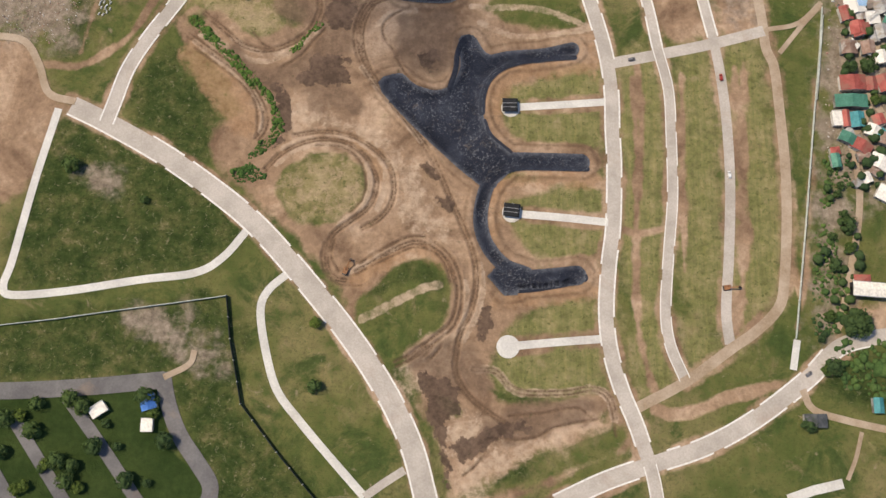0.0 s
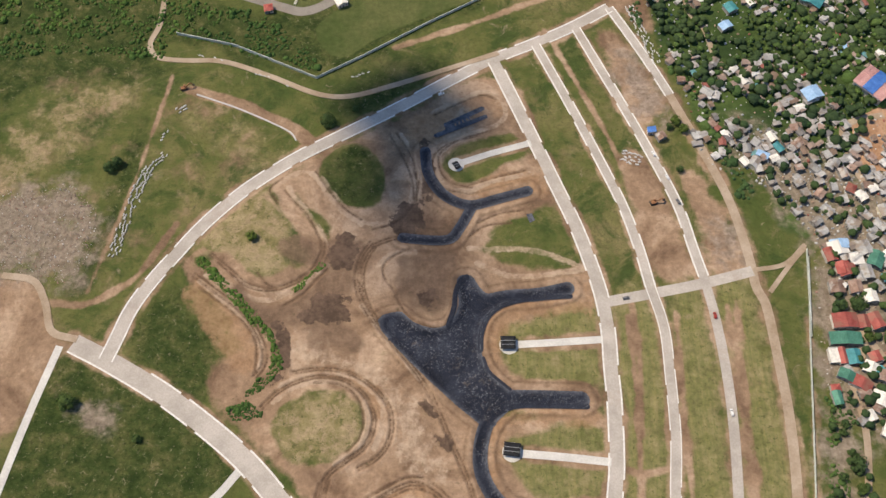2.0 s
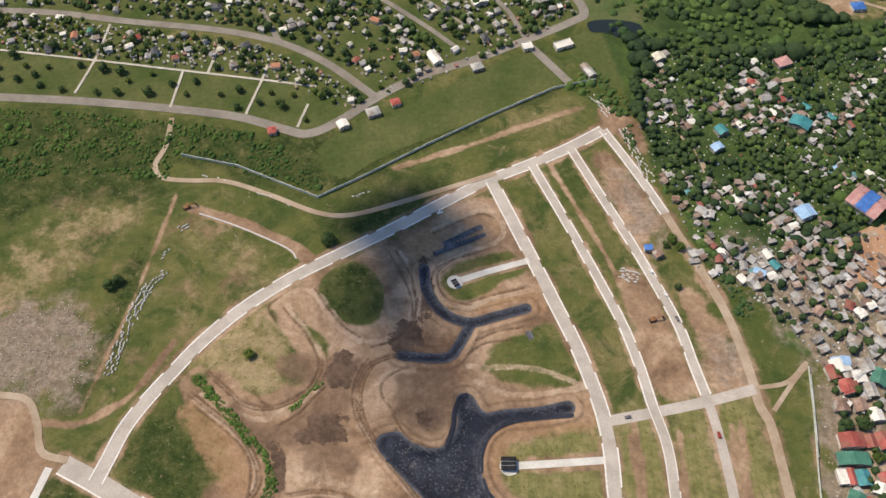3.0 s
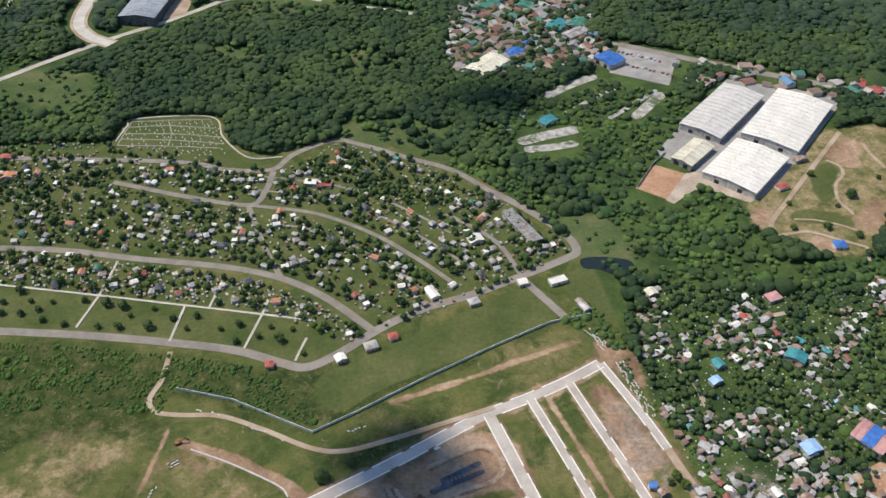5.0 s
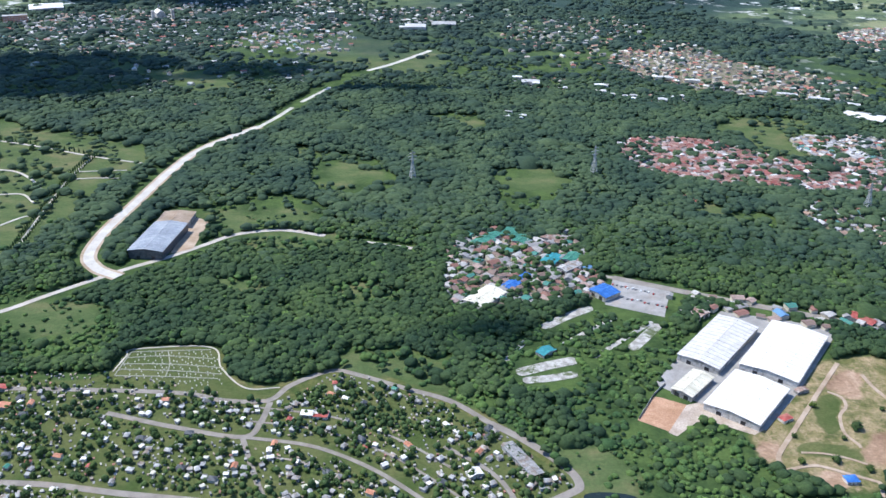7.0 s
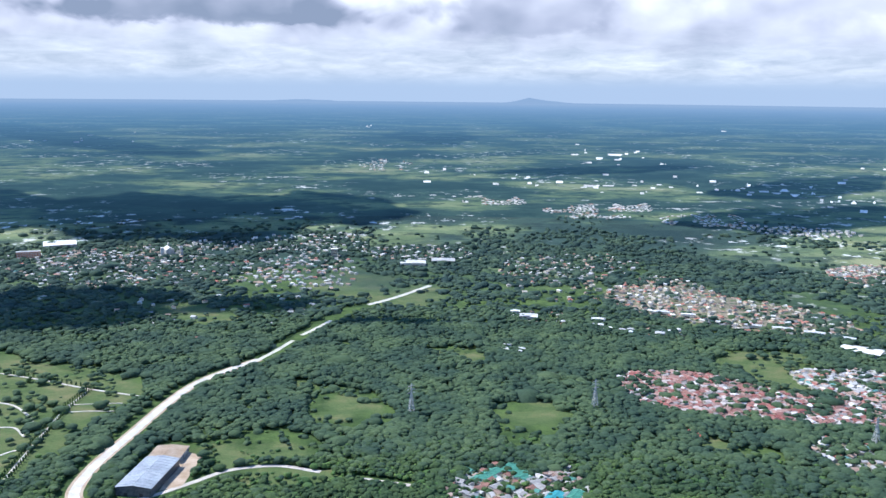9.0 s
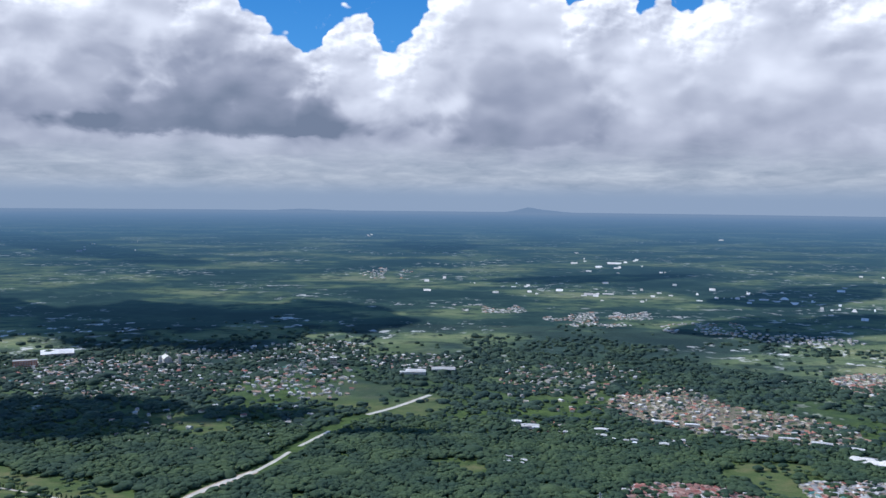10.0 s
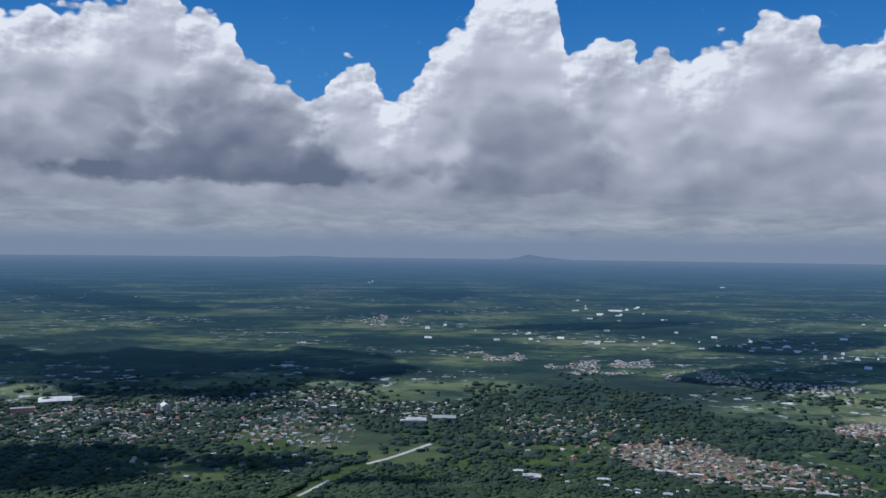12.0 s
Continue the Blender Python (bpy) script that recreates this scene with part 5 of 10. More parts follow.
NORTH_ROAD = road("road_north", [(-201.1, 177.2), (-196.6, 192.2), (-191.4, 209.8), (-182.4, 227.6), (-168.8, 248.5), (-152.3, 271.9), (-129.6, 296.3), (-99.9, 320.1), (-70.4, 338.7), (-32.3, 361.9), (7.4, 388.0), (36.2, 405.8), (67.8, 421.3), (96.0, 436.7), (123.7, 454.8)], 7.6, CONCRETE, "curved concrete road along the earthworks", 0.9, lift=0.18, gaps=[(-1, 0.74, 0.79), (-1, 0.84, 0.87), (-1, 0.92, 0.95)])
SPINE = road("road_spine", [(37.0, 404.2), (48.3, 374.7), (62.5, 337.2), (75.8, 301.0), (86.8, 271.1), (95.0, 242.7), (100.1, 219.5), (102.2, 197.3)] + [(102.0, 174.3), (102.2, 149.6), (100.4, 115.2), (97.0, 91.7), (94.8, 65.3), (96.3, 42.6), (102.0, 20.4), (109.2, 1.7), (116.2, -20.4)], 7.8, CONCRETE, "concrete road beside the lagoon fingers", 0.9, lift=0.22, gaps=[(1, 0.0, 0.02), (1, 0.45, 0.49), (-1, 0.2, 0.23), (1, 0.975, 1.0), (-1, 0.975, 1.0)])
road("road_lots_west", [(67.7, 419.2), (87.3, 371.0), (103.7, 328.2), (118.7, 286.1), (126.4, 254.9), (131.1, 227.3)], 5.4, CONCRETE, "new pale concrete road between grass lots", 0.9, lift=0.20)
road("road_lots_west_lower", [(131.1, 227.3)] + [(136.7, 199.6), (136.9, 167.4), (136.0, 132.5), (132.1, 98.5), (128.9, 65.4), (130.6, 46.0), (138.0, 26.3)], 5.6, CONCRETE, "concrete road between grass lots", 0.5, lift=0.19)
road("road_lots_east", [(97.9, 434.6), (113.5, 396.4), (129.8, 356.6), (144.8, 317.0), (155.7, 284.1), (161.2, 255.1), (165.4, 234.5)], 5.4, CONCRETE, "new pale concrete road between cleared lots", 0.9, lift=0.20)
road("road_lots_east_lower", [(165.4, 234.5)] + [(169.0, 207.0), (170.8, 174.7), (170.4, 139.6), (167.3, 98.7), (163.7, 65.6), (164.8, 46.2)], 6.0, CONCRETE, "dusty concrete road between grass lots", 0.0, lift=0.19)
road("road_outer", [(123.7, 454.8), (135.4, 431.0), (147.2, 405.5), (159.8, 375.4)], 5.4, CONCRETE, "new pale concrete road at the estate edge", 0.9, lift=0.20)
road("road_outer_dirt", [(159.8, 375.4), (177.0, 328.6), (189.8, 288.6), (196.0, 249.2), (197.5, 227.7)] + [(201.7, 214.5), (203.1, 185.5), (203.9, 150.2), (202.1, 115.8), (198.3, 82.2), (194.0, 67.4), (180.8, 54.3), (165.6, 43.9), (138.9, 25.3), (110.5, 10.4)], 6.0, DIRT, "pale packed dirt perimeter road", lift=0.16)
road("road_cross", [(103.8, 216.9), (131.6, 222.5), (164.7, 229.7), (197.1, 238.5)], 7.0, CONCRETE, "dusty concrete cross road", lift=0.21)
road("road_south", [(64.0, -41.8), (90.8, -29.7), (116.2, -21.0), (148.1, -10.5), (177.5, 5.1), (207.8, 27.2), (228.6, 45.9), (258.2, 51.8), (297.2, 53.3)], 9.0, CONCRETE, "concrete road leading out of the estate", 0.9, lift=0.16, gaps=[(1, 0.19, 0.26), (-1, 0.19, 0.25), (1, 0.7, 1.0)])
road("road_stub", [(116.2, -21.0), (118.3, -30.4), (120.2, -44.0)], 6.5, CONCRETE, "short concrete side road", 0.6, lift=0.17)
road("road_lane_west", [(-230.5, 185.9), (-240.4, 140.8), (-248.9, 93.2), (-252.6, 78.3), (-246.8, 72.7), (-215.2, 75.2), (-173.4, 82.0), (-142.7, 86.1), (-126.8, 95.5), (-113.8, 111.4)], 4.6, NEW_CONCRETE, "narrow pale concrete lane through grass", lift=0.2)
road("road_lane_south", [(-89.4, 85.7), (-100.0, 75.8), (-103.7, 64.3), (-99.8, 41.7), (-92.5, 19.5), (-79.1, 2.3), (-62.7, -16.1), (-41.8, -38.7)], 4.6, NEW_CONCRETE, "narrow pale concrete lane through grass", lift=0.2)
road("road_lane_link", [(-41.8, -38.7), (-31.0, -31.1), (-19.9, -24.1)], 4.6, CONCRETE, "short concrete lane link", lift=0.18)
for a in ([(45.0, 188.2), (70.5, 189.8), (97.8, 191.8)], [(45.2, 122.1), (72.3, 119.9), (97.5, 117.3)], [(40.0, 44.6), (65.8, 47.0), (91.4, 49.0)], [(11.8, 317.6), (34.2, 325.9), (60.8, 334.4)]):
    road("road_pad_lane", a, 4.6, NEW_CONCRETE, "short concrete lane to a round pad", lift=0.19)
road("road_park", [(-421.5, 489.7), (-341.8, 486.1), (-275.5, 481.9), (-209.0, 474.7), (-156.1, 466.4), (-120.4, 454.1), (-100.9, 449.8), (-78.4, 463.0), (-45.1, 492.5), (-12.4, 514.0)] + [(24.2, 529.6), (70.5, 554.4), (109.0, 576.6), (121.1, 588.1), (112.6, 611.6), (79.6, 648.9), (49.0, 675.1)], 8.0, ASPHALT, "grey asphalt road through the memorial park", lift=0.2)
road("road_park_back", [(49.0, 675.1), (12, 710), (-34, 732), (-80, 754), (-110, 762), (-147, 736), (-166, 709), (-211, 709), (-269, 722), (-485, 728)], 6.5, ASPHALT, "asphalt road at the back of the memorial park", lift=0.2)
road("road_park_middle", [(-437, 589), (-336.6, 585.6), (-264.4, 574.7), (-184.0, 564.0), (-133.5, 549.8), (-92.8, 525.7), (-53.3, 489.9)], 7.0, ASPHALT, "asphalt lane between park plots", lift=0.22)
road("road_park_rise", [(-315, 687), (-246, 666), (-179.0, 651.6), (-166.5, 673.8), (-163, 706)], 6.0, ASPHALT, "asphalt lane climbing through the park", lift=0.23)
road("road_park_inner", [(-179.0, 651.6), (-114.4, 639.2), (-60.5, 610.7), (-19.1, 576.0), (10.2, 547.0)], 4.5, ASPHALT, "narrow asphalt lane among the tombs", lift=0.22)
road("road_park_inner_low", [(-133.5, 549.8), (-154.0, 590.5), (-179.0, 651.6)], 5.0, ASPHALT, "narrow asphalt lane among the tombs", lift=0.24)
road("road_park_short", [(70.3, 550.8), (87.3, 526.5), (102.8, 504.0)], 7.0, ASPHALT, "short grey lane to the park wall", lift=0.21)
road("road_park_link", [(70.5, 554.4), (55.6, 591.6), (36.3, 615.2), (5.7, 639.9)], 4.5, ASPHALT, "narrow asphalt lane", lift=0.19)
for by, part_of in ((24.0, (0, 5)), (-23.0, (1, 5)), (46.0, (0, 4))):
    p = smooth_line([(-179.0, 651.6), (-114.4, 639.2), (-60.5, 610.7), (-19.1, 576.0), (10.2, 547.0)], per=2)
    t = np.gradient(p, axis=0)
    t /= np.linalg.norm(t, axis=1)[:, None]
    p = (p + np.stack([-t[:, 1], t[:, 0]], 1) * by)[part_of[0]:part_of[1] * 2 - 1]
    road("road_tomb_lane", [tuple(q) for q in p], 2.6, ASPHALT, "worn grey lane between rows of tombs")
road("road_cemetery", [(-296.0, 18.5), (-248.3, 18.1), (-200.8, 20.5), (-155.9, 24.8)], 9.5, DARK_ASPHALT, "grey asphalt lane of the lawn cemetery", lift=0.2)
road("road_cemetery_bend", [(-157.4, 28.6), (-153.0, 11.3), (-145.6, -5.7), (-134.6, -21.0), (-127.0, -33.1), (-128.5, -45.1)], 9.0, DARK_ASPHALT, "grey asphalt lane of the lawn cemetery", lift=0.2)
road("road_plots", [(-240.5, 4.7), (-226.0, -15.3), (-206.3, -42.4)], 7.0, DARK_ASPHALT, "asphalt lane between lawn plots", lift=0.22)
road("road_plots_east", [(-209.8, 14.2), (-188.6, -12.1), (-165.9, -42.3)], 7.0, DARK_ASPHALT, "asphalt lane between lawn plots", lift=0.22)
road("road_plots_west", [(-254.2, -15.4), (-235.7, -42.6)], 7.0, DARK_ASPHALT, "asphalt lane between lawn plots", lift=0.22)
road("road_valley", [(-554, 850), (-504, 880), (-468, 918), (-429, 958), (-392, 994), (-351, 1028), (-316, 1063), (-278, 1100), (-218, 1115), (-157, 1097)], 8.0, CONCRETE, "pale road curving along the wooded valley", lift=0.3)
road("road_valley_end", [(-105, 1079), (-74, 1069), (-36, 1059)], 8.0, CONCRETE, "pale road among trees", lift=0.3)
road("road_highway_verge", [(-398, 970), (-434, 993), (-458, 1034), (-462, 1116), (-453, 1209), (-440, 1343), (-420, 1447), (-379, 1530), (-340, 1590)], 21.0, DIRT, "bare earth verge of an unfinished highway")
road("road_highway", [(-398, 970), (-434, 993), (-458, 1034), (-462, 1116), (-453, 1209), (-440, 1343), (-420, 1447), (-379, 1530), (-340, 1590)], 13.0, HIGHWAY, "long pale unfinished concrete highway through forest")
road("road_highway_middle", [(-340, 1590), (-318, 1650), (-298, 1720)], 9.0, HIGHWAY, "narrower stretch of the unfinished highway")
road("road_highway_bend", [(-286, 1760), (-262, 1820), (-240, 1880)], 9.0, HIGHWAY, "stretch of highway seen between trees")
road("road_highway_end", [(-170, 2030), (-109, 2108), (-26, 2246)], 13.0, HIGHWAY, "far end of the unfinished highway")
road("road_town", [(218, 977), (292, 943), (370, 909), (434, 883), (521, 846)], 12.0, ASPHALT, "busy grey road past the factories", lift=0.3)
road("road_town_west", [(218, 977), (160, 995), (91, 1026), (17, 1009)], 7.0, ASPHALT, "street through the roadside town", lift=0.3)
for pts, w in (([(267.5, 244.5), (262.6, 218.5), (259.1, 198.5), (252.7, 180.5), (242.6, 169.7)], 5.0), ([(259.1, 198.5), (264.4, 185.9), (273.4, 173.5)], 4.0), ([(244.2, 169.8), (246.7, 140.0), (243.9, 116.0), (237.2, 89.1), (230.0, 62.7), (225.3, 52.9)], 4.0),
               ([(-207.4, 464.9), (-207.1, 436.8), (-211.4, 417.8), (-204.1, 406.2), (-185.2, 403.2), (-156.4, 402.4), (-122.3, 389.7), (-88.8, 374.8), (-64.6, 372.5), (-32.9, 382.7), (7.4, 398.3), (40.5, 411.6)], 4.0), ([(-275.9, 232.9), (-255.5, 229.1), (-244.9, 214.0), (-237.2, 195.6), (-220.7, 190.2)], 4.5),
               ([(204.1, 20.9), (209.6, 9.9), (228.2, 3.8), (256.1, -2.3)], 4.0),
               ([(197.5, 481.7), (183.8, 469.4), (182.5, 451.7), (191.8, 434.7), (195.4, 412.9)], 4.0), ([(193.6, 484.7), (232.7, 497.5), (282.0, 510.7)], 4.0), ([(306.7, 358.7), (286.4, 354.0), (275.5, 344.9), (277.3, 317.9), (283.9, 298.3)], 5.0),
               ([(199.6, 239.3), (218.2, 243.4), (233.7, 257.5)], 3.0), ([(205.6, 223.9), (221.8, 243.4), (233.3, 255.5)], 3.0), ([(420.7, 783.1), (407.6, 765.7), (378.9, 728.3), (355.4, 697.0), (333.1, 667.3), (311.9, 639.2), (303.8, 625.7), (303.3, 609.4)], 4.5), ([(388.8, 730.4), (399.1, 720.5), (397.1, 705.0), (385.1, 689.7), (378.5, 664.1), (384.1, 646.6), (384.4, 641.5)], 3.0), ([(303.3, 609.4), (329.9, 616.0), (343.3, 612.9), (355.6, 606.5), (374.6, 597.2), (380.0, 592.5), (374.7, 575.7)], 3.5), ([(444.0, 717.0), (438.5, 741.0), (436.9, 761.7)], 4.0), ([(327.3, 634.2), (347.7, 632.7), (366.4, 626.2), (380.2, 618.1)], 2.5), ([(235.5, -2.4), (231.1, -16.2), (225.4, -28.4)], 2.2), ([(-156.6, 26.1), (-142.7, 33.5), (-140.0, 41.5)], 3.5)):
    road("dirt_track", pts, w, DIRT, "pale trodden dirt track", lift=0.1)


# ---- the lagoon and its liners ----
def sheet(name, shapes, step, lift, mat):
    """A cloth over the land, cut to the outline of some shapes."""
    b = np.array([s.box() for s in shapes])
    xs = np.arange(b[:, 0].min() - 4, b[:, 2].max() + 4, step)
    ys = np.arange(b[:, 1].min() - 4, b[:, 3].max() + 4, step)
    X, Y = np.meshgrid(xs, ys)
    x, y = X.ravel().copy(), Y.ravel().copy()
    d = union(shapes, x, y, 20)
    e = 0.3
    gx = (union(shapes, x + e, y, 20) - union(shapes, x - e, y, 20)) / (2 * e)
    gy = (union(shapes, x, y + e, 20) - union(shapes, x, y - e, 20)) / (2 * e)
    near = (np.abs(d) < step * 1.5) & (d > 0)
    x[near] -= (gx * d)[near]
    y[near] -= (gy * d)[near]
    ny, nx = X.shape
    g = np.arange(nx * ny).reshape(ny, nx)
    q = np.stack([g[:-1, :-1], g[:-1, 1:], g[1:, 1:], g[1:, :-1]], -1).reshape(-1, 4)
    q = q[(d[q] < 0).any(1)]
    used = np.unique(q)
    ren = np.full(nx * ny, -1)
    ren[used] = np.arange(len(used))
    v = np.column_stack([x, y, land(x, y) + lift])[used]
    me = mesh_from(name, v, ren[q], mat, True)
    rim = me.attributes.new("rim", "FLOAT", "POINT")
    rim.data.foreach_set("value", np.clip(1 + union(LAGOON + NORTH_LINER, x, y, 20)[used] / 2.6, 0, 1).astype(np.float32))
    return me


def lined(shapes, label, shade_strips=()):
    """Liner laid piece by piece, each panel lapping over the last; black strips paint bank shade."""
    root = tagged(new("pond_liner"), label, "pond liner")
    for k, s in enumerate(shapes):
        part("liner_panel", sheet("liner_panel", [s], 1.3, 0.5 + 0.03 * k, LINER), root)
    # these black strips stand in for shade on the lagoon banks
    for k, s in enumerate(shade_strips):
        part("liner_panel", sheet("liner_panel", [s], 0.8, 0.58 + 0.02 * k, SHADE_LINER), root, "black strip standing in for bank shade")


lined(LAGOON, "black plastic liner spread over an empty lagoon basin", [
    Strip([(80.2, 220.0), (54.0, 218.0), (38.4, 213.6), (29.1, 206.2), (24.6, 195.3), (23.9, 184.5)], 3.4),
    Strip([(85.8, 149.6), (59.6, 150.1), (44.5, 149.7), (32.8, 145.1), (25.3, 136.1), (21.6, 125.8)], 3.4),
    Strip([(82.0, 84.3), (66.5, 80.6), (50.2, 78.2), (38.8, 77.5)], 5.5),
    Strip([(4.5, 200.3), (7.9, 211.6), (8.9, 221.5), (12.0, 230.3), (16.1, 233.3)], 3.2),
    Strip([(41.3, 159.8), (29.6, 170.3), (25.6, 179.6)], 1.6),
    Strip([(-31.6, 190.7), (-21.4, 195.1), (-7.8, 195.9)], 1.5),
])
lined(NORTH_LINER, "black liner strip along a muddy channel")
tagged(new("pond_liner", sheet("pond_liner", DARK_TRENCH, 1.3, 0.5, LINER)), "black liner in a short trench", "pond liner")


# ---- woods ----
rng = np.random.default_rng(7)


def crown_shapes(count, rings, sides, seed):
    """A few lumpy domes: height 1, radius 1."""
    out = []
    g = np.random.default_rng(seed)
    for _ in range(count):
        v, f = [], []
        for k in range(rings):
            a = k / rings * 0.5 * math.pi * 1.25 - 0.4
            rr, zz = math.cos(a), math.sin(a)
            for j in range(sides):
                b = 2 * math.pi * (j + 0.5 * (k % 2)) / sides
                q = 1 + g.uniform(-0.34, 0.26)
                v.append((rr * q * math.cos(b), rr * q * math.sin(b), zz * (1 + g.uniform(-0.25, 0.22))))
        v.append((g.uniform(-0.15, 0.15), g.uniform(-0.15, 0.15), 1.0))
        top = len(v) - 1
        for k in range(rings - 1):
            for j in range(sides):
                a, b = k * sides + j, k * sides + (j + 1) % sides
                c, d = a + sides, b + sides
                f += [(a, b, d), (a, d, c)] if k % 2 else [(a, b, c), (b, d, c)]
        for j in range(sides):
            f.append(((rings - 1) * sides + j, (rings - 1) * sides + (j + 1) % sides, top))
        out.append((np.array(v), np.array(f)))
    return out


def scatter(xy, size, tall, shapes, seed=3, dome=0.85):
    """One mesh of many crowns."""
    g = np.random.default_rng(seed)
    z = land(xy[:, 0].copy(), xy[:, 1].copy())
    which = g.integers(0, len(shapes), len(xy))
    turn = g.uniform(0, 6.283, len(xy))
    V, Fc, base = [], [], 0
    for k, (sv, sf) in enumerate(shapes):
        i = np.where(which == k)[0]
        if not len(i):
            continue
        c, s = np.cos(turn[i])[:, None], np.sin(turn[i])[:, None]
        px = (sv[:, 0] * c - sv[:, 1] * s) * size[i][:, None] + xy[i, 0][:, None]
        py = (sv[:, 0] * s + sv[:, 1] * c) * size[i][:, None] + xy[i, 1][:, None]
        pz = sv[:, 2] * (size[i] * dome)[:, None] + (z[i] + tall[i] - size[i] * dome)[:, None]
        V.append(np.stack([px, py, pz], -1).reshape(-1, 3))
        Fc.append((sf[None] + (np.arange(len(i)) * len(sv))[:, None, None]).reshape(-1, 3) + base)
        base += len(i) * len(sv)
    return np.vstack(V), np.vstack(Fc)


def tri_mesh(name, v, f, mat, smooth=True):
    me = bpy.data.meshes.new(name)
    me.vertices.add(len(v))
    me.vertices.foreach_set("co", v.astype(np.float32).ravel())
    me.loops.add(f.size)
    me.loops.foreach_set("vertex_index", f.astype(np.int32).ravel())
    me.polygons.add(len(f))
    me.polygons.foreach_set("loop_start", np.arange(0, f.size, 3, dtype=np.int32))
    me.update()
    me.validate()
    if smooth:
        me.shade_smooth()
    me.materials.append(mat)
    return me


def fan(r0, r1, spacing, half=0.70):
    """Jittered places between two distances, within the wide view."""
    n = int(half * (r1**2 - r0**2) / spacing**2)
    r = np.sqrt(rng.uniform(r0**2, r1**2, n))
    a = rng.uniform(-half, half, n)
    r = np.clip(r * rng.normal(1.0, 0.05, n), 430, 3900)
    return np.column_stack([r * np.sin(a), r * np.cos(a)])


YARDS = [
    Blob([(186, 676), (253, 784), (326, 895), (438, 845), (362, 724), (296, 660), (250, 685), (220.3, 650.6)]),
    Blob([(176, 906), (222, 980), (292, 943), (260, 867)]),
    Blob([(-401, 1002), (-402, 1178), (-334, 1169), (-331, 1036)]),
    Blob([(82.3, 775.1), (134.8, 792.3), (146.5, 781.3), (138.4, 739.1), (87.9, 736.6)]),
    Blob([(117.3, 857.6), (175.9, 907.3), (179.7, 888.3), (128.3, 841.5)]),
    Blob([(205.5, 816.1), (243.9, 865.6), (248.1, 846.8), (214.4, 798.9)]),
]
for cx, cy in ((275.3, 460.8), (213.1, 453.0), (207.0, 435.8), (276.6, 527.4), (259.0, 375.1), (176.5, 532.4), (355.6, 595.6)):
    YARDS.append(Blob([(cx - 8, cy - 8), (cx + 8, cy - 8), (cx + 8, cy + 8), (cx - 8, cy + 8)]))
SLUM = Blob([(153.1, 457.4), (181.3, 540.8), (270.0, 534.3), (343.5, 541.6), (388.6, 534.8), (336.8, 310.6), (190.6, 310.2), (168.5, 382.2)])
ROAD_GAPS = [Strip([tuple(p) for p in o], w) for o, w in (
    ([(-554, 840), (-504, 870), (-468, 908), (-429, 948), (-392, 985), (-351, 1019), (-316, 1053), (-278, 1089), (-218, 1104), (-157, 1086)], 30),
    ([(-105, 1079), (-74, 1069), (-36, 1059)], 18),
    ([(-398, 970), (-434, 993), (-458, 1034), (-462, 1116), (-453, 1209), (-440, 1343), (-420, 1447), (-379, 1530), (-330, 1600), (-296, 1723), (-245, 1878), (-182, 2005), (-109, 2108), (-26, 2246)], 40),
    ([(218, 977), (292, 943), (370, 909), (434, 883), (521, 846)], 24))]


def wooded(xy, edge, strays):
    """Where trees grow; strays is the share that stands out in the clearings."""
    x, y = xy[:, 0].copy(), xy[:, 1].copy()
    ok = (WOOD_EDGE.field(x, y) < -edge) | (y > 2500)
    wave = np.array([noise.noise(Vector((a * 0.022, b_ * 0.022, 4.0))) for a, b_ in zip(x, y)])
    ok &= (union(FIELDS, x, y, 60) > rng.uniform(-4, 8, len(x)) + wave * 26) | (rng.uniform(0, 1, len(x)) < strays)
    for g in (YARDS, ROAD_GAPS):
        ok &= union(g, x, y, 30) > 2
    ok &= union(PARK_LAWN, x, y, 30) > 2
    ok &= union(CLEAR, x, y, 30) > 2
    return ok


BRUSH = [Blob([(-46, 757), (67, 711), (115.6, 640.5), (178.8, 676.0), (249, 676), (296, 650), (297.8, 581.4), (391, 582), (392.7, 545.3), (271.9, 541.2), (177.8, 547.8), (138.1, 573.1), (116.9, 603.7), (54.7, 679.7)]),
         Blob([(158, 829), (267, 868), (265, 785), (182.0, 667.1), (120.9, 683.9)]), Blob([(-214, 1446), (-93, 1391), (-68, 1263), (-190, 1261)]), Blob([(-524, 924), (-394, 898), (-347, 799), (-457, 776)]), Blob([(87, 1358), (170, 1374), (195, 1327), (170, 1208), (101, 1185)]), Blob([(-280, 1240), (-180, 1220), (-170, 1150), (-300, 1120)]), Blob([(76.0, 814.5), (190.7, 915.8), (263.3, 865.9), (194.0, 739.7), (86.4, 718.8)])]
near_shapes, mid_shapes, far_shapes = crown_shapes(9, 4, 8, 1), crown_shapes(7, 3, 7, 4), crown_shapes(6, 2, 6, 2)
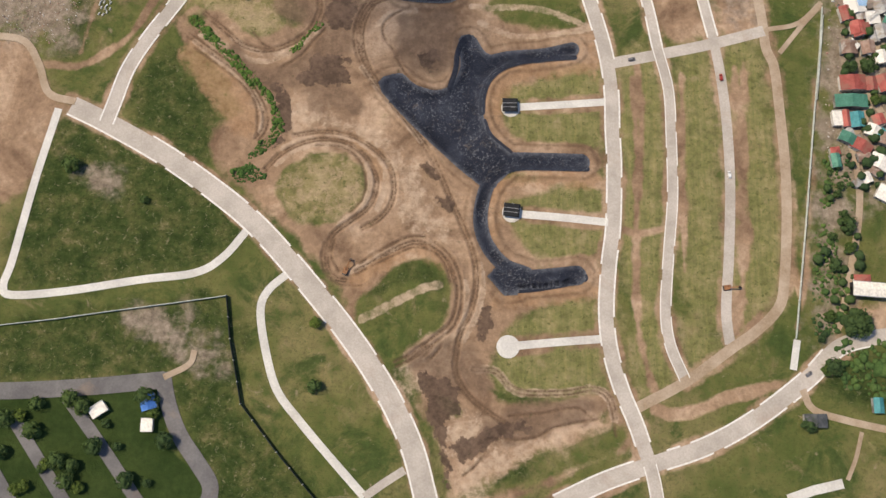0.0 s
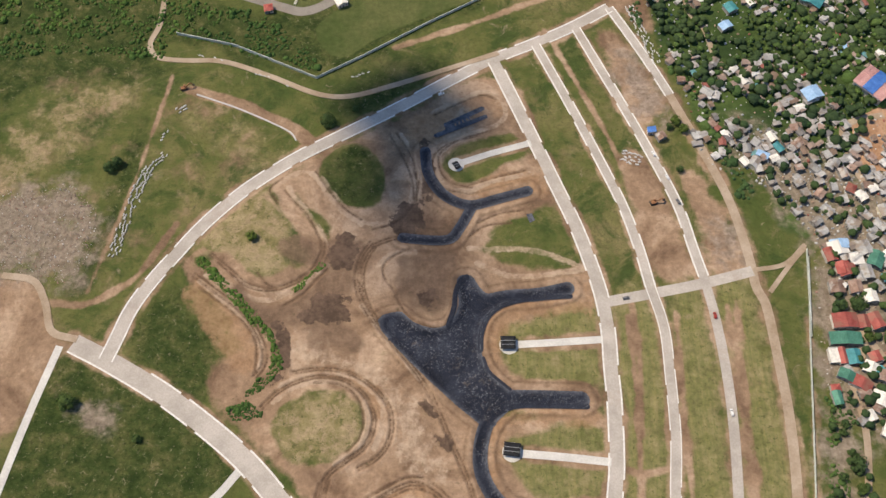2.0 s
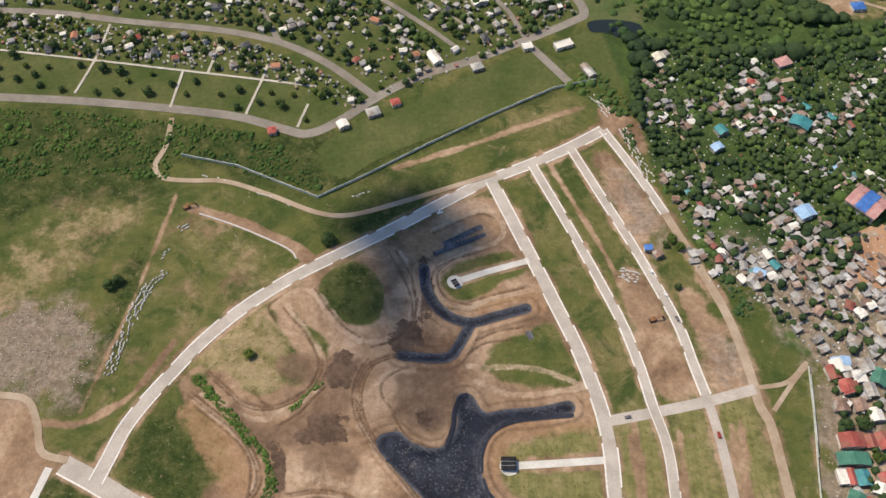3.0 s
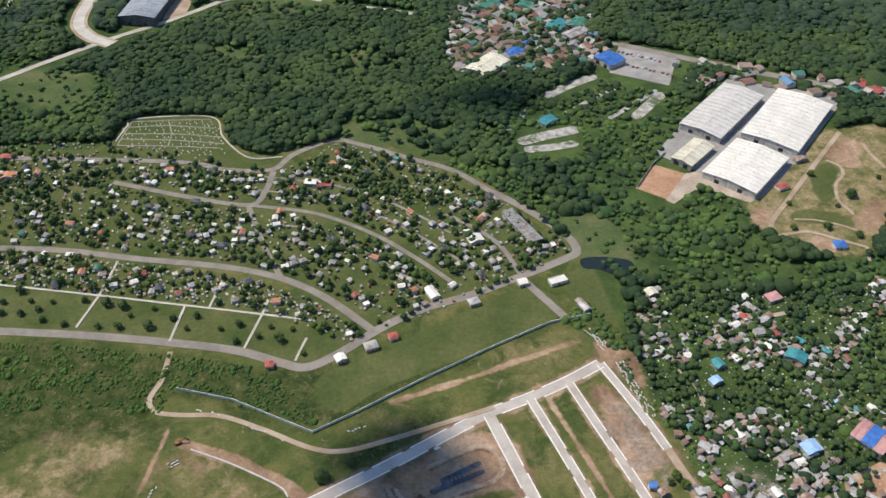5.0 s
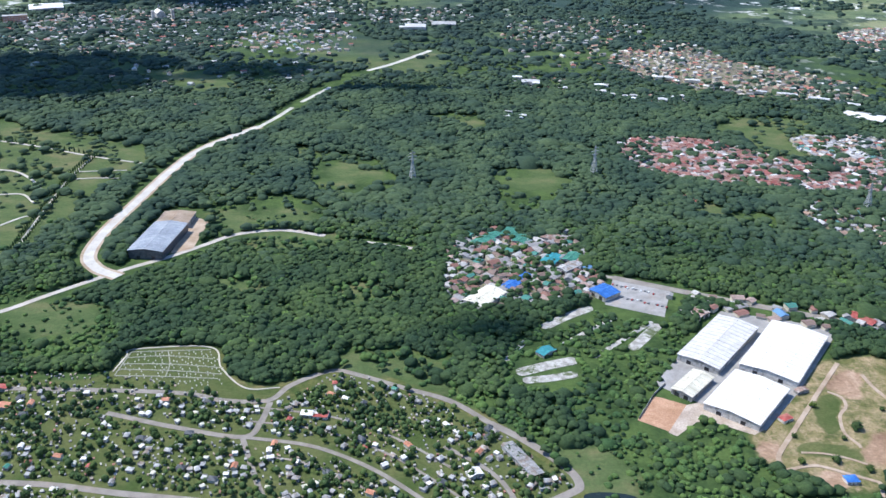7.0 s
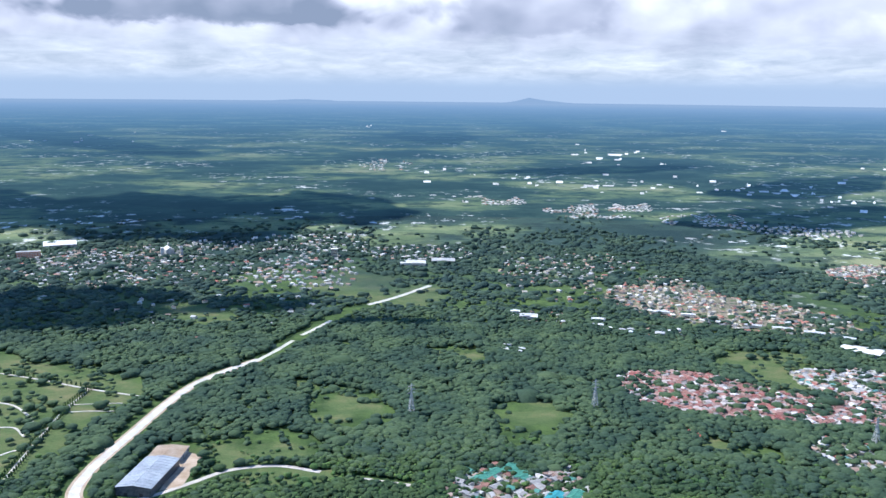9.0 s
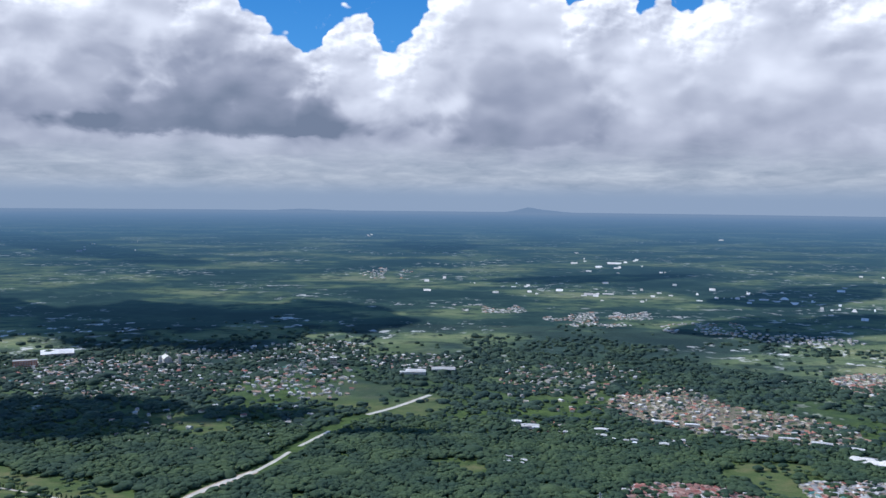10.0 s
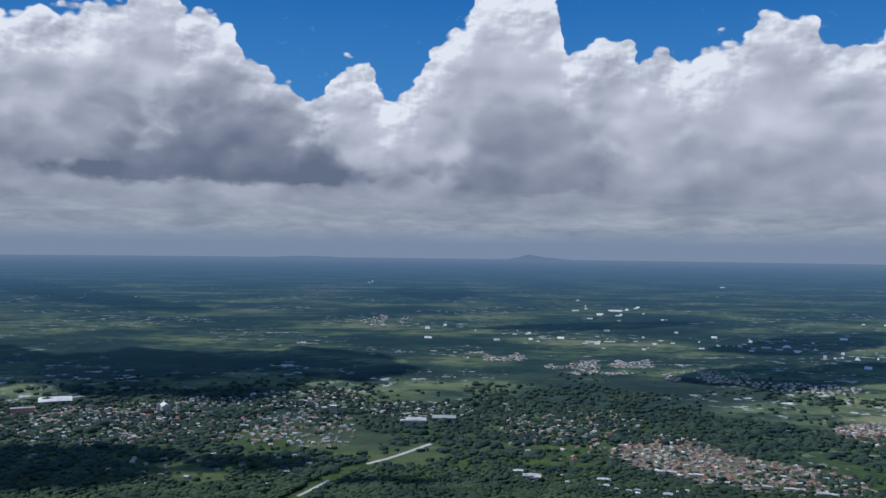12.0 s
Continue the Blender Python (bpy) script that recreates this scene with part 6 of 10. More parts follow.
for r0, r1, gap, size, tall, shapes, mat, tier in (
        (430, 1150, 6.6, 4.3, 9.0, near_shapes, CROWN, 1),
        (430, 1150, 5.6, 4.2, 7.6, mid_shapes, CROWN, 0),
        (430, 1150, 7.5, 3.6, 6.4, mid_shapes, SHRUB, 0),
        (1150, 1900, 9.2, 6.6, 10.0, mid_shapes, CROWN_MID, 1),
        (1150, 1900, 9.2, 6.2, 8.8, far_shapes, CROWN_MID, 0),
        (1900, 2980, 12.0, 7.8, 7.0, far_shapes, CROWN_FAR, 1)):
    xy = fan(r0, r1, gap)
    xy = xy[wooded(xy, 2.0, 0.30 if mat is SHRUB else 0.07)]
    x, y = xy[:, 0].copy(), xy[:, 1].copy()
    keep = np.where(SLUM.field(x, y) < 0, 0.62, 1.0)
    keep *= np.where(union(TOWNS[:2] + TOWNS[4:], x, y, 10) < 0, 0.16, 1.0) * np.where(union(TOWNS[2:4], x, y, 10) < 0, 0.42, 1.0)
    if mat is not SHRUB:
        keep *= np.where(union(BRUSH, x, y, 10) < 0, 0.13, 1.0)
    if tier:
        clump = np.array([noise.noise(Vector((a * 0.011, b_ * 0.011, 1.0))) for a, b_ in xy])
        keep *= np.clip(0.75 + 1.2 * clump, 0.25, 1)
    xy = xy[rng.uniform(0, 1, len(xy)) < keep]
    if r0 > 1800:
        # far country: woods in patches, hedges and scattered trees between
        n1 = np.array([noise.noise(Vector((a * 0.0016, b_ * 0.0026, 3.0))) + 0.5 * noise.noise(Vector((a * 0.006, b_ * 0.012, 8.0))) for a, b_ in xy])
        xy = xy[(n1 > (-0.22 if r0 < 2500 else 0.05)) | (rng.uniform(0, 1, len(xy)) < 0.10)]
    low_growth = np.where(union(BRUSH, xy[:, 0].copy(), xy[:, 1].copy(), 10) < 0, 0.5, 1.0)
    slum = SLUM.field(xy[:, 0].copy(), xy[:, 1].copy()) < 0
    s = size * rng.lognormal(0, 0.36, len(xy))
    if not tier:
        s = s * np.where(union(BRUSH, xy[:, 0].copy(), xy[:, 1].copy(), 10) < 0, 0.72, 1.0)
    h = tall * rng.uniform(*((0.7, 1.2) if r0 < 1000 else (0.85, 1.12)), len(xy)) * low_growth
    s, h = np.where(slum, s * 0.56, s), np.where(slum, h * 0.6, h)
    v, f = scatter(xy, s, np.maximum(h, s * 0.6), shapes, 3, 0.58 if r0 < 1000 else 0.48)
    tagged(new("woodland", tri_mesh("woodland", v, f, mat, True)), "dense green tropical woodland canopy" if tier else "green undergrowth between the trees", "trees", kind="stuff")


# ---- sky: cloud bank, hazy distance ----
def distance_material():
    """The last land before the horizon, with blue haze painted on as a glow."""
    m, n, l, b = material("haze_painted_land", 1.0, 0.0, 0.0)
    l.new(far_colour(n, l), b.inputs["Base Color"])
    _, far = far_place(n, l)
    # emission paints the haze, denser with true distance
    haze_glow = n.new("ShaderNodeEmission")
    l.new(ramp(n, l, calc(n, l, "DIVIDE", far, 40000.0), [(0.08, (0.026, 0.068, 0.108)), (0.35, (0.064, 0.135, 0.222)), (0.75, (0.125, 0.200, 0.312)), (0.98, (0.160, 0.228, 0.335))]), haze_glow.inputs["Color"])
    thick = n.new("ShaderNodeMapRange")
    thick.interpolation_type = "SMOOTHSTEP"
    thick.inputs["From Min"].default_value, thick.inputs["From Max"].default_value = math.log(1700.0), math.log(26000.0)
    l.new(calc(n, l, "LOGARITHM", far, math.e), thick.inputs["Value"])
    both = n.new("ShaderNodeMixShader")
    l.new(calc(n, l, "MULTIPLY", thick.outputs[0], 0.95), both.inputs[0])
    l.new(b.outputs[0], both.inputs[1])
    l.new(haze_glow.outputs[0], both.inputs[2])
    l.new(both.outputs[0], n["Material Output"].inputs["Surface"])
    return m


def ring(name, r0, z0, r1, z1, half, mat, label, steps=160, ridge=None):
    v, f = [], []
    for k in range(steps + 1):
        a = -half + 2 * half * k / steps
        for j, (r, z) in enumerate(((r0, z0), (r1, z1))):
            if ridge and j:
                z = z + ridge(a)
            v.append((r * math.sin(a), r * math.cos(a), z))
    for k in range(steps):
        f.append((2 * k, 2 * k + 2, 2 * k + 3, 2 * k + 1))
    return tagged(new(name, mesh_from(name, v, f, mat, True)), label, "backdrop", kind="structure")


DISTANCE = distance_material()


def hills(a):
    """Low far ridges, one of them a small cone."""
    d = math.degrees(a)
    return 2 + 4 * noise.noise(Vector((d * 0.25, 0, 0))) + 3 * noise.noise(Vector((d * 1.3, 5, 0))) + 22 * math.exp(-abs((d - 5.6) / 0.8) ** 1.3) + 14 * math.exp(-((d - 6.4) / 1.8) ** 2) + 12 * math.exp(-((d + 9) / 2.0) ** 2)


s_rim = RIM / FLAT
ring("backdrop_hills", 4765, 300, 4790, 500.0 * (s_rim - 1) ** 2 - 2, 1.3, DISTANCE, "hills along the horizon in painted blue haze", 400, hills)


def far_land():
    """A skin over the outermost land."""
    v, f = [], []
    rs = (3180, 3230, 3330, 3440, 3550, 3670, 3790, 3900, 4000, 4100, 4200, 4300, 4400, 4500, 4600, 4680, 4764)
    n = 160
    for k in range(n + 1):
        a = -1.3 + 2.6 * k / n
        for r in rs:
            v.append((r * math.sin(a), r * math.cos(a), 500.0 * (r / FLAT - 1) ** 2 + (-4.0 if r < 3200 else 2.5)))
    m = len(rs)
    for k in range(n):
        for j in range(m - 1):
            f.append((k * m + j, (k + 1) * m + j, (k + 1) * m + j + 1, k * m + j + 1))
    tagged(new("backdrop_land", mesh_from("backdrop_land", v, f, DISTANCE, True)), "far country with painted blue haze", "backdrop", kind="structure")


far_land()


def ball(level):
    bm = bmesh.new()
    bmesh.ops.create_icosphere(bm, subdivisions=level, radius=1.0)
    bm.verts.ensure_lookup_table()
    out = np.array([q.co[:] for q in bm.verts]), np.array([[q.index for q in p.verts] for p in bm.faces])
    bm.free()
    return out


BALL = ball(1)


def cloud(puffs, voxel, bumps, base, label, group, buds=0, long=1.0):
    """Many balls merged into one billowing skin, with a flat base."""
    name = "cumulus_cloud"
    if buds:
        q = np.random.default_rng(len(puffs))
        more = []
        for p, r in puffs:
            for _ in range(buds):
                d = q.normal(0, 1, 3)
                d[2] = abs(d[2]) * 0.9 - 0.15
                d[1] -= 0.5
                d /= np.linalg.norm(d)
                more.append((tuple(np.array(p) + d * r * 0.9), r * q.uniform(0.22, 0.46)))
        puffs = puffs + more
    v = np.vstack([BALL[0] * np.array((r * long, r, r)) + p for p, r in puffs])
    f = np.vstack([BALL[1] + k * len(BALL[0]) for k in range(len(puffs))])
    v[:, 2] = np.where(v[:, 2] < base, base - (base - v[:, 2]) * 0.4, v[:, 2])
    me = tri_mesh(name, v, f, CLOUD)
    ob = new(name, me)
    rm = ob.modifiers.new("merge", "REMESH")
    rm.mode, rm.voxel_size, rm.use_smooth_shade = "VOXEL", voxel, True
    for size, amount in bumps:
        t = bpy.data.textures.new("billow", "CLOUDS")
        t.noise_scale, t.noise_depth = size, 4
        dm = ob.modifiers.new("billow", "DISPLACE")
        dm.texture, dm.strength, dm.mid_level, dm.texture_coords = t, amount, 0.5, "GLOBAL"
    return tagged(ob, label, "cloud", group, "structure")


def overhead(at, wide, deep, seed, high=2400.0):
    """A broken cloud above the camera's view, over the land that it shades."""
    q = np.random.default_rng(seed)
    lift = SUN_FROM * (high / SUN_FROM.z)
    long = min(max(wide / deep, 1.0), 8.0)
    ps = []
    for _ in range(24):
        a, b = q.uniform(0, 6.283), q.uniform(0, 1) ** 0.5
        size = min(wide, deep) * q.uniform(0.16, 0.30)
        ps.append(((at[0] + lift.x + math.cos(a) * b * (wide / 2 - size * long * 0.6), at[1] + lift.y + math.sin(a) * b * (deep / 2 - size * 0.6), high + q.uniform(0, size)), size))
    cloud(ps, max(10.0, min(wide, deep) / 22), [(min(wide, deep) * 0.42, min(wide, deep) * 0.34), (min(wide, deep) * 0.13, min(wide, deep) * 0.12)], high - 30, "broken white fair-weather cloud high above the land", "clouds overhead", 0, long)


overhead((-900, 1980), 520, 400, 1)
overhead((-465, 2010), 330, 170, 17)
overhead((-1480, 3040), 900, 430, 2)
overhead((-950, 3060), 900, 560, 3)
overhead((-480, 3270), 760, 420, 14)
overhead((1300, 3080), 820, 300, 4)
overhead((1500, 3420), 700, 200, 12)
overhead((-1500, 3880), 1000, 160, 6)
overhead((120, 4220), 420, 160, 5)
overhead((750, 3780), 900, 110, 15)
overhead((53, 840), 130, 60, 7, 4500.0)
overhead((-22.0, 352.0), 95, 105, 8, 2600.0)
overhead((-36.0, 300.0), 66, 80, 18, 4600.0)
overhead((-16.0, 238.0), 52, 46, 16, 5400.0)
overhead((-109, 1859), 300, 60, 10, 1500.0)


# ---- building stock ----
WHITE_WALL = simple("white_painted_wall", (0.46, 0.435, 0.39), (0.62, 0.59, 0.54), 0.25, 0.85, vary=0.35, dirt=(0.30, 0.28, 0.25))
GREY_WALL = simple("bare_block_wall", (0.26, 0.25, 0.235), (0.38, 0.365, 0.34), 0.3, 0.9, vary=0.3, dirt=(0.16, 0.14, 0.12))
CREAM_WALL = simple("cream_wall", (0.50, 0.45, 0.34), (0.63, 0.57, 0.45), 0.25, vary=0.3)
DARK_OPENING = simple("dark_opening", (0.02, 0.02, 0.022), (0.045, 0.045, 0.05), 0.5, 0.4)
WHITE_ROOF = simple("white_metal_roof", (0.68, 0.645, 0.58), (0.78, 0.74, 0.67), 0.08, 0.55, vary=0.08, dirt=(0.63, 0.60, 0.55))
GREY_ROOF = simple("grey_roof_sheets", (0.28, 0.275, 0.265), (0.43, 0.42, 0.40), 0.15, 0.55, vary=0.4, dirt=(0.24, 0.19, 0.15))
RUST_ROOF = simple("rusted_roof_sheets", (0.22, 0.13, 0.095), (0.36, 0.25, 0.20), 0.2, 0.8, vary=0.4, dirt=(0.42, 0.38, 0.34))
RED_ROOF = simple("red_roof", (0.30, 0.062, 0.050), (0.42, 0.11, 0.090), 0.2, 0.6, vary=0.35, dirt=(0.30, 0.12, 0.09))
TILE_ROOF = simple("terracotta_roof", (0.40, 0.17, 0.10), (0.52, 0.25, 0.16), 0.2, 0.8, vary=0.3)
GREEN_ROOF = simple("green_roof", (0.045, 0.17, 0.12), (0.08, 0.25, 0.18), 0.2, 0.6, vary=0.3)
TEAL_ROOF = simple("teal_roof", (0.03, 0.20, 0.22), (0.06, 0.28, 0.30), 0.2, 0.6, vary=0.2)
BLUE_ROOF = simple("blue_roof", (0.03, 0.12, 0.38), (0.06, 0.19, 0.50), 0.2, 0.55, vary=0.2)
SKY_BLUE = simple("light_blue_tarpaulin", (0.25, 0.42, 0.62), (0.36, 0.54, 0.74), 0.2, 0.6)
PINK_ROOF = simple("faded_pink_roof", (0.45, 0.23, 0.22), (0.56, 0.32, 0.30), 0.2, 0.7, vary=0.2)
CREAM_ROOF = simple("cream_roof", (0.55, 0.51, 0.40), (0.68, 0.64, 0.52), 0.1, 0.6, vary=0.15)
DARK_ROOF = simple("dark_roof", (0.06, 0.065, 0.07), (0.11, 0.115, 0.12), 0.2, 0.6, vary=0.3)
METAL = simple("grey_galvanised_steel", (0.30, 0.31, 0.32), (0.42, 0.43, 0.44), 1.0, 0.5, 0.6)
BARK = simple("bark", (0.09, 0.065, 0.045), (0.16, 0.12, 0.085), 2.0, 0.95)
LEAF = crown_material("garden_tree_leaves", (0.041, 0.077, 0.034), (0.086, 0.134, 0.048), 0.8)
LEAF_LIGHT = crown_material("light_tree_leaves", (0.057, 0.098, 0.025), (0.127, 0.172, 0.052), 0.8)
YELLOW = simple("excavator_paint", (0.22, 0.10, 0.05), (0.32, 0.15, 0.07), 0.8, 0.6)
STEEL_DARK = simple("dark_steel", (0.05, 0.045, 0.04), (0.10, 0.09, 0.08), 1.0, 0.6, 0.4)
GLASS_DARK = simple("dark_car_glass", (0.02, 0.024, 0.03), (0.035, 0.04, 0.05), 1.0, 0.15, spec=0.5)
PIPE = simple("white_concrete_pipe", (0.46, 0.45, 0.43), (0.60, 0.59, 0.57), 0.6)
WALL_CAP = simple("pale_green_perimeter_wall", (0.46, 0.50, 0.45), (0.58, 0.61, 0.56), 0.3)
DARK_FENCE = simple("dark_green_fence", (0.02, 0.028, 0.022), (0.045, 0.055, 0.042), 0.4)


def box_mesh(name, mat, x0, x1, y0, y1, z0, z1):
    v = [(x, y, z) for z in (z0, z1) for y in (y0, y1) for x in (x0, x1)]
    f = [(0, 2, 3, 1), (4, 5, 7, 6), (0, 1, 5, 4), (1, 3, 7, 5), (3, 2, 6, 7), (2, 0, 4, 6)]
    return mesh_from(name, v, f, mat)


def gable_mesh(name, mat, w, d, eave, rise, over=0.35, thick=0.18, ribs=0, offset=0.5):
    """Two sloping roof sheets with thickness, ridge along y; ribs stand proud across the slope."""
    a, b = w / 2 + over, d / 2 + over
    rx = -a + 2 * a * offset
    v, f = [], []

    def slab(x0, z0, x1, z1, y0, y1, t):
        k = len(v)
        v.extend([(x0, y0, z0), (x1, y0, z1), (x1, y1, z1), (x0, y1, z0), (x0, y0, z0 + t), (x1, y0, z1 + t), (x1, y1, z1 + t), (x0, y1, z0 + t)])
        f.extend([(k, k + 3, k + 2, k + 1), (k + 4, k + 5, k + 6, k + 7), (k, k + 1, k + 5, k + 4), (k + 1, k + 2, k + 6, k + 5), (k + 2, k + 3, k + 7, k + 6), (k + 3, k, k + 4, k + 7)])

    slab(-a, eave, rx, eave + rise, -b, b, thick)
    if offset < 0.99:
        slab(a, eave, rx, eave + rise, -b, b, thick)
    for k in range(ribs):
        y = -b + 2 * b * (k + 0.5) / ribs
        slab(-a, eave + thick, rx, eave + rise + thick, y - 0.12, y + 0.12, 0.12)
        slab(a, eave + thick, rx, eave + rise + thick, y - 0.12, y + 0.12, 0.12)
    return mesh_from(name, v, f, mat)


def walls_mesh(name, mat, w, d, h, rise, offset=0.5):
    """Four walls closed up to the gables."""
    a, b = w / 2, d / 2
    rx = -a + 2 * a * offset
    v = [(-a, -b, -1.5), (a, -b, -1.5), (a, b, -1.5), (-a, b, -1.5), (-a, -b, h), (a, -b, h), (a, b, h), (-a, b, h), (rx, -b, h + rise), (rx, b, h + rise)]
    f = [(0, 1, 5, 8, 4), (1, 2, 6, 5), (2, 3, 7, 9, 6), (3, 0, 4, 7), (3, 2, 1, 0)]
    return mesh_from(name, v, f, mat)


def hip_mesh(name, mat, w, d, eave, rise, over=0.4):
    a, b = w / 2 + over, d / 2 + over
    c = max(b - a, 0.02)
    v = [(-a, -b, eave), (a, -b, eave), (a, b, eave), (-a, b, eave), (0, -c, eave + rise), (0, c, eave + rise), (-a, -b, eave - 0.15), (a, -b, eave - 0.15), (a, b, eave - 0.15), (-a, b, eave - 0.15)]
    f = [(0, 1, 4), (1, 2, 5, 4), (2, 3, 5), (3, 0, 4, 5), (9, 8, 7, 6), (6, 7, 1, 0), (7, 8, 2, 1), (8, 9, 3, 2), (9, 6, 0, 3)]
    return mesh_from(name, v, f, mat)


def house(name, w, d, h, style, wall, roof, rise=1.2, openings=True):
    """A small building: walls, roof, door and windows as parts of an Empty at its base."""
    root = new(name)
    if style == "flat":
        part("wall", box_mesh("wall", wall, -w / 2, w / 2, -d / 2, d / 2, -1.5, h), root)
        part("roof", box_mesh("roof", roof, -w / 2 - 0.3, w / 2 + 0.3, -d / 2 - 0.3, d / 2 + 0.3, h + 0.003, h + 0.25), root)
        part("parapet", box_mesh("parapet", wall, -w / 2 - 0.3, w / 2 + 0.3, d / 2, d / 2 + 0.3, h + 0.26, h + 0.8), root)
    elif style == "hip":
        part("wall", box_mesh("wall", wall, -w / 2, w / 2, -d / 2, d / 2, -1.5, h - 0.2), root)
        part("roof", hip_mesh("roof", roof, w, d, h, rise), root)
    else:
        off = 0.5 if style == "gable" else 1.0
        part("wall", walls_mesh("wall", wall, w, d, h, rise, off), root)
        part("roof", gable_mesh("roof", roof, w, d, h + 0.02, rise, offset=off), root)
    if openings:
        part("door", box_mesh("door", DARK_OPENING, -0.5, 0.5, -d / 2 - 0.06, -d / 2 + 0.02, 0, 2.0), root)
        for s in (-1, 1):
            part("window", box_mesh("window", DARK_OPENING, s * w * 0.32 - 0.5, s * w * 0.32 + 0.5, -d / 2 - 0.05, -d / 2 + 0.02, 1.0, 2.0), root)
    return root


def put(ob, x, y, turn, scale=1.0):
    ob.location, ob.rotation_euler = (x, y, height(x, y)), (0, 0, turn)
    return ob


def spread(models, places, labels, category, group, turn=0.0, wobble=0.15, seed=5, odds=None, turns=None):
    """Stand copies of some models at many places; each model itself takes the first place it can."""
    g = np.random.default_rng(seed)
    fresh = [True] * len(models)
    z = land(places[:, 0].copy(), places[:, 1].copy())
    for k, (x, y) in enumerate(places):
        i = int(g.choice(len(models), p=np.array(odds) / sum(odds))) if odds else int(g.integers(0, len(models)))
        a = (turn if turns is None else turns[k]) + g.normal(0, wobble) + (math.pi / 2) * g.integers(0, 4)
        m = Matrix.Translation((x, y, z[k])) @ Matrix.Rotation(a, 4, "Z")
        if fresh[i]:
            fresh[i] = False
            models[i].matrix_basis = m
            tagged(models[i], labels[i], category, group)
        else:
            copy_thing(models[i], m)
    for i, f in enumerate(fresh):
        if f:
            for o in (*models[i].children_recursive, models[i]):
                bpy.data.objects.remove(o)


def poisson(shape, gap, seed, avoid=(), count=400, clear=3.0):
    """Random places in a patch that keep their distance."""
    g = np.random.default_rng(seed)
    x0, y0, x1, y1 = shape.box()
    n = int(6 * (x1 - x0) * (y1 - y0) / gap**2)
    p = np.column_stack([g.uniform(x0, x1, n), g.uniform(y0, y1, n)])
    ok = shape.field(p[:, 0].copy(), p[:, 1].copy()) < 0
    if avoid:
        ok &= union(avoid, p[:, 0].copy(), p[:, 1].copy(), 30) > clear
    p = p[ok]
    out, grid = [], {}
    for q in p:
        c = (int(q[0] // gap), int(q[1] // gap))
        if all(abs(q[0] - o[0]) + abs(q[1] - o[1]) > gap * 1.1 for i in (-1, 0, 1) for j in (-1, 0, 1) for o in grid.get((c[0] + i, c[1] + j), ())):
            grid.setdefault(c, []).append(q)
            out.append(q)
            if len(out) >= count:
                break
    return np.array(out).reshape(-1, 2)


def tree_model(name, crown_r, tall, seed, leaf, clumps=16):
    """A trunk with limbs and a crown of many leaf clumps."""
    g = np.random.default_rng(seed)
    root = new(name)
    v, f = [], []

    def limb(a, b, ra, rb):
        k = len(v)
        for p, r in ((a, ra), (b, rb)):
            for j in range(5):
                t = 2 * math.pi * j / 5
                v.append((p[0] + r * math.cos(t), p[1] + r * math.sin(t), p[2]))
        for j in range(5):
            f.append((k + j, k + (j + 1) % 5, k + 5 + (j + 1) % 5, k + 5 + j))

    limb((0, 0, -0.5), (0.1, 0, tall * 0.45), 0.05 * tall * 0.6, 0.03 * tall * 0.6)
    for j in range(4):
        t = j * 1.57 + g.uniform(0, 0.8)
        limb((0.1, 0, tall * 0.42), (crown_r * 0.55 * math.cos(t), crown_r * 0.55 * math.sin(t), tall * 0.68), 0.02 * tall, 0.008 * tall)
    part("trunk", mesh_from("trunk", v, f, BARK), root)
    V, F, base = [], [], 0
    for j in range(clumps):
        sv, sf = near_shapes[j % len(near_shapes)]
        t, u = g.uniform(0, 6.283), g.uniform(0, 1) ** 0.5
        s = crown_r * g.uniform(0.28, 0.46)
        c = np.array([math.cos(t) * u * crown_r * 0.72, math.sin(t) * u * crown_r * 0.72, tall - s - (u**2) * tall * 0.3 - g.uniform(0, 0.25) * tall])
        V.append(sv * s * np.array([1, 1, 0.9]) + c)
        F.append(sf + base)
        base += len(sv)
    leafs = clumps * 14
    d = g.normal(0, 1, (leafs, 3))
    d /= np.linalg.norm(d, axis=1)[:, None]
    c = d * crown_r * g.uniform(0.75, 1.08, (leafs, 1)) * [1, 1, 0.6] + [0, 0, tall - crown_r * 0.62]
    tri = c[:, None] + g.normal(0, crown_r * 0.09, (leafs, 3, 3))
    V.append(tri.reshape(-1, 3))
    F.append(np.arange(leafs * 3).reshape(-1, 3) + base)
    part("crown", tri_mesh("crown", np.vstack(V), np.vstack(F), leaf, False), root)
    return root


# ---- the memorial park ----
PARK = Blob([(-481, 719), (-325, 720), (-165, 703), (-103, 749), (-45, 731), (38.2, 675.1), (92.2, 611.5), (104.8, 584.2), (68.3, 558.0), (-55.7, 493.1), (-134.2, 554.8), (-429, 593)])
PARK_LOW = Blob([(-413, 580), (-282.9, 570.9), (-141.5, 539.2), (-62.5, 493.0), (-78.0, 478.0), (-142.0, 510.0), (-210.0, 521.0), (-299.1, 534.0), (-410, 552)])
OPEN_LAWN = Blob([(-400, 538), (-354, 533), (-280, 522), (-207, 511), (-136, 500), (-104, 492), (-100, 462), (-136, 470), (-210, 483), (-290, 492), (-400, 498)])
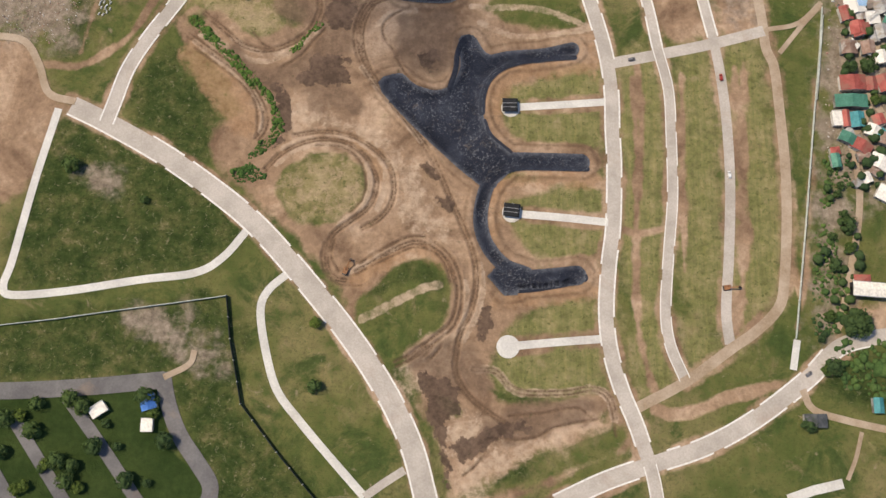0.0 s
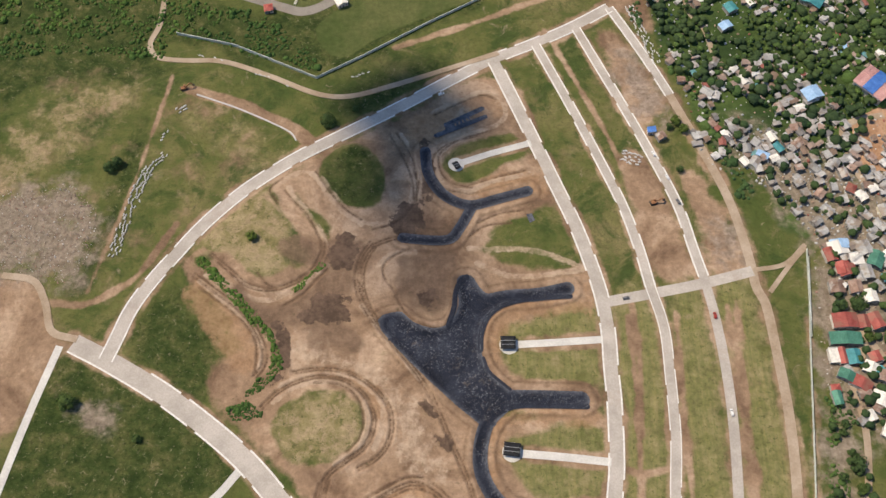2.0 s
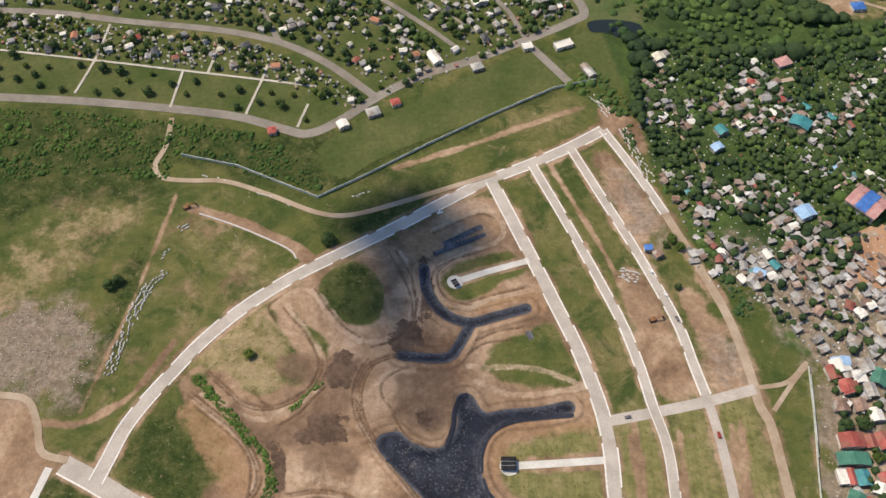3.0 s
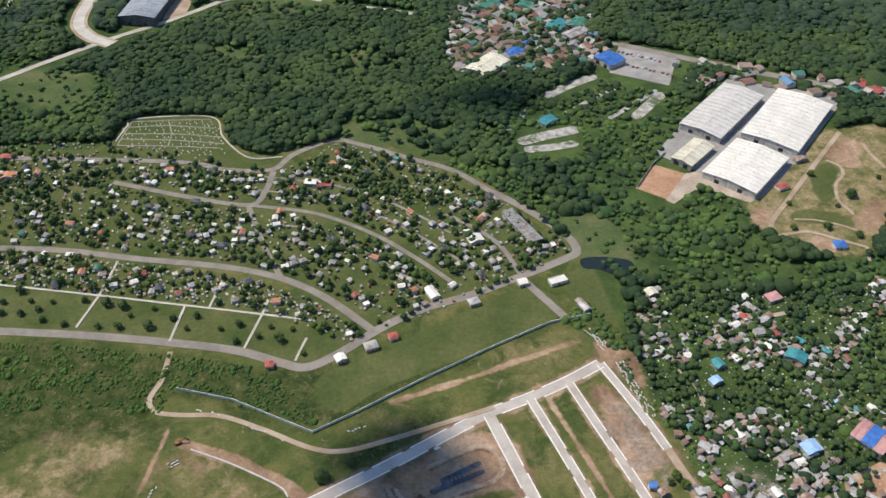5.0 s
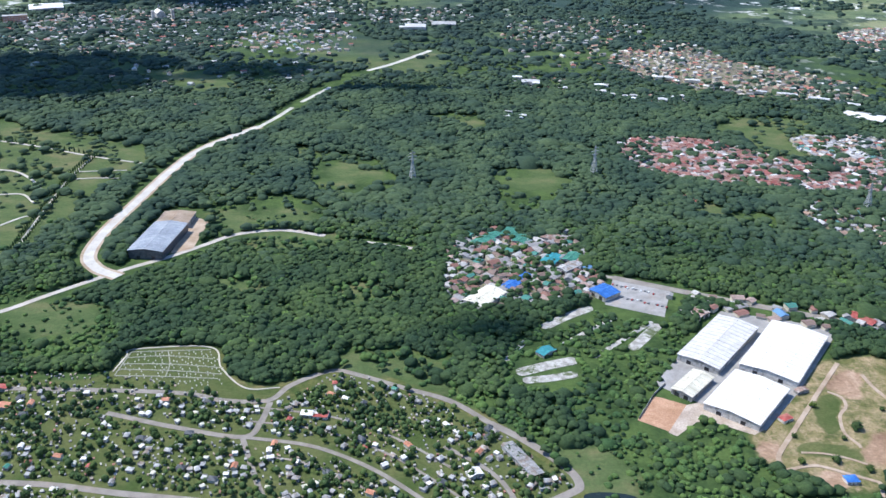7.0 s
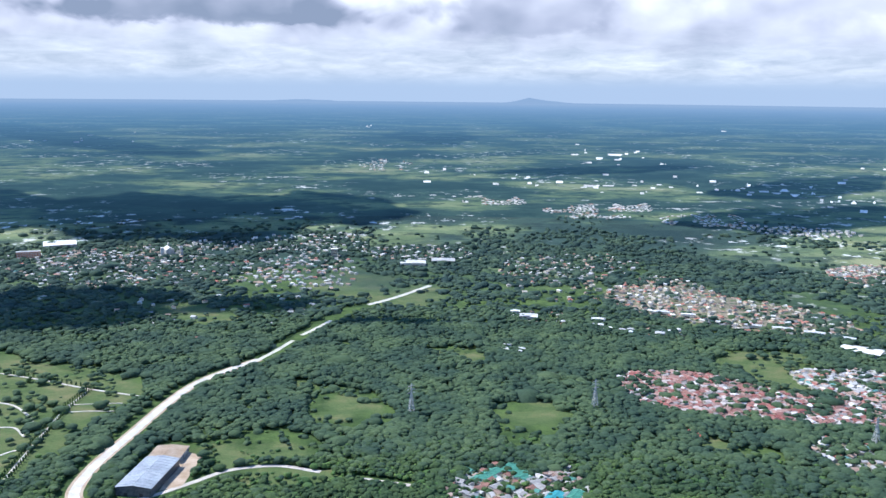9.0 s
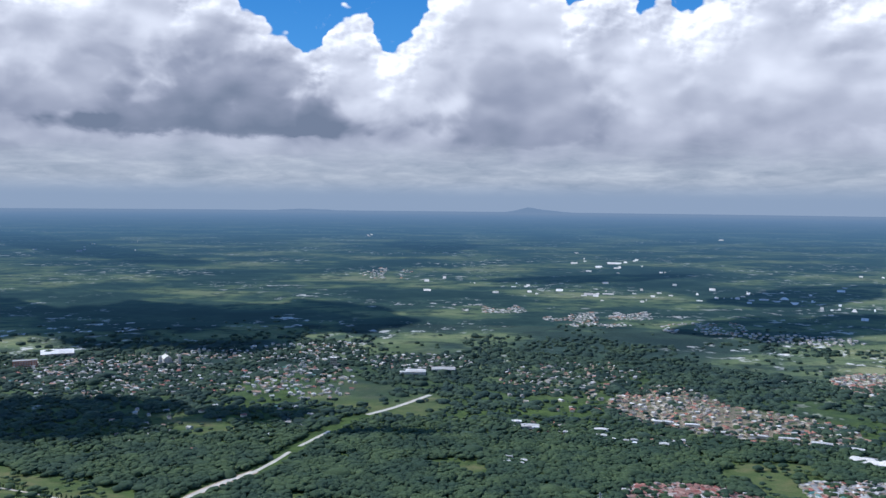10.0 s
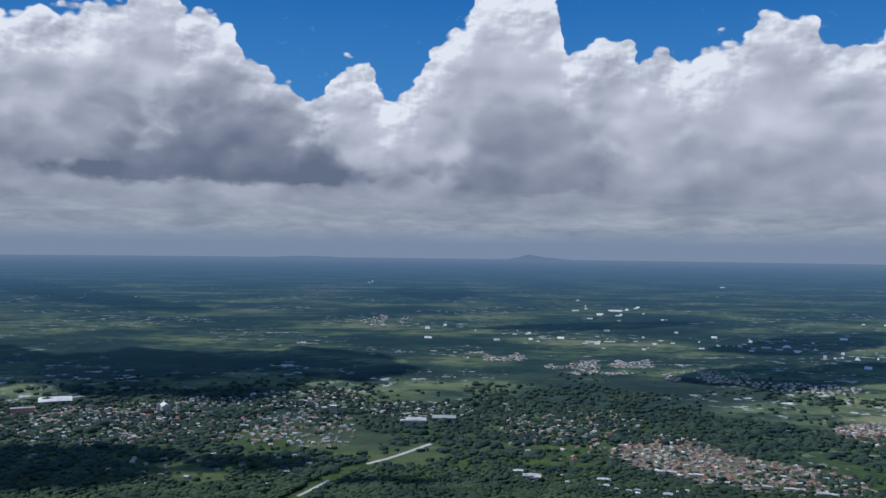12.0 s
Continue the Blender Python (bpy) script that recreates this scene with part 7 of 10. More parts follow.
LANES = [Strip(p, w) for p, w in (
    ([(-17.6, 506.1), (24.2, 529.6), (70.5, 554.4), (109.0, 576.6), (121.1, 588.1), (112.6, 611.6), (79.6, 648.9), (49.0, 675.1)], 10), ([(49.0, 675.1), (12, 710), (-34, 732), (-80, 754), (-110, 762), (-147, 736), (-166, 709), (-211, 709), (-269, 722), (-485, 728)], 9),
    ([(-437, 589), (-336.6, 585.6), (-264.4, 574.7), (-184.0, 564.0), (-133.5, 549.8), (-92.8, 525.7), (-53.3, 489.9)], 10), ([(-315, 687), (-246, 666), (-179.0, 651.6), (-166.5, 673.8), (-163, 706)], 8),
    ([(-179.0, 651.6), (-114.4, 639.2), (-60.5, 610.7), (-19.1, 576.0), (10.2, 547.0)], 7), ([(-133.5, 549.8), (-154.0, 590.5), (-179.0, 651.6)], 7), ([(70.5, 554.4), (55.6, 591.6), (36.3, 615.2), (5.7, 639.9)], 7))]
tombs, tags_ = [], []
for w, d, h, st, wl, rf, rise, tag in (
        (4.0, 5.0, 2.8, "gable", WHITE_WALL, GREY_ROOF, 1.2, "small white mausoleum with a grey gabled roof"),
        (3.6, 4.6, 3.0, "flat", WHITE_WALL, WHITE_ROOF, 0.4, "small flat-roofed white mausoleum on lawn"),
        (4.4, 6.0, 3.2, "gable", WHITE_WALL, WHITE_ROOF, 1.3, "white gabled mausoleum in the memorial park"),
        (4.5, 5.5, 3.0, "hip", CREAM_WALL, RED_ROOF, 1.6, "cream mausoleum with a red hipped roof"),
        (4.5, 6.0, 3.2, "hip", GREY_WALL, GREY_ROOF, 1.6, "grey mausoleum with a hipped roof"),
        (5.0, 7.0, 3.4, "gable", CREAM_WALL, TILE_ROOF, 1.6, "cream mausoleum with an orange tiled roof"),
        (4.0, 4.5, 3.0, "flat", GREY_WALL, GREY_ROOF, 0.4, "bare concrete mausoleum with a flat roof"),
        (5.0, 7.5, 3.6, "hip", WHITE_WALL, DARK_ROOF, 1.8, "white mausoleum with a dark hipped roof"),
        (3.2, 4.0, 2.8, "gable", WHITE_WALL, CREAM_ROOF, 1.0, "tiny white tomb house with a cream roof"),
        (4.2, 5.0, 3.0, "gable", WHITE_WALL, GREEN_ROOF, 1.1, "white mausoleum with a green roof")):
    tombs.append(house("mausoleum", w, d, h, st, wl, rf, rise))
    tags_.append(tag)


def rows_along(lines, offsets, step, chance, seed, inside_of, avoid, apart):
    """Places in rows beside some lines, with the direction of the row."""
    q = np.random.default_rng(seed)
    out = []
    for line in lines:
        d = np.r_[0, np.cumsum(np.linalg.norm(np.diff(line, axis=0), axis=1))]
        at = np.arange(3, d[-1], step)
        x, y = np.interp(at, d, line[:, 0]), np.interp(at, d, line[:, 1])
        tx, ty = np.gradient(x), np.gradient(y)
        m = np.hypot(tx, ty) + 1e-9
        for o in offsets:
            for k in range(len(at)):
                if q.uniform() < chance:
                    e = o + q.normal(0, 0.9)
                    out.append((x[k] - ty[k] / m[k] * e + q.normal(0, 0.8), y[k] + tx[k] / m[k] * e, math.atan2(ty[k], tx[k])))
    p = np.array(out)
    ok = np.zeros(len(p), bool)
    for s in inside_of:
        ok |= s.field(p[:, 0].copy(), p[:, 1].copy()) < 0
    ok &= union(avoid, p[:, 0].copy(), p[:, 1].copy(), 30) > 2.0
    p = p[ok][q.permutation(ok.sum())]
    kept = []
    for c in p:
        if all((c[0] - e[0]) ** 2 + (c[1] - e[1]) ** 2 > apart**2 for e in kept):
            kept.append(c)
    return np.array(kept)


rows_ = rows_along([s.line for s in LANES], (-44, -35, -26, -17, -8, 8, 17, 26, 35, 44), 7.5, 0.55, 23, [PARK], LANES, 6.0)[:255]
low = poisson(PARK_LOW, 9.0, 22, LANES, 34)
spread(tombs, np.vstack([rows_[:, :2], low]), tags_, "mausoleum", "mausoleums of the park", odds=[5, 2.2, 2.0, 1.0, 4, 0.9, 5, 1.6, 4, 0.5], turns=np.r_[rows_[:, 2], np.full(len(low), 0.35)])
park_trees = [tree_model("park_tree", r, t, s, lf) for r, t, s, lf in ((2.6, 5.0, 1, LEAF), (3.2, 6.0, 2, LEAF), (2.2, 4.2, 3, LEAF_LIGHT), (4.0, 7.5, 4, LEAF), (3.0, 5.0, 5, LEAF))]
tree_tags = ["small round dark green park tree", "round dark green tree among the tombs", "young light green park tree", "broad dark green shade tree", "bushy dark green park tree"]
places = np.vstack([poisson(PARK, 8.0, 31, LANES, 200), poisson(PARK_LOW, 8.5, 32, LANES, 50),
                    poisson(OPEN_LAWN, 15.0, 33, LANES, 34)])
spread(park_trees, places, tree_tags, "tree", "park trees")
p = poisson(PARK, 5.0, 35, LANES, 900)
k = np.array([noise.noise(Vector((a * 0.02, c * 0.02, 6.0))) for a, c in p]) > 0.08
p = p[k]
v, f = scatter(p, rng.uniform(1.6, 3.6, len(p)), rng.uniform(3.0, 6.5, len(p)), near_shapes, 36)
tagged(new("park_grove", tri_mesh("park_grove", v, f, LEAF, False)), "dark green trees crowded between the tombs", "trees", kind="stuff")
GRAVE = simple("grave_slab", (0.28, 0.28, 0.24), (0.42, 0.41, 0.36), 0.5, vary=0.3)
HEDGE_PATH = road_material("pale_path", (0.42, 0.38, 0.32), (0.52, 0.48, 0.42))
for p in ([(-398.7, 543.5), (-354.0, 538.1), (-280.1, 527.5), (-207.5, 516.4), (-136.6, 505.5), (-99.3, 499.2)], [(-288.3, 490.8), (-280.9, 530.2), (-278.0, 570.9)], [(-210.7, 476.2), (-207.5, 516.4)], [(-151.1, 469.2), (-142.1, 512.1), (-140.5, 532.3)], [(-187.5, 513.2), (-182.0, 553.1)], [(-109.9, 456.3), (-104.0, 480.3)]):
    road("garden_path", p, 2.0, HEDGE_PATH, "pale path between lawn plots", lift=0.12)
for p in ([(-333, 758), (-329, 787), (-324, 801), (-245, 806), (-224, 766), (-192, 730), (-158, 731)],):
    road("garden_path", p, 1.6, HEDGE_PATH, "pale path round a grave terrace", lift=0.12)
slab = box_mesh("grave", GRAVE, -0.6, 0.6, -1.2, 1.2, -0.2, 0.5)
first = None
for q in np.vstack([poisson(Blob([(-327, 760), (-324, 792), (-245, 798), (-227, 766), (-218, 735), (-273, 738)]), 4.2, 41, (), 150), poisson(PARK_LOW, 6.0, 42, LANES, 120)]):
    ob = tagged(new("grave", slab), "pale concrete grave slab on grass", "grave", "graves")
    put(ob, q[0], q[1], 0.35)

# ---- larger buildings ----
def hall(corners, eave, rise, wall, roof, label, ribs=10, skylights=0, name="warehouse", swap=False):
    """A long gabled hall on a rectangle near three corners: start, end of its length, end of its width."""
    a, b, c = (Vector((*p, 0)) for p in corners)
    u, w = b - a, c - a
    length = u.length
    un = u.normalized()
    wn_ = Vector((-un.y, un.x, 0))
    side = 1 if w.dot(wn_) > 0 else -1
    width = abs(w.dot(wn_))
    mid = a + un * length / 2 + wn_ * side * width / 2
    root = new(name)
    if swap:
        length, width, un = width, length, wn_
    part("wall", walls_mesh("wall", wall, width, length, eave, rise), root)
    top = part("roof", gable_mesh("roof", roof, width, length, eave + 0.05, rise, over=0.8, thick=0.3), root)
    a_ = width / 2 + 0.8
    v = [(s * x, y, eave + 0.35 + rise * (1 - x / a_) + t) for s in (1,) for t in (0, 0.4) for x, y in ((0, -0.13), (a_, -0.13), (a_, 0.13), (0, 0.13))]
    f = [(0, 3, 2, 1), (4, 5, 6, 7), (0, 1, 5, 4), (1, 2, 6, 5), (2, 3, 7, 6), (3, 0, 4, 7)]
    rib = mesh_from("rib", v, f, roof)
    for k in range(ribs):
        for s in (0, math.pi):
            q = part("rib", rib, top)
            q.location, q.rotation_euler = (0, -length / 2 + length * (k + 0.5) / ribs, 0), (0, 0, s)
    part("ridge_cap", box_mesh("ridge_cap", roof, -0.5, 0.5, -length / 2, length / 2, eave + rise + 0.3, eave + rise + 0.62), root)
    for s in (-1, 1):
        part("gutter", box_mesh("gutter", METAL, s * (width / 2 + 0.95) - 0.2, s * (width / 2 + 0.95) + 0.2, -length / 2, length / 2, eave - 0.25, eave + 0.05), root)
        part("loading_door", box_mesh("loading_door", DARK_OPENING, s * width * 0.22 - 2.5, s * width * 0.22 + 2.5, -length / 2 - 0.12, -length / 2 + 0.05, 0, 4.6), root)
        for k in range(skylights):
            y = -length / 2 + length * (k + 0.5) / skylights
            q = part("roof_vent", box_mesh("roof_vent", METAL, -0.5, 0.5, -0.35, 0.35, 0, 0.7), root)
            q.location = (s * width * 0.22, y, eave + rise * 0.56 + 0.3)
    put(root, mid.x, mid.y, math.atan2(un.y, un.x) - math.pi / 2)
    return tagged(root, label, "warehouse" if name == "warehouse" else "building")


hall([(256.3, 699.1), (304.7, 758.1), (300.1, 666.3)], 7.5, 2.6, WHITE_WALL, WHITE_ROOF, "large warehouse with a bright white ribbed roof", 12, 7)
hall([(312.3, 769.8), (377.3, 859.7), (357.9, 731.9)], 7.5, 2.6, WHITE_WALL, WHITE_ROOF, "large warehouse with a white ribbed roof and vents", 14, 8)
hall([(252.2, 786.7), (319.5, 871.6), (288.2, 759.1)], 7.5, 2.4, WHITE_WALL, simple("dull_white_roof", (0.50, 0.475, 0.44), (0.60, 0.575, 0.54), 0.1, 0.5), "long warehouse with a dull grey roof", 14, 0)
hall([(231.3, 725.5), (261.9, 760.3), (247.1, 710.0)], 6, 2.0, GREY_WALL, CREAM_ROOF, "low workshop with a cream metal roof", 6)
hall([(28.6, 905.9), (58.7, 942.7), (54.7, 893.1)], 6, 2.5, WHITE_WALL, CREAM_ROOF, "roadside hall with a cream roof", 8)
hall([(180.9, 934.2), (201.0, 949.6), (190.4, 907.3)], 6, 2.0, WHITE_WALL, BLUE_ROOF, "shop building with a blue metal roof", 6, name="building")
hall([(74.7, 942.9), (104.1, 981.7), (87.5, 934.7)], 5, 1.6, WHITE_WALL, BLUE_ROOF, "open shed with a bright blue roof", 5, name="building")
hall([(-401.9, 1022.0), (-393.3, 1113.4), (-354.1, 1043.6)], 12, 3.0, simple("glass_front", (0.05, 0.06, 0.07), (0.10, 0.11, 0.12), 0.2, 0.3), simple("slate_metal_roof", (0.25, 0.275, 0.305), (0.34, 0.365, 0.395), 0.05, 0.5), "big dark-walled hall with a grey metal roof", 12)
hall([(-394.5, 1122.0), (-393.7, 1160.7), (-350.6, 1122.8)], 8, 2.0, GREY_WALL, DIRT, "unfinished hall frame with brown roof purlins", 10, name="building")
hall([(57.9, 636.0), (67.1, 641.2), (88.3, 597.2)], 5, 0.8, WHITE_WALL, GREY_ROOF, "long white single-storey block with a weathered grey roof", 14, name="building", swap=True)
hall([(133.5, 1090.9), (146.8, 1106.2), (180.0, 1091.7)], 5, 2, GREY_WALL, RUST_ROOF, "long shed with a rusty roof", 6, name="building")
hall([(361.2, 1231.3), (378.3, 1247.7), (376.9, 1209.2)], 5, 2.2, WHITE_WALL, RED_ROOF, "large house with a red roof among trees", 4, name="building", swap=True)
hall([(792.6, 1673.7), (815.5, 1701.7), (868.5, 1649.2)], 8, 2.5, WHITE_WALL, WHITE_ROOF, "white factory hall beside the town", 8, name="building", swap=True)
hall([(279.5, 887.8), (295.4, 901.5), (314.2, 882.9)], 5, 2, WHITE_WALL, RUST_ROOF, "row of shops with dark red roofs", 6, name="building", swap=True)
hall([(470.0, 877.2), (484.3, 888.0), (512.1, 872.6)], 5, 2, WHITE_WALL, RED_ROOF, "row of shops with dark red roofs", 6, name="building", swap=True)
COURT = hall([(288.6, 383.1), (303.2, 396.2), (304.3, 366.7)], 7, 2.5, WHITE_WALL, PINK_ROOF, "covered court with a faded pink and blue roof", 6, name="building", swap=True)
part("roof_stripe", gable_mesh("roof_stripe", BLUE_ROOF, 19.6, 7.0, 7.5, 2.5, over=0.9, thick=0.4), COURT, "blue band across the roof")
hall([(236.0, 81.5), (235.5, 74.9), (254.2, 81.6)], 6, 1.5, WHITE_WALL, WHITE_ROOF, "long white house with red trim", 4, name="building", swap=True)

hall([(41.5, 1069.0), (73.8, 1104.5), (48.6, 1053.1)], 6, 1.8, WHITE_WALL, GREEN_ROOF, "market hall with a long green metal roof", 6, name="building")
hall([(82.6, 1095.3), (95.0, 1118.2), (105.2, 1086.4)], 6, 1.8, WHITE_WALL, GREEN_ROOF, "market hall with a green metal roof", 6, name="building")
hall([(98.2, 1073.5), (112.2, 1095.8), (111.5, 1059.4)], 6, 1.8, WHITE_WALL, GREEN_ROOF, "market hall with a green metal roof", 6, name="building")
hall([(130.2, 1012.0), (144.5, 1035.7), (144.8, 999.2)], 6, 1.8, WHITE_WALL, TEAL_ROOF, "shop building with a teal metal roof", 6, name="building")
hall([(158.6, 1017.4), (171.7, 1039.5), (172.1, 1009.4)], 6, 1.8, WHITE_WALL, GREEN_ROOF, "shop building with a green roof", 6, name="building")
hall([(149.1, 992.9), (171.1, 1012.7), (158.3, 980.4)], 6, 1.8, WHITE_WALL, GREY_ROOF, "pale grey roofed shop building", 6, name="building")
YARD = simple("packed_yard", (0.34, 0.27, 0.21), (0.46, 0.38, 0.31), 0.06)
PAVING = road_material("grey_paving", (0.24, 0.228, 0.212), (0.34, 0.325, 0.305))
RED_EARTH = simple("red_earth_yard", (0.34, 0.19, 0.11), (0.45, 0.27, 0.17), 0.07)


def yard(pts, mat, label, lift=0.06):
    LAID.append("yard")
    me = sheet("yard", [Blob(pts, True)], 6.0, lift + 0.004 * len(LAID), mat)
    return tagged(new("yard", me), label, "yard", kind="structure")


yard([(189, 681), (214, 721), (242, 706), (215.4, 663.7)], RED_EARTH, "bare red-brown earth yard")
yard([(214.0, 661.9), (242, 706), (263, 712), (306, 668), (293, 659), (251, 684), (221.0, 656.7)], YARD, "dusty yard round the warehouses")
yard([(218, 741), (250, 786), (329, 893), (452, 856), (428, 821), (360, 729), (306, 666), (259, 706)], PAVING, "grey concrete factory yard")
yard([(219, 978), (282, 944), (260, 878), (196, 907)], PAVING, "grey paved car park")
yard([(-353, 1036), (-351, 1158), (-326, 1144), (-325, 1054)], DIRT, "pale building site beside the hall")
yard([(282.6, 354.0), (310.3, 368.1), (332.9, 354.1), (314.9, 310.6), (279.8, 314.6)], RED_EARTH, "bare brown playing field")


def slab_run(pts, wide, label):
    """A cracked concrete slab left lying among weeds."""
    LAID.append("slab")
    return tagged(new("concrete_slab", sheet("concrete_slab", [Strip(pts, wide)], 3.0, 0.10 + 0.004 * len(LAID), OLD_SLAB)), label, "slab", kind="structure")


OLD_SLAB = simple("cracked_old_concrete", (0.24, 0.225, 0.20), (0.46, 0.44, 0.40), 0.12, 0.9, dirt=(0.09, 0.11, 0.05))
for pts, wide in (
        ([(120.9, 855.1), (145.2, 876.0), (174.3, 896.3)], 13),
        ([(137.5, 818.8), (170.3, 848.2), (201.5, 874.1)], 6),
        ([(166.7, 792.7), (201.1, 825.5), (241.3, 865.6)], 6),
        ([(211.4, 811.5), (229.0, 834.3), (245.8, 856.7)], 13),
        ([(71.0, 783.8), (82.6, 803.0), (94.5, 821.8)], 7),
        ([(87.1, 762.3), (111.7, 773.3), (139.6, 783.5)], 15),
        ([(91.6, 746.8), (115.1, 751.1), (137.4, 757.6)], 12),
        ):
    slab_run(pts, wide, "cracked pale concrete slab among weeds")


# ---- small houses of the settlement beside the estate ----
shacks, shack_tags = [], []
for w, d, h, st, wl, rf, rise, tag in (
        (5, 6.5, 2.9, "gable", GREY_WALL, GREY_ROOF, 1.1, "small block house with a grey tin roof"),
        (4, 5.5, 2.7, "shed", GREY_WALL, GREY_ROOF, 0.8, "shack with a bright tin lean-to roof"),
        (5.5, 7, 3.0, "gable", GREY_WALL, RUST_ROOF, 1.3, "white house with a rusty tin roof"),
        (4.5, 5, 2.8, "shed", GREY_WALL, RUST_ROOF, 0.8, "shack with a rusty lean-to roof"),
        (6, 8, 3.2, "gable", CREAM_WALL, GREY_ROOF, 1.5, "cream house with a grey roof"),
        (5, 7, 3.0, "gable", WHITE_WALL, WHITE_ROOF, 1.2, "white house with a pale metal roof"),
        (5.5, 6.5, 3.0, "hip", WHITE_WALL, RED_ROOF, 1.6, "house with a red hipped roof among trees"),
        (5, 7, 3.0, "gable", GREY_WALL, TEAL_ROOF, 1.2, "small house with a teal roof"),
        (5, 6, 2.8, "flat", GREY_WALL, GREY_ROOF, 0.4, "unfinished concrete house with a flat roof"),
        (5, 6, 2.9, "gable", GREY_WALL, WHITE_ROOF, 1.1, "block house with a pale tin roof"),
        (5, 8, 2.8, "shed", WHITE_WALL, SKY_BLUE, 0.7, "shack covered with a light blue sheet")):
    shacks.append(house("small_house", w, d, h, st, wl, rf, rise))
    shack_tags.append(tag)
DENSE = Blob([(191.5, 347.4), (215.1, 347.6), (239.8, 333.6), (298.1, 306.7), (335.5, 264.2), (309.0, 247.9), (251.4, 247.5), (234.9, 271.9), (210.8, 301.8)])
places = np.vstack([poisson(SLUM, 11.5, 51, (), 175), poisson(DENSE, 8.5, 52, (), 55), poisson(Blob([(250.7, 263.2), (279.8, 274.8), (293.9, 143.7), (260.1, 140.1), (240.9, 150.4)]), 6.5, 53, (), 45)])
lanes = np.array([noise.noise(Vector((x * 0.022, y * 0.022, 2.0))) for x, y in places])
places = places[(lanes > -0.08) | (DENSE.field(places[:, 0].copy(), places[:, 1].copy()) < 0) | (places[:, 1] < 150)]
spread(shacks, places, shack_tags, "house", "houses of the settlement", turn=0.5, wobble=0.3, odds=[7, 5, 2.5, 2.5, 2.5, 1.6, 0.8, 0.6, 4, 3, 0.7])


def one_house(at, w, d, h, style, wall, roof, turn, label, rise=1.5, name="house"):
    ob = house(name, w, d, h, style, wall, roof, rise)
    put(ob, at[0], at[1], turn)
    return tagged(ob, label, "house" if name == "house" else name.replace("_", " "))


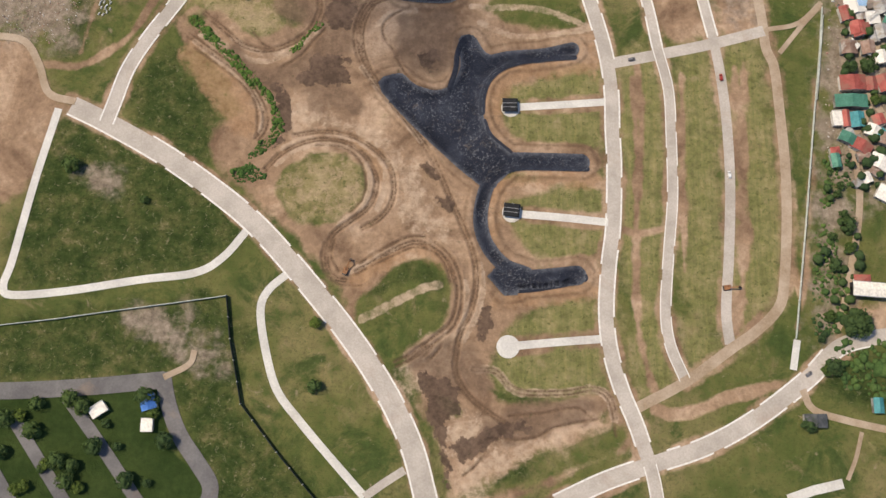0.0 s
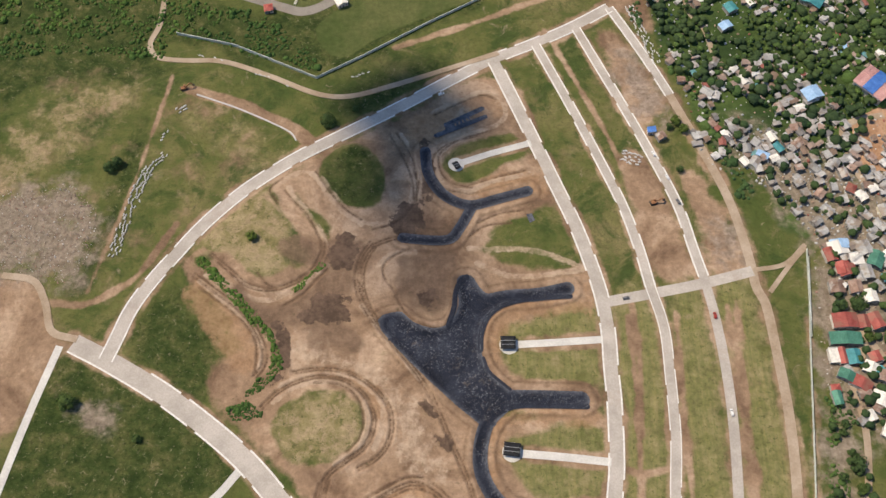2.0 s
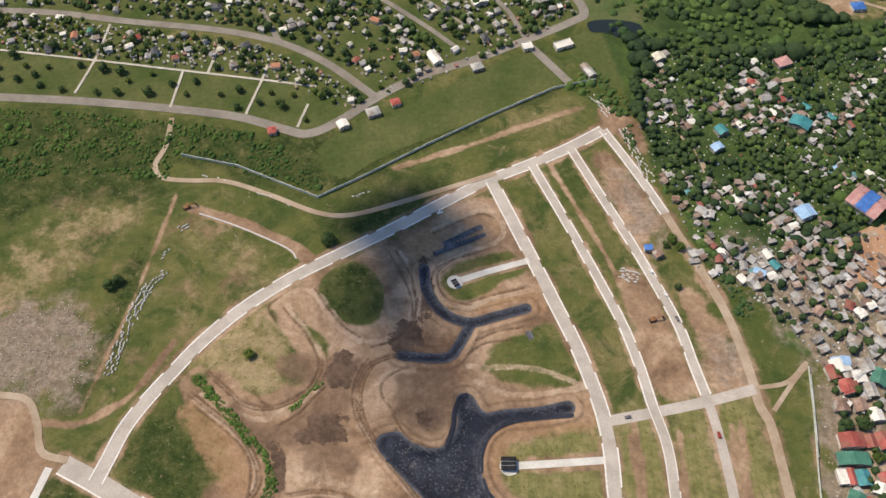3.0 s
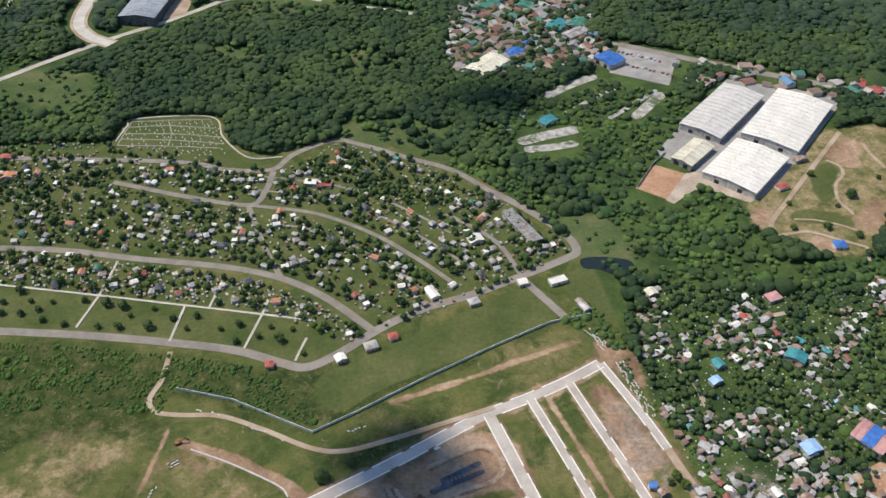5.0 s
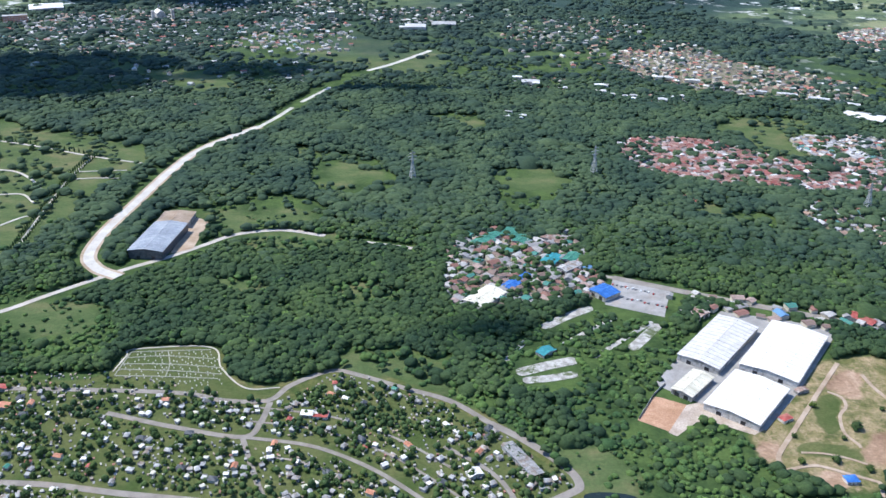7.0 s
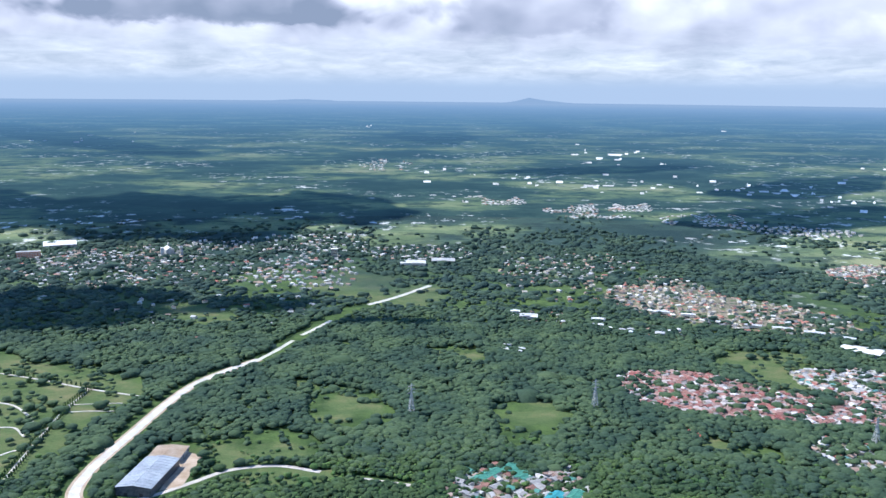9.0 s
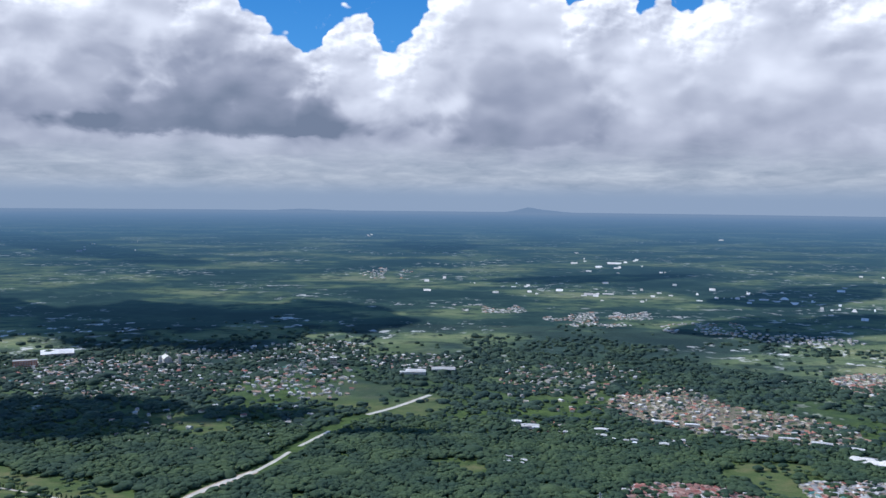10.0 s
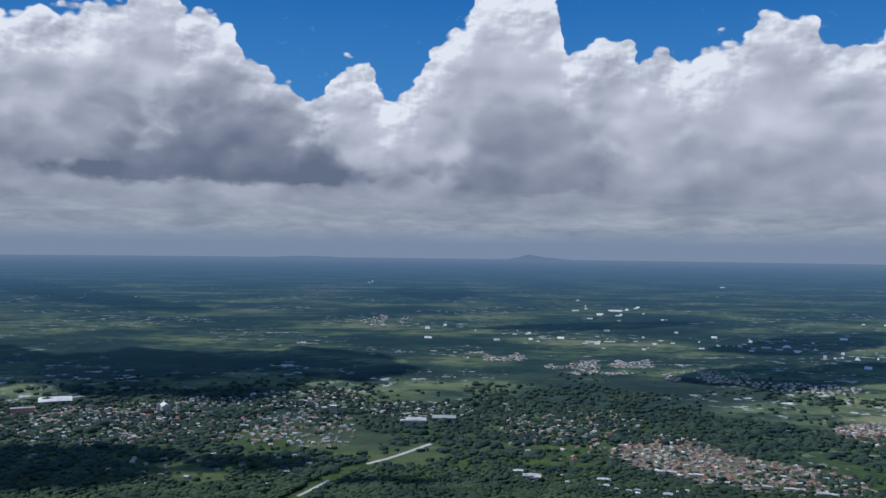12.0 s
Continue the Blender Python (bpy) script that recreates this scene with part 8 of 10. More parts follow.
for at, w, d, roof, st, turn, tag in (
        ((247.2, 203.8), 15, 9, RED_ROOF, "gable", 0.03, "long house with a red metal roof"),
        ((258.5, 203.2), 6, 8, RED_ROOF, "gable", 0.03, "small house with a red roof"),
        ((245.2, 192.2), 19, 7.5, GREEN_ROOF, "gable", 0.0, "long building with a green metal roof"),
        ((236.4, 181.4), 6, 9, WHITE_ROOF, "flat", 0.05, "white village house with a flat roof"),
        ((241.2, 181.1), 4, 10, RED_ROOF, "gable", 0.05, "narrow house with a red roof"),
        ((247.9, 180.4), 8, 9, TEAL_ROOF, "gable", 0.05, "house with a teal roof"),
        ((241.4, 168.7), 10, 6, GREEN_ROOF, "gable", -0.5, "house with a faded green roof"),
        ((248.8, 163.8), 12, 7, RED_ROOF, "gable", -0.6, "house with a bright red roof"),
        ((232.9, 154.9), 5, 8, GREEN_ROOF, "gable", 0.1, "small house with a green roof"),
        ((233.0, 160.9), 5, 4, RED_ROOF, "hip", 0.1, "small house with a red roof"),
        ((260.5, 180.5), 7, 6, RED_ROOF, "gable", 0.3, "small house with a red roof"),
        ((258.7, 154.0), 11, 8, WHITE_ROOF, "gable", -0.5, "white-roofed house by the lane"),
        ((260.2, 134.9), 9, 9, WHITE_ROOF, "flat", -0.5, "white village house with a flat roof"),
        ((256.4, 173.4), 8, 7, WHITE_ROOF, "gable", -0.5, "house with a pale roof"),
        ((255.4, 238.1), 11, 7, RED_ROOF, "gable", 0.2, "village house with a red roof"),
        ((246.8, 226.5), 9, 8, RUST_ROOF, "gable", 0.0, "house with a rusty roof"),
        ((258.5, 226.6), 8, 8, RUST_ROOF, "gable", 0.1, "house with a brown rusty roof"),
        ((254.3, 256.4), 12, 6, SKY_BLUE, "gable", 0.1, "house with a light blue roof"),
        ((263.1, 246.3), 8, 8, WHITE_ROOF, "flat", 0.1, "pale village house with a flat roof"),
        ((247.0, 248.9), 7, 9, RED_ROOF, "gable", 0.2, "house with a dark red roof"),
        ((267.8, 237.0), 7, 9, GREY_ROOF, "gable", 0.1, "house with a grey roof"),
        ((266.3, 220.4), 8, 8, WHITE_ROOF, "gable", 0.1, "house with a white roof"),
        ((266.1, 203.9), 8, 10, RED_ROOF, "gable", 0.3, "village house with a red roof"),
        ((263.4, 168.1), 9, 7, RUST_ROOF, "gable", -0.5, "house with a rusty roof"),
        ((242.2, 83.1), 9, 6, RED_ROOF, "hip", 0.0, "red-roofed porch house by the lane"),
        ((252.8, 253.6), 12, 9, WHITE_ROOF, "gable", 0.2, "house with a pale metal roof"),
        ((253.2, 239.6), 9, 8, RED_ROOF, "gable", 0.1, "village house with a red roof"),
        ((269.1, 253.7), 10, 9, GREY_ROOF, "gable", 0.3, "house with a grey roof"),
        ((275.4, 245.7), 9, 11, GREEN_ROOF, "gable", -0.5, "house with a green roof"),
        ((275.3, 460.8), 15, 11, TEAL_ROOF, "gable", -0.6, "large house with a teal metal roof"),
        ((213.1, 453.0), 8, 8, TEAL_ROOF, "gable", 0.5, "house with a teal roof"),
        ((207.0, 435.8), 9, 6, SKY_BLUE, "gable", 0.5, "house with a pale blue roof"),
        ((276.6, 527.4), 12, 9, PINK_ROOF, "hip", 0.4, "house with a faded pink roof"),
        ((259.0, 375.1), 13, 10, SKY_BLUE, "gable", 0.4, "house with a light blue roof"),
        ((330, 683), 12, 8, RED_ROOF, "hip", 0.5, "red-roofed guard house by the warehouse"),
        ((362, 729), 14, 6, RUST_ROOF, "gable", 0.4, "low house with a brown roof"),
        ((115.0, 798.8), 20, 12, TEAL_ROOF, "gable", 0.7, "low shed with a teal roof in a derelict yard"),
        ((355.6, 595.6), 11, 9, BLUE_ROOF, "hip", 0.1, "house with a bright blue roof"),
        ((176.5, 532.4), 9, 8, CREAM_ROOF, "gable", 0.4, "house with a cream roof"),
        ((-75.2, 457.0), 8, 7, WHITE_ROOF, "gable", 0.5, "white kiosk beside the park road"),
        ((-52.6, 470.2), 10, 8, GREY_ROOF, "hip", 0.4, "pavilion with a grey-green roof"),
        ((-35.8, 480.6), 7, 6, RED_ROOF, "hip", 0.4, "small pavilion with a bright red roof"),
        ((70.3, 544.4), 8, 7, WHITE_ROOF, "flat", 0.3, "small white pavilion by the junction"),
        ((28.6, 520.2), 9, 7, GREY_ROOF, "hip", 0.4, "grey-roofed pavilion on the lawn"),
        ((100.1, 546.7), 15, 7, WHITE_ROOF, "flat", 0.4, "low white service block on grass"),
        ((117.6, 516.6), 6, 14, GREY_ROOF, "gable", 0.5, "narrow green-grey gate house"),
        ((-110.9, 683.2), 14, 10, RED_ROOF, "flat", -0.1, "flat-roofed chapel with a red roof"),
        ((-123.1, 685.0), 14, 8, WHITE_ROOF, "flat", -0.1, "white chapel with a flat roof"),
        ((-5.9, 530.2), 8, 14, WHITE_ROOF, "gable", 0.5, "long mausoleum with a white roof"),
        ((31.8, 600.8), 13, 10, WHITE_ROOF, "gable", 0.4, "large white mausoleum with gabled roof"),
        ((-418, 693), 16, 9, TILE_ROOF, "gable", 0.1, "long building with an orange roof"),
        ((-433, 724), 14, 7, RED_ROOF, "gable", 0.1, "building with a red roof"),
        ((-128.5, 450.4), 6, 6, RED_ROOF, "hip", 0.2, "tiny red-roofed guard post"),
        ((-191.2, 8.0), 9, 6, WHITE_ROOF, "flat", 0.6, "white flat-roofed tomb house"),
        ((-163.3, -0.2), 6, 7, WHITE_ROOF, "flat", 0.0, "white tomb with a domed top"),
        ((-163.6, 12.2), 8, 8, BLUE_ROOF, "gable", 0.3, "dark shelter with a blue sheet"),
        ((143.2, 343.3), 5, 4, BLUE_ROOF, "shed", 0.0, "site hut with a blue sheet roof"),
        ((149.3, 338.7), 6, 5, RUST_ROOF, "gable", 0.5, "site hut with a brown roof"),
        ((244.8, 12.3), 5, 8, TEAL_ROOF, "gable", 0.0, "small shelter with a turquoise roof")):
    wall = WHITE_WALL if roof in (WHITE_ROOF, RED_ROOF, TILE_ROOF, BLUE_ROOF) else GREY_WALL
    one_house(at, w, d, 3.4, st, wall, roof, turn, tag, rise=1.0 + min(w, d) * 0.09)
one_house((209.1, 3.7), 12, 7, 3.2, "gable", GREY_WALL, DARK_ROOF, 0.0, "dark-roofed open shed on grass", 1.4, "shed")

# ---- towns, joined ----
def town(shape, gap, count, seed, roofs, label, size=(7, 11), turn=0.3, wall_mat=CREAM_WALL, h=3.6):
    """Many small gabled houses too far off to tell apart: one mesh of walls and one of roofs."""
    p = poisson(shape, gap, seed, (), count)
    if len(p) and p[:, 1].min() > 2900:
        p = p[np.array([noise.noise(Vector((x * 0.012, y * 0.012, 5.0))) for x, y in p]) > -0.05]
        h = 2.4
    if size[0] < 4 and len(p):
        p = p[np.array([noise.noise(Vector((x * 0.022, y * 0.022, 2.0))) for x, y in p]) > 0.0]
    if not len(p):
        return
    g = np.random.default_rng(seed)
    z = land(p[:, 0].copy(), p[:, 1].copy())
    wv, wf, rv, rf = [], [], [], []
    for (x, y), zz in zip(p, z):
        a = turn + g.normal(0, 0.25) + math.pi / 2 * g.integers(0, 2)
        w, d = g.uniform(*size) / 2, g.uniform(size[0], size[1] * 1.3) / 2
        hh = h * g.uniform(0.75, 1.5)
        rise = w * g.uniform(0.25, 0.5)
        m = np.array([[math.cos(a), -math.sin(a)], [math.sin(a), math.cos(a)]])
        q = np.array([(-w, -d), (w, -d), (w, d), (-w, d)]) @ m.T + (x, y)
        e = np.array([(-w - 0.5, -d - 0.4), (w + 0.5, -d - 0.4), (w + 0.5, d + 0.4), (-w - 0.5, d + 0.4), (0, -d - 0.4), (0, d + 0.4)]) @ m.T + (x, y)
        k = len(wv)
        wv += [(*c, zz - 3) for c in q] + [(*c, zz + hh) for c in q]
        wf += [(k, k + 1, k + 5, k + 4), (k + 1, k + 2, k + 6, k + 5), (k + 2, k + 3, k + 7, k + 6), (k + 3, k, k + 4, k + 7)]
        k = len(rv)
        rv += [(*c, zz + hh) for c in e[:4]] + [(*c, zz + hh + rise) for c in e[4:]]
        rf += [(k, k + 4, k + 5, k + 3), (k + 1, k + 2, k + 5, k + 4), (k, k + 1, k + 4), (k + 2, k + 3, k + 5), (k, k + 3, k + 2, k + 1)]
    root = tagged(new("distant_houses"), label, "houses", kind="stuff")
    tagged(part("walls", mesh_from("walls", wv, wf, wall_mat), root), kind="stuff")
    tagged(part("roofs", mesh_from("roofs", rv, rf, roofs), root), kind="stuff")


RED_TOWN = island_palette("red_town_roofs", [(0.0, (0.27, 0.13, 0.105)), (0.25, (0.32, 0.20, 0.165)), (0.42, (0.25, 0.085, 0.07)), (0.54, (0.40, 0.35, 0.32)), (0.68, (0.20, 0.11, 0.09)), (0.82, (0.24, 0.22, 0.21)), (0.91, (0.55, 0.53, 0.51))])
MIXED_TOWN = island_palette("mixed_town_roofs", [(0.0, (0.30, 0.29, 0.28)), (0.25, (0.45, 0.44, 0.42)), (0.4, (0.34, 0.23, 0.17)), (0.6, (0.30, 0.11, 0.085)), (0.68, (0.22, 0.22, 0.22)), (0.84, (0.55, 0.54, 0.52)), (0.95, (0.10, 0.24, 0.21))])
PALE_TOWN = island_palette("pale_town_roofs", [(0.0, (0.36, 0.15, 0.105)), (0.22, (0.46, 0.41, 0.34)), (0.42, (0.22, 0.21, 0.20)), (0.6, (0.36, 0.22, 0.16)), (0.74, (0.62, 0.60, 0.57)), (0.86, (0.20, 0.13, 0.10))])
GREEN_TOWN = island_palette("market_roofs", [(0.0, (0.055, 0.19, 0.15)), (0.06, (0.26, 0.25, 0.24)), (0.32, (0.22, 0.11, 0.085)), (0.5, (0.42, 0.40, 0.37)), (0.62, (0.20, 0.14, 0.115)), (0.82, (0.33, 0.24, 0.20)), (0.97, (0.12, 0.24, 0.40))])
town(TOWNS[0], 8.6, 1000, 61, RED_TOWN, "dense rows of red-roofed houses")
town(TOWNS[1], 10.0, 260, 62, MIXED_TOWN, "dense houses with red and grey roofs")
town(TOWNS[2], 13.0, 150, 63, MIXED_TOWN, "village of mixed tin roofs")
town(TOWNS[3], 18.0, 330, 64, PALE_TOWN, "suburb of pale and terracotta roofs", (7, 11), 0.3, CREAM_WALL, 3.4)
SHED_ROOFS = island_palette("patched_shed_roofs", [(0.0, (0.34, 0.32, 0.30)), (0.25, (0.22, 0.15, 0.11)), (0.42, (0.45, 0.43, 0.41)), (0.58, (0.30, 0.22, 0.18)), (0.74, (0.18, 0.17, 0.165)), (0.86, (0.56, 0.55, 0.53)), (0.94, (0.28, 0.10, 0.08)), (0.98, (0.10, 0.26, 0.27))])
town(SLUM, 5.0, 900, 66, SHED_ROOFS, "crowded lean-tos and sheds of patched tin", (2.2, 5.0), 0.5, GREY_WALL, 2.3)
town(TOWNS[4], 11.5, 230, 65, GREEN_TOWN, "roadside town with green, red and rusty roofs", (6, 13), 0.75)
FAR_TOWN = island_palette("far_white_roofs", [(0.0, (0.48, 0.46, 0.43)), (0.25, (0.60, 0.58, 0.55)), (0.42, (0.34, 0.32, 0.30)), (0.6, (0.33, 0.18, 0.13)), (0.78, (0.50, 0.48, 0.45)), (0.88, (0.24, 0.23, 0.23))])
for pts, gap, n, seed, pal, tag in (
        ([(290, 936), (415, 903), (507, 858), (495, 833), (390, 869), (290, 908)], 15, 30, 73, GREEN_TOWN, "roadside shops with mixed roofs"),
        ([(155, 1964), (284, 1969), (379, 1851), (328, 1762), (220, 1846)], 20, 26, 74, PALE_TOWN, "pale farm and school buildings"),
        ([(189, 2466), (488, 2549), (434, 2081), (246, 2103), (175, 2253)], 26, 60, 75, PALE_TOWN, "scattered houses among trees"),
        ([(-1275, 2508), (-962, 2615), (-707, 2463), (-439, 2662), (-261, 2561), (-252, 2174), (-545, 2227), (-817, 2185), (-1024, 2209)], 15, 420, 76, MIXED_TOWN, "scattered village houses among trees"),
        ([(-768, 2040), (-491, 2106), (-293, 2056), (-318, 1723), (-498, 1551), (-679, 1712)], 34, 50, 77, MIXED_TOWN, "a few village houses among trees"),
        ([(411, 1829), (514, 1855), (505, 1746), (407, 1751)], 18, 14, 78, PALE_TOWN, "pale farm buildings"),
        ([(-511, 1717), (-450, 1699), (-443, 1623), (-488, 1633)], 14, 10, 79, RED_TOWN, "red-roofed farm houses"),
        ([(-244, 2721), (37, 2790), (85, 2622), (-148, 2572)], 18, 90, 80, FAR_TOWN, "distant village houses"),
        ([(-788, 2784), (-341, 2944), (-244, 2721), (-594, 2641)], 17, 150, 81, FAR_TOWN, "distant village houses"),
        ([(168, 2587), (517, 2672), (594, 2489), (264, 2262)], 20, 100, 82, MIXED_TOWN, "distant village houses"),
        ([(88, 3470), (269, 3494), (326, 3378), (108, 3378)], 13, 170, 84, FAR_TOWN, "far white village"),
        ([(405, 3315), (738, 3372), (811, 3231), (569, 3157), (436, 3223)], 13, 330, 85, FAR_TOWN, "far white village"),
        ([(819, 3178), (1063, 3174), (1059, 3044), (830, 3067)], 15, 120, 86, FAR_TOWN, "far white village"),
        ([(-359, 3946), (-157, 3978), (-151, 3847), (-324, 3834)], 14, 110, 87, FAR_TOWN, "far white village"),
        ([(-1182, 2552), (-795, 2746), (-706, 2498), (-1034, 2367)], 16, 150, 88, MIXED_TOWN, "distant village houses"),
        ([(1109, 2457), (1277, 2513), (1277, 2358), (1111, 2267)], 14, 160, 89, PALE_TOWN, "rows of pale new houses"),
        ([(1021, 3049), (1361, 2932), (1377, 2848), (1125, 2909)], 22, 110, 90, island_palette("grey_rows", [(0.0, (0.36, 0.34, 0.36)), (0.5, (0.46, 0.44, 0.45))]), "long grey rows of houses")):
    town(Blob(pts), gap, n, seed, pal, tag, (7, 12))

FAR_ROOF = simple("weathered_factory_roof", (0.42, 0.41, 0.395), (0.62, 0.61, 0.58), 0.02, 0.6, vary=0.6)


def far_hall(at, wide, deep, high, mat, label):
    """A plain long factory hall far out: walls, a low roof, a dark door band."""
    root = new("factory_hall")
    part("wall", box_mesh("wall", mat, -wide / 2, wide / 2, -deep / 2, deep / 2, -3, high), root)
    part("roof", gable_mesh("roof", FAR_ROOF, wide, deep, high + 0.05, high * 0.12, over=0.4, thick=0.3), root)
    part("door_band", box_mesh("door_band", DARK_OPENING, -wide * 0.4, wide * 0.4, -deep / 2 - 0.3, -deep / 2 + 0.1, 0, high * 0.35), root)
    put(root, at[0], at[1], -math.atan2(at[0], at[1]))
    root.rotation_euler.x = math.atan(1000.0 * (max(math.hypot(*at) / FLAT, 1.0) - 1.0) / FLAT)
    return tagged(root, label, "factory", "far factories")


g = np.random.default_rng(19)
PALE_METAL = simple("pale_factory_wall", (0.36, 0.35, 0.33), (0.50, 0.48, 0.45), 0.03)
for at, w, d in (
        ((22, 3754), 130, 40), ((144, 3780), 60, 30), ((310, 3724), 110, 30), ((439, 3697), 120, 34), ((660, 3667), 160, 60), ((612, 3594), 110, 26), ((843, 3542), 80, 30),
        ((969, 3585), 90, 30), ((1053, 3558), 100, 34), ((1137, 3499), 90, 34), ((1242, 3509), 110, 30), ((1311, 3422), 110, 34), ((1396, 3361), 100, 40), ((1462, 3289), 90, 34),
        ((1573, 3235), 100, 40), ((1537, 3314), 70, 24), ((731, 3995), 150, 30), ((841, 3966), 110, 24), ((994, 3867), 60, 20), ((654, 4079), 80, 20), ((1689, 3451), 160, 30),
        ((1643, 3148), 120, 40), ((1805, 3594), 110, 24), ((1342, 4220), 60, 16), ((-1665, 3904), 90, 16), ((-1401, 4013), 50, 14), ((-1792, 3853), 60, 14), ((-361, 4411), 30, 10)):
    x = -w * 0.5
    while x < w * 0.5:
        wide = w * g.uniform(0.2, 0.46)
        far_hall((at[0] + x + wide / 2, at[1] + g.uniform(-22, 22)), wide * 0.94, d * g.uniform(0.5, 1.1), g.uniform(1.5, 2.3), PALE_METAL, "far pale factory hall on the plain")
        x += wide
    for _ in range(5 if w > 70 else 1):
        q = (at[0] + w * g.uniform(-0.8, 0.8), at[1] + g.uniform(-110, 110))
        far_hall(q, w * g.uniform(0.08, 0.26), d * g.uniform(0.3, 0.9), g.uniform(1.6, 2.8), PALE_METAL, "far pale factory hall on the plain")
far_hall((-80, 2522), 75, 45, 9, WHITE_WALL, "white mill buildings with pale roofs")
far_hall((9, 2565), 70, 40, 8, WHITE_WALL, "white mill buildings with pale roofs")
far_hall((-1179, 2676), 95, 60, 9, GREY_WALL, "large hall with a pale metal roof")
far_hall((200, 1916), 40, 24, 8, WHITE_WALL, "white school block among trees")
far_hall((352, 1885), 30, 16, 9, WHITE_WALL, "white house block among trees")

for at, w, d in (((509, 1966), 60, 14), ((567, 1942), 46, 12), ((684, 1851), 50, 12), ((740, 1830), 60, 12), ((795, 1796), 60, 14), ((845, 1755), 50, 14), ((831, 1683), 60, 26), ((865, 1658), 40, 26)):
    far_hall(at, w * 0.7, d, 7, CREAM_WALL, "long pale hall beside a street")
for at, w, d in (((173, 1950), 36, 14), ((210, 1897), 26, 12), ((347, 1836), 24, 14), ((406, 1802), 26, 9), ((461, 1774), 32, 16), ((508, 1801), 14, 12), ((270, 1861), 16, 10), ((135, 1676), 26, 9), ((161, 1650), 22, 9)):
    far_hall(at, w * 0.6, d, 9, WHITE_WALL, "white school block among trees")
    for _ in range(2):
        far_hall((at[0] + g.uniform(-26, 26), at[1] + g.uniform(-30, 30)), w * g.uniform(0.3, 0.55), d * g.uniform(0.6, 1.2), g.uniform(5, 9), WHITE_WALL, "white school block among trees")
block = new("apartment_block")
part("wall", box_mesh("wall", TILE_ROOF, -32, 32, -11, 11, -8, 17), block, "orange-red painted wall")
part("roof", box_mesh("roof", GREY_ROOF, -33, 33, -12, 12, 17.05, 18), block)
for k in range(9):
    for s in range(3):
        part("window", box_mesh("window", WHITE_WALL, -28 + 7 * k - 2, -28 + 7 * k + 2, -11.4, -10.9, 2 + 5 * s, 4.6 + 5 * s), block, "white window band")
tagged(put(block, *(-1208, 2528), 0.4), "orange-red apartment block with white windows", "building")
church = new("church")
part("nave", walls_mesh("nave", WHITE_WALL, 24, 46, 16, 8), church)
part("roof", gable_mesh("roof", WHITE_ROOF, 24, 46, 16.1, 8), church)
for s in (-1, 1):
    part("tower", box_mesh("tower", WHITE_WALL, s * 14 - 4, s * 14 + 4, -27, -19, -3, 30), church)
    part("spire", hip_mesh("spire", WHITE_ROOF, 8, 8, 30.2, 9, 0.1), church)
    church.children[-1].location = (s * 14, -23, 0)
tagged(put(church, *(-825, 2618), 0.5), "white twin-towered church above village roofs", "church")
tower_block = new("tower_block")
part("wall", box_mesh("wall", CREAM_WALL, -10, 10, -8, 8, -4, 26), tower_block)
part("roof", box_mesh("roof", WHITE_ROOF, -10.6, 10.6, -8.6, 8.6, 26.05, 27), tower_block)
for s in range(5):
    part("window_band", box_mesh("window_band", DARK_OPENING, -9, 9, -8.3, -7.9, 2 + 5 * s, 4 + 5 * s), tower_block)
tagged(put(tower_block, *(-322, 2616), 0.1), "cream tower block with window bands", "building")

# ---- pylons ----
PYLON_STEEL = simple("weathered_pylon_steel", (0.40, 0.40, 0.39), (0.52, 0.52, 0.50), 0.6, 0.7)


def pylon(at, tall, label):
    root = new("power_pylon")

    def bars(name, pairs, t):
        v, f = [], []
        for a, b in pairs:
            k = len(v)
            a, b = Vector(a), Vector(b)
            n = (b - a).normalized()
            u = n.orthogonal().normalized() * t
            w = n.cross(u).normalized() * t
            for q in (a, b):
                v += [tuple(q + u + w), tuple(q - u + w), tuple(q - u - w), tuple(q + u - w)]
            f += [(k, k + 1, k + 5, k + 4), (k + 1, k + 2, k + 6, k + 5), (k + 2, k + 3, k + 7, k + 6), (k + 3, k, k + 4, k + 7)]
        return mesh_from(name, v, f, PYLON_STEEL)

    def half(z):
        return max(0.8, 5.0 * (1 - z / (tall * 0.8))) if z < tall * 0.8 else 0.8

    for sx, sy in ((-1, -1), (1, -1), (1, 1), (-1, 1)):
        part("leg", bars("leg", [((sx * half(0), sy * half(0), -1), (sx * 0.8, sy * 0.8, tall * 0.72)), ((sx * 0.8, sy * 0.8, tall * 0.72), (sx * 0.3, sy * 0.3, tall))], 0.36), root)
    zs = [tall * q for q in (0.0, 0.18, 0.34, 0.48, 0.6, 0.72)]
    for z0, z1 in zip(zs, zs[1:]):
        a, b = half(z0), half(z1)
        c = [(-1, -1), (1, -1), (1, 1), (-1, 1)]
        pairs = []
        for (px, py), (qx, qy) in zip(c, c[1:] + c[:1]):
            pairs += [((px * a, py * a, z0), (qx * b, qy * b, z1)), ((qx * a, qy * a, z0), (px * b, py * b, z1)), ((px * b, py * b, z1), (qx * b, qy * b, z1))]
        part("brace", bars("brace", pairs, 0.2), root)
    for q, w in ((0.72, 6.5), (0.82, 7.5), (0.92, 5.5)):
        part("cross_arm", bars("cross_arm", [((-w, 0, tall * q), (w, 0, tall * q)), ((-w, 0, tall * q), (0, 0, tall * q + 2)), ((w, 0, tall * q), (0, 0, tall * q + 2))], 0.2), root)
    put(root, at[0], at[1], 0.4)
    return tagged(root, label, "pylon", "pylons")


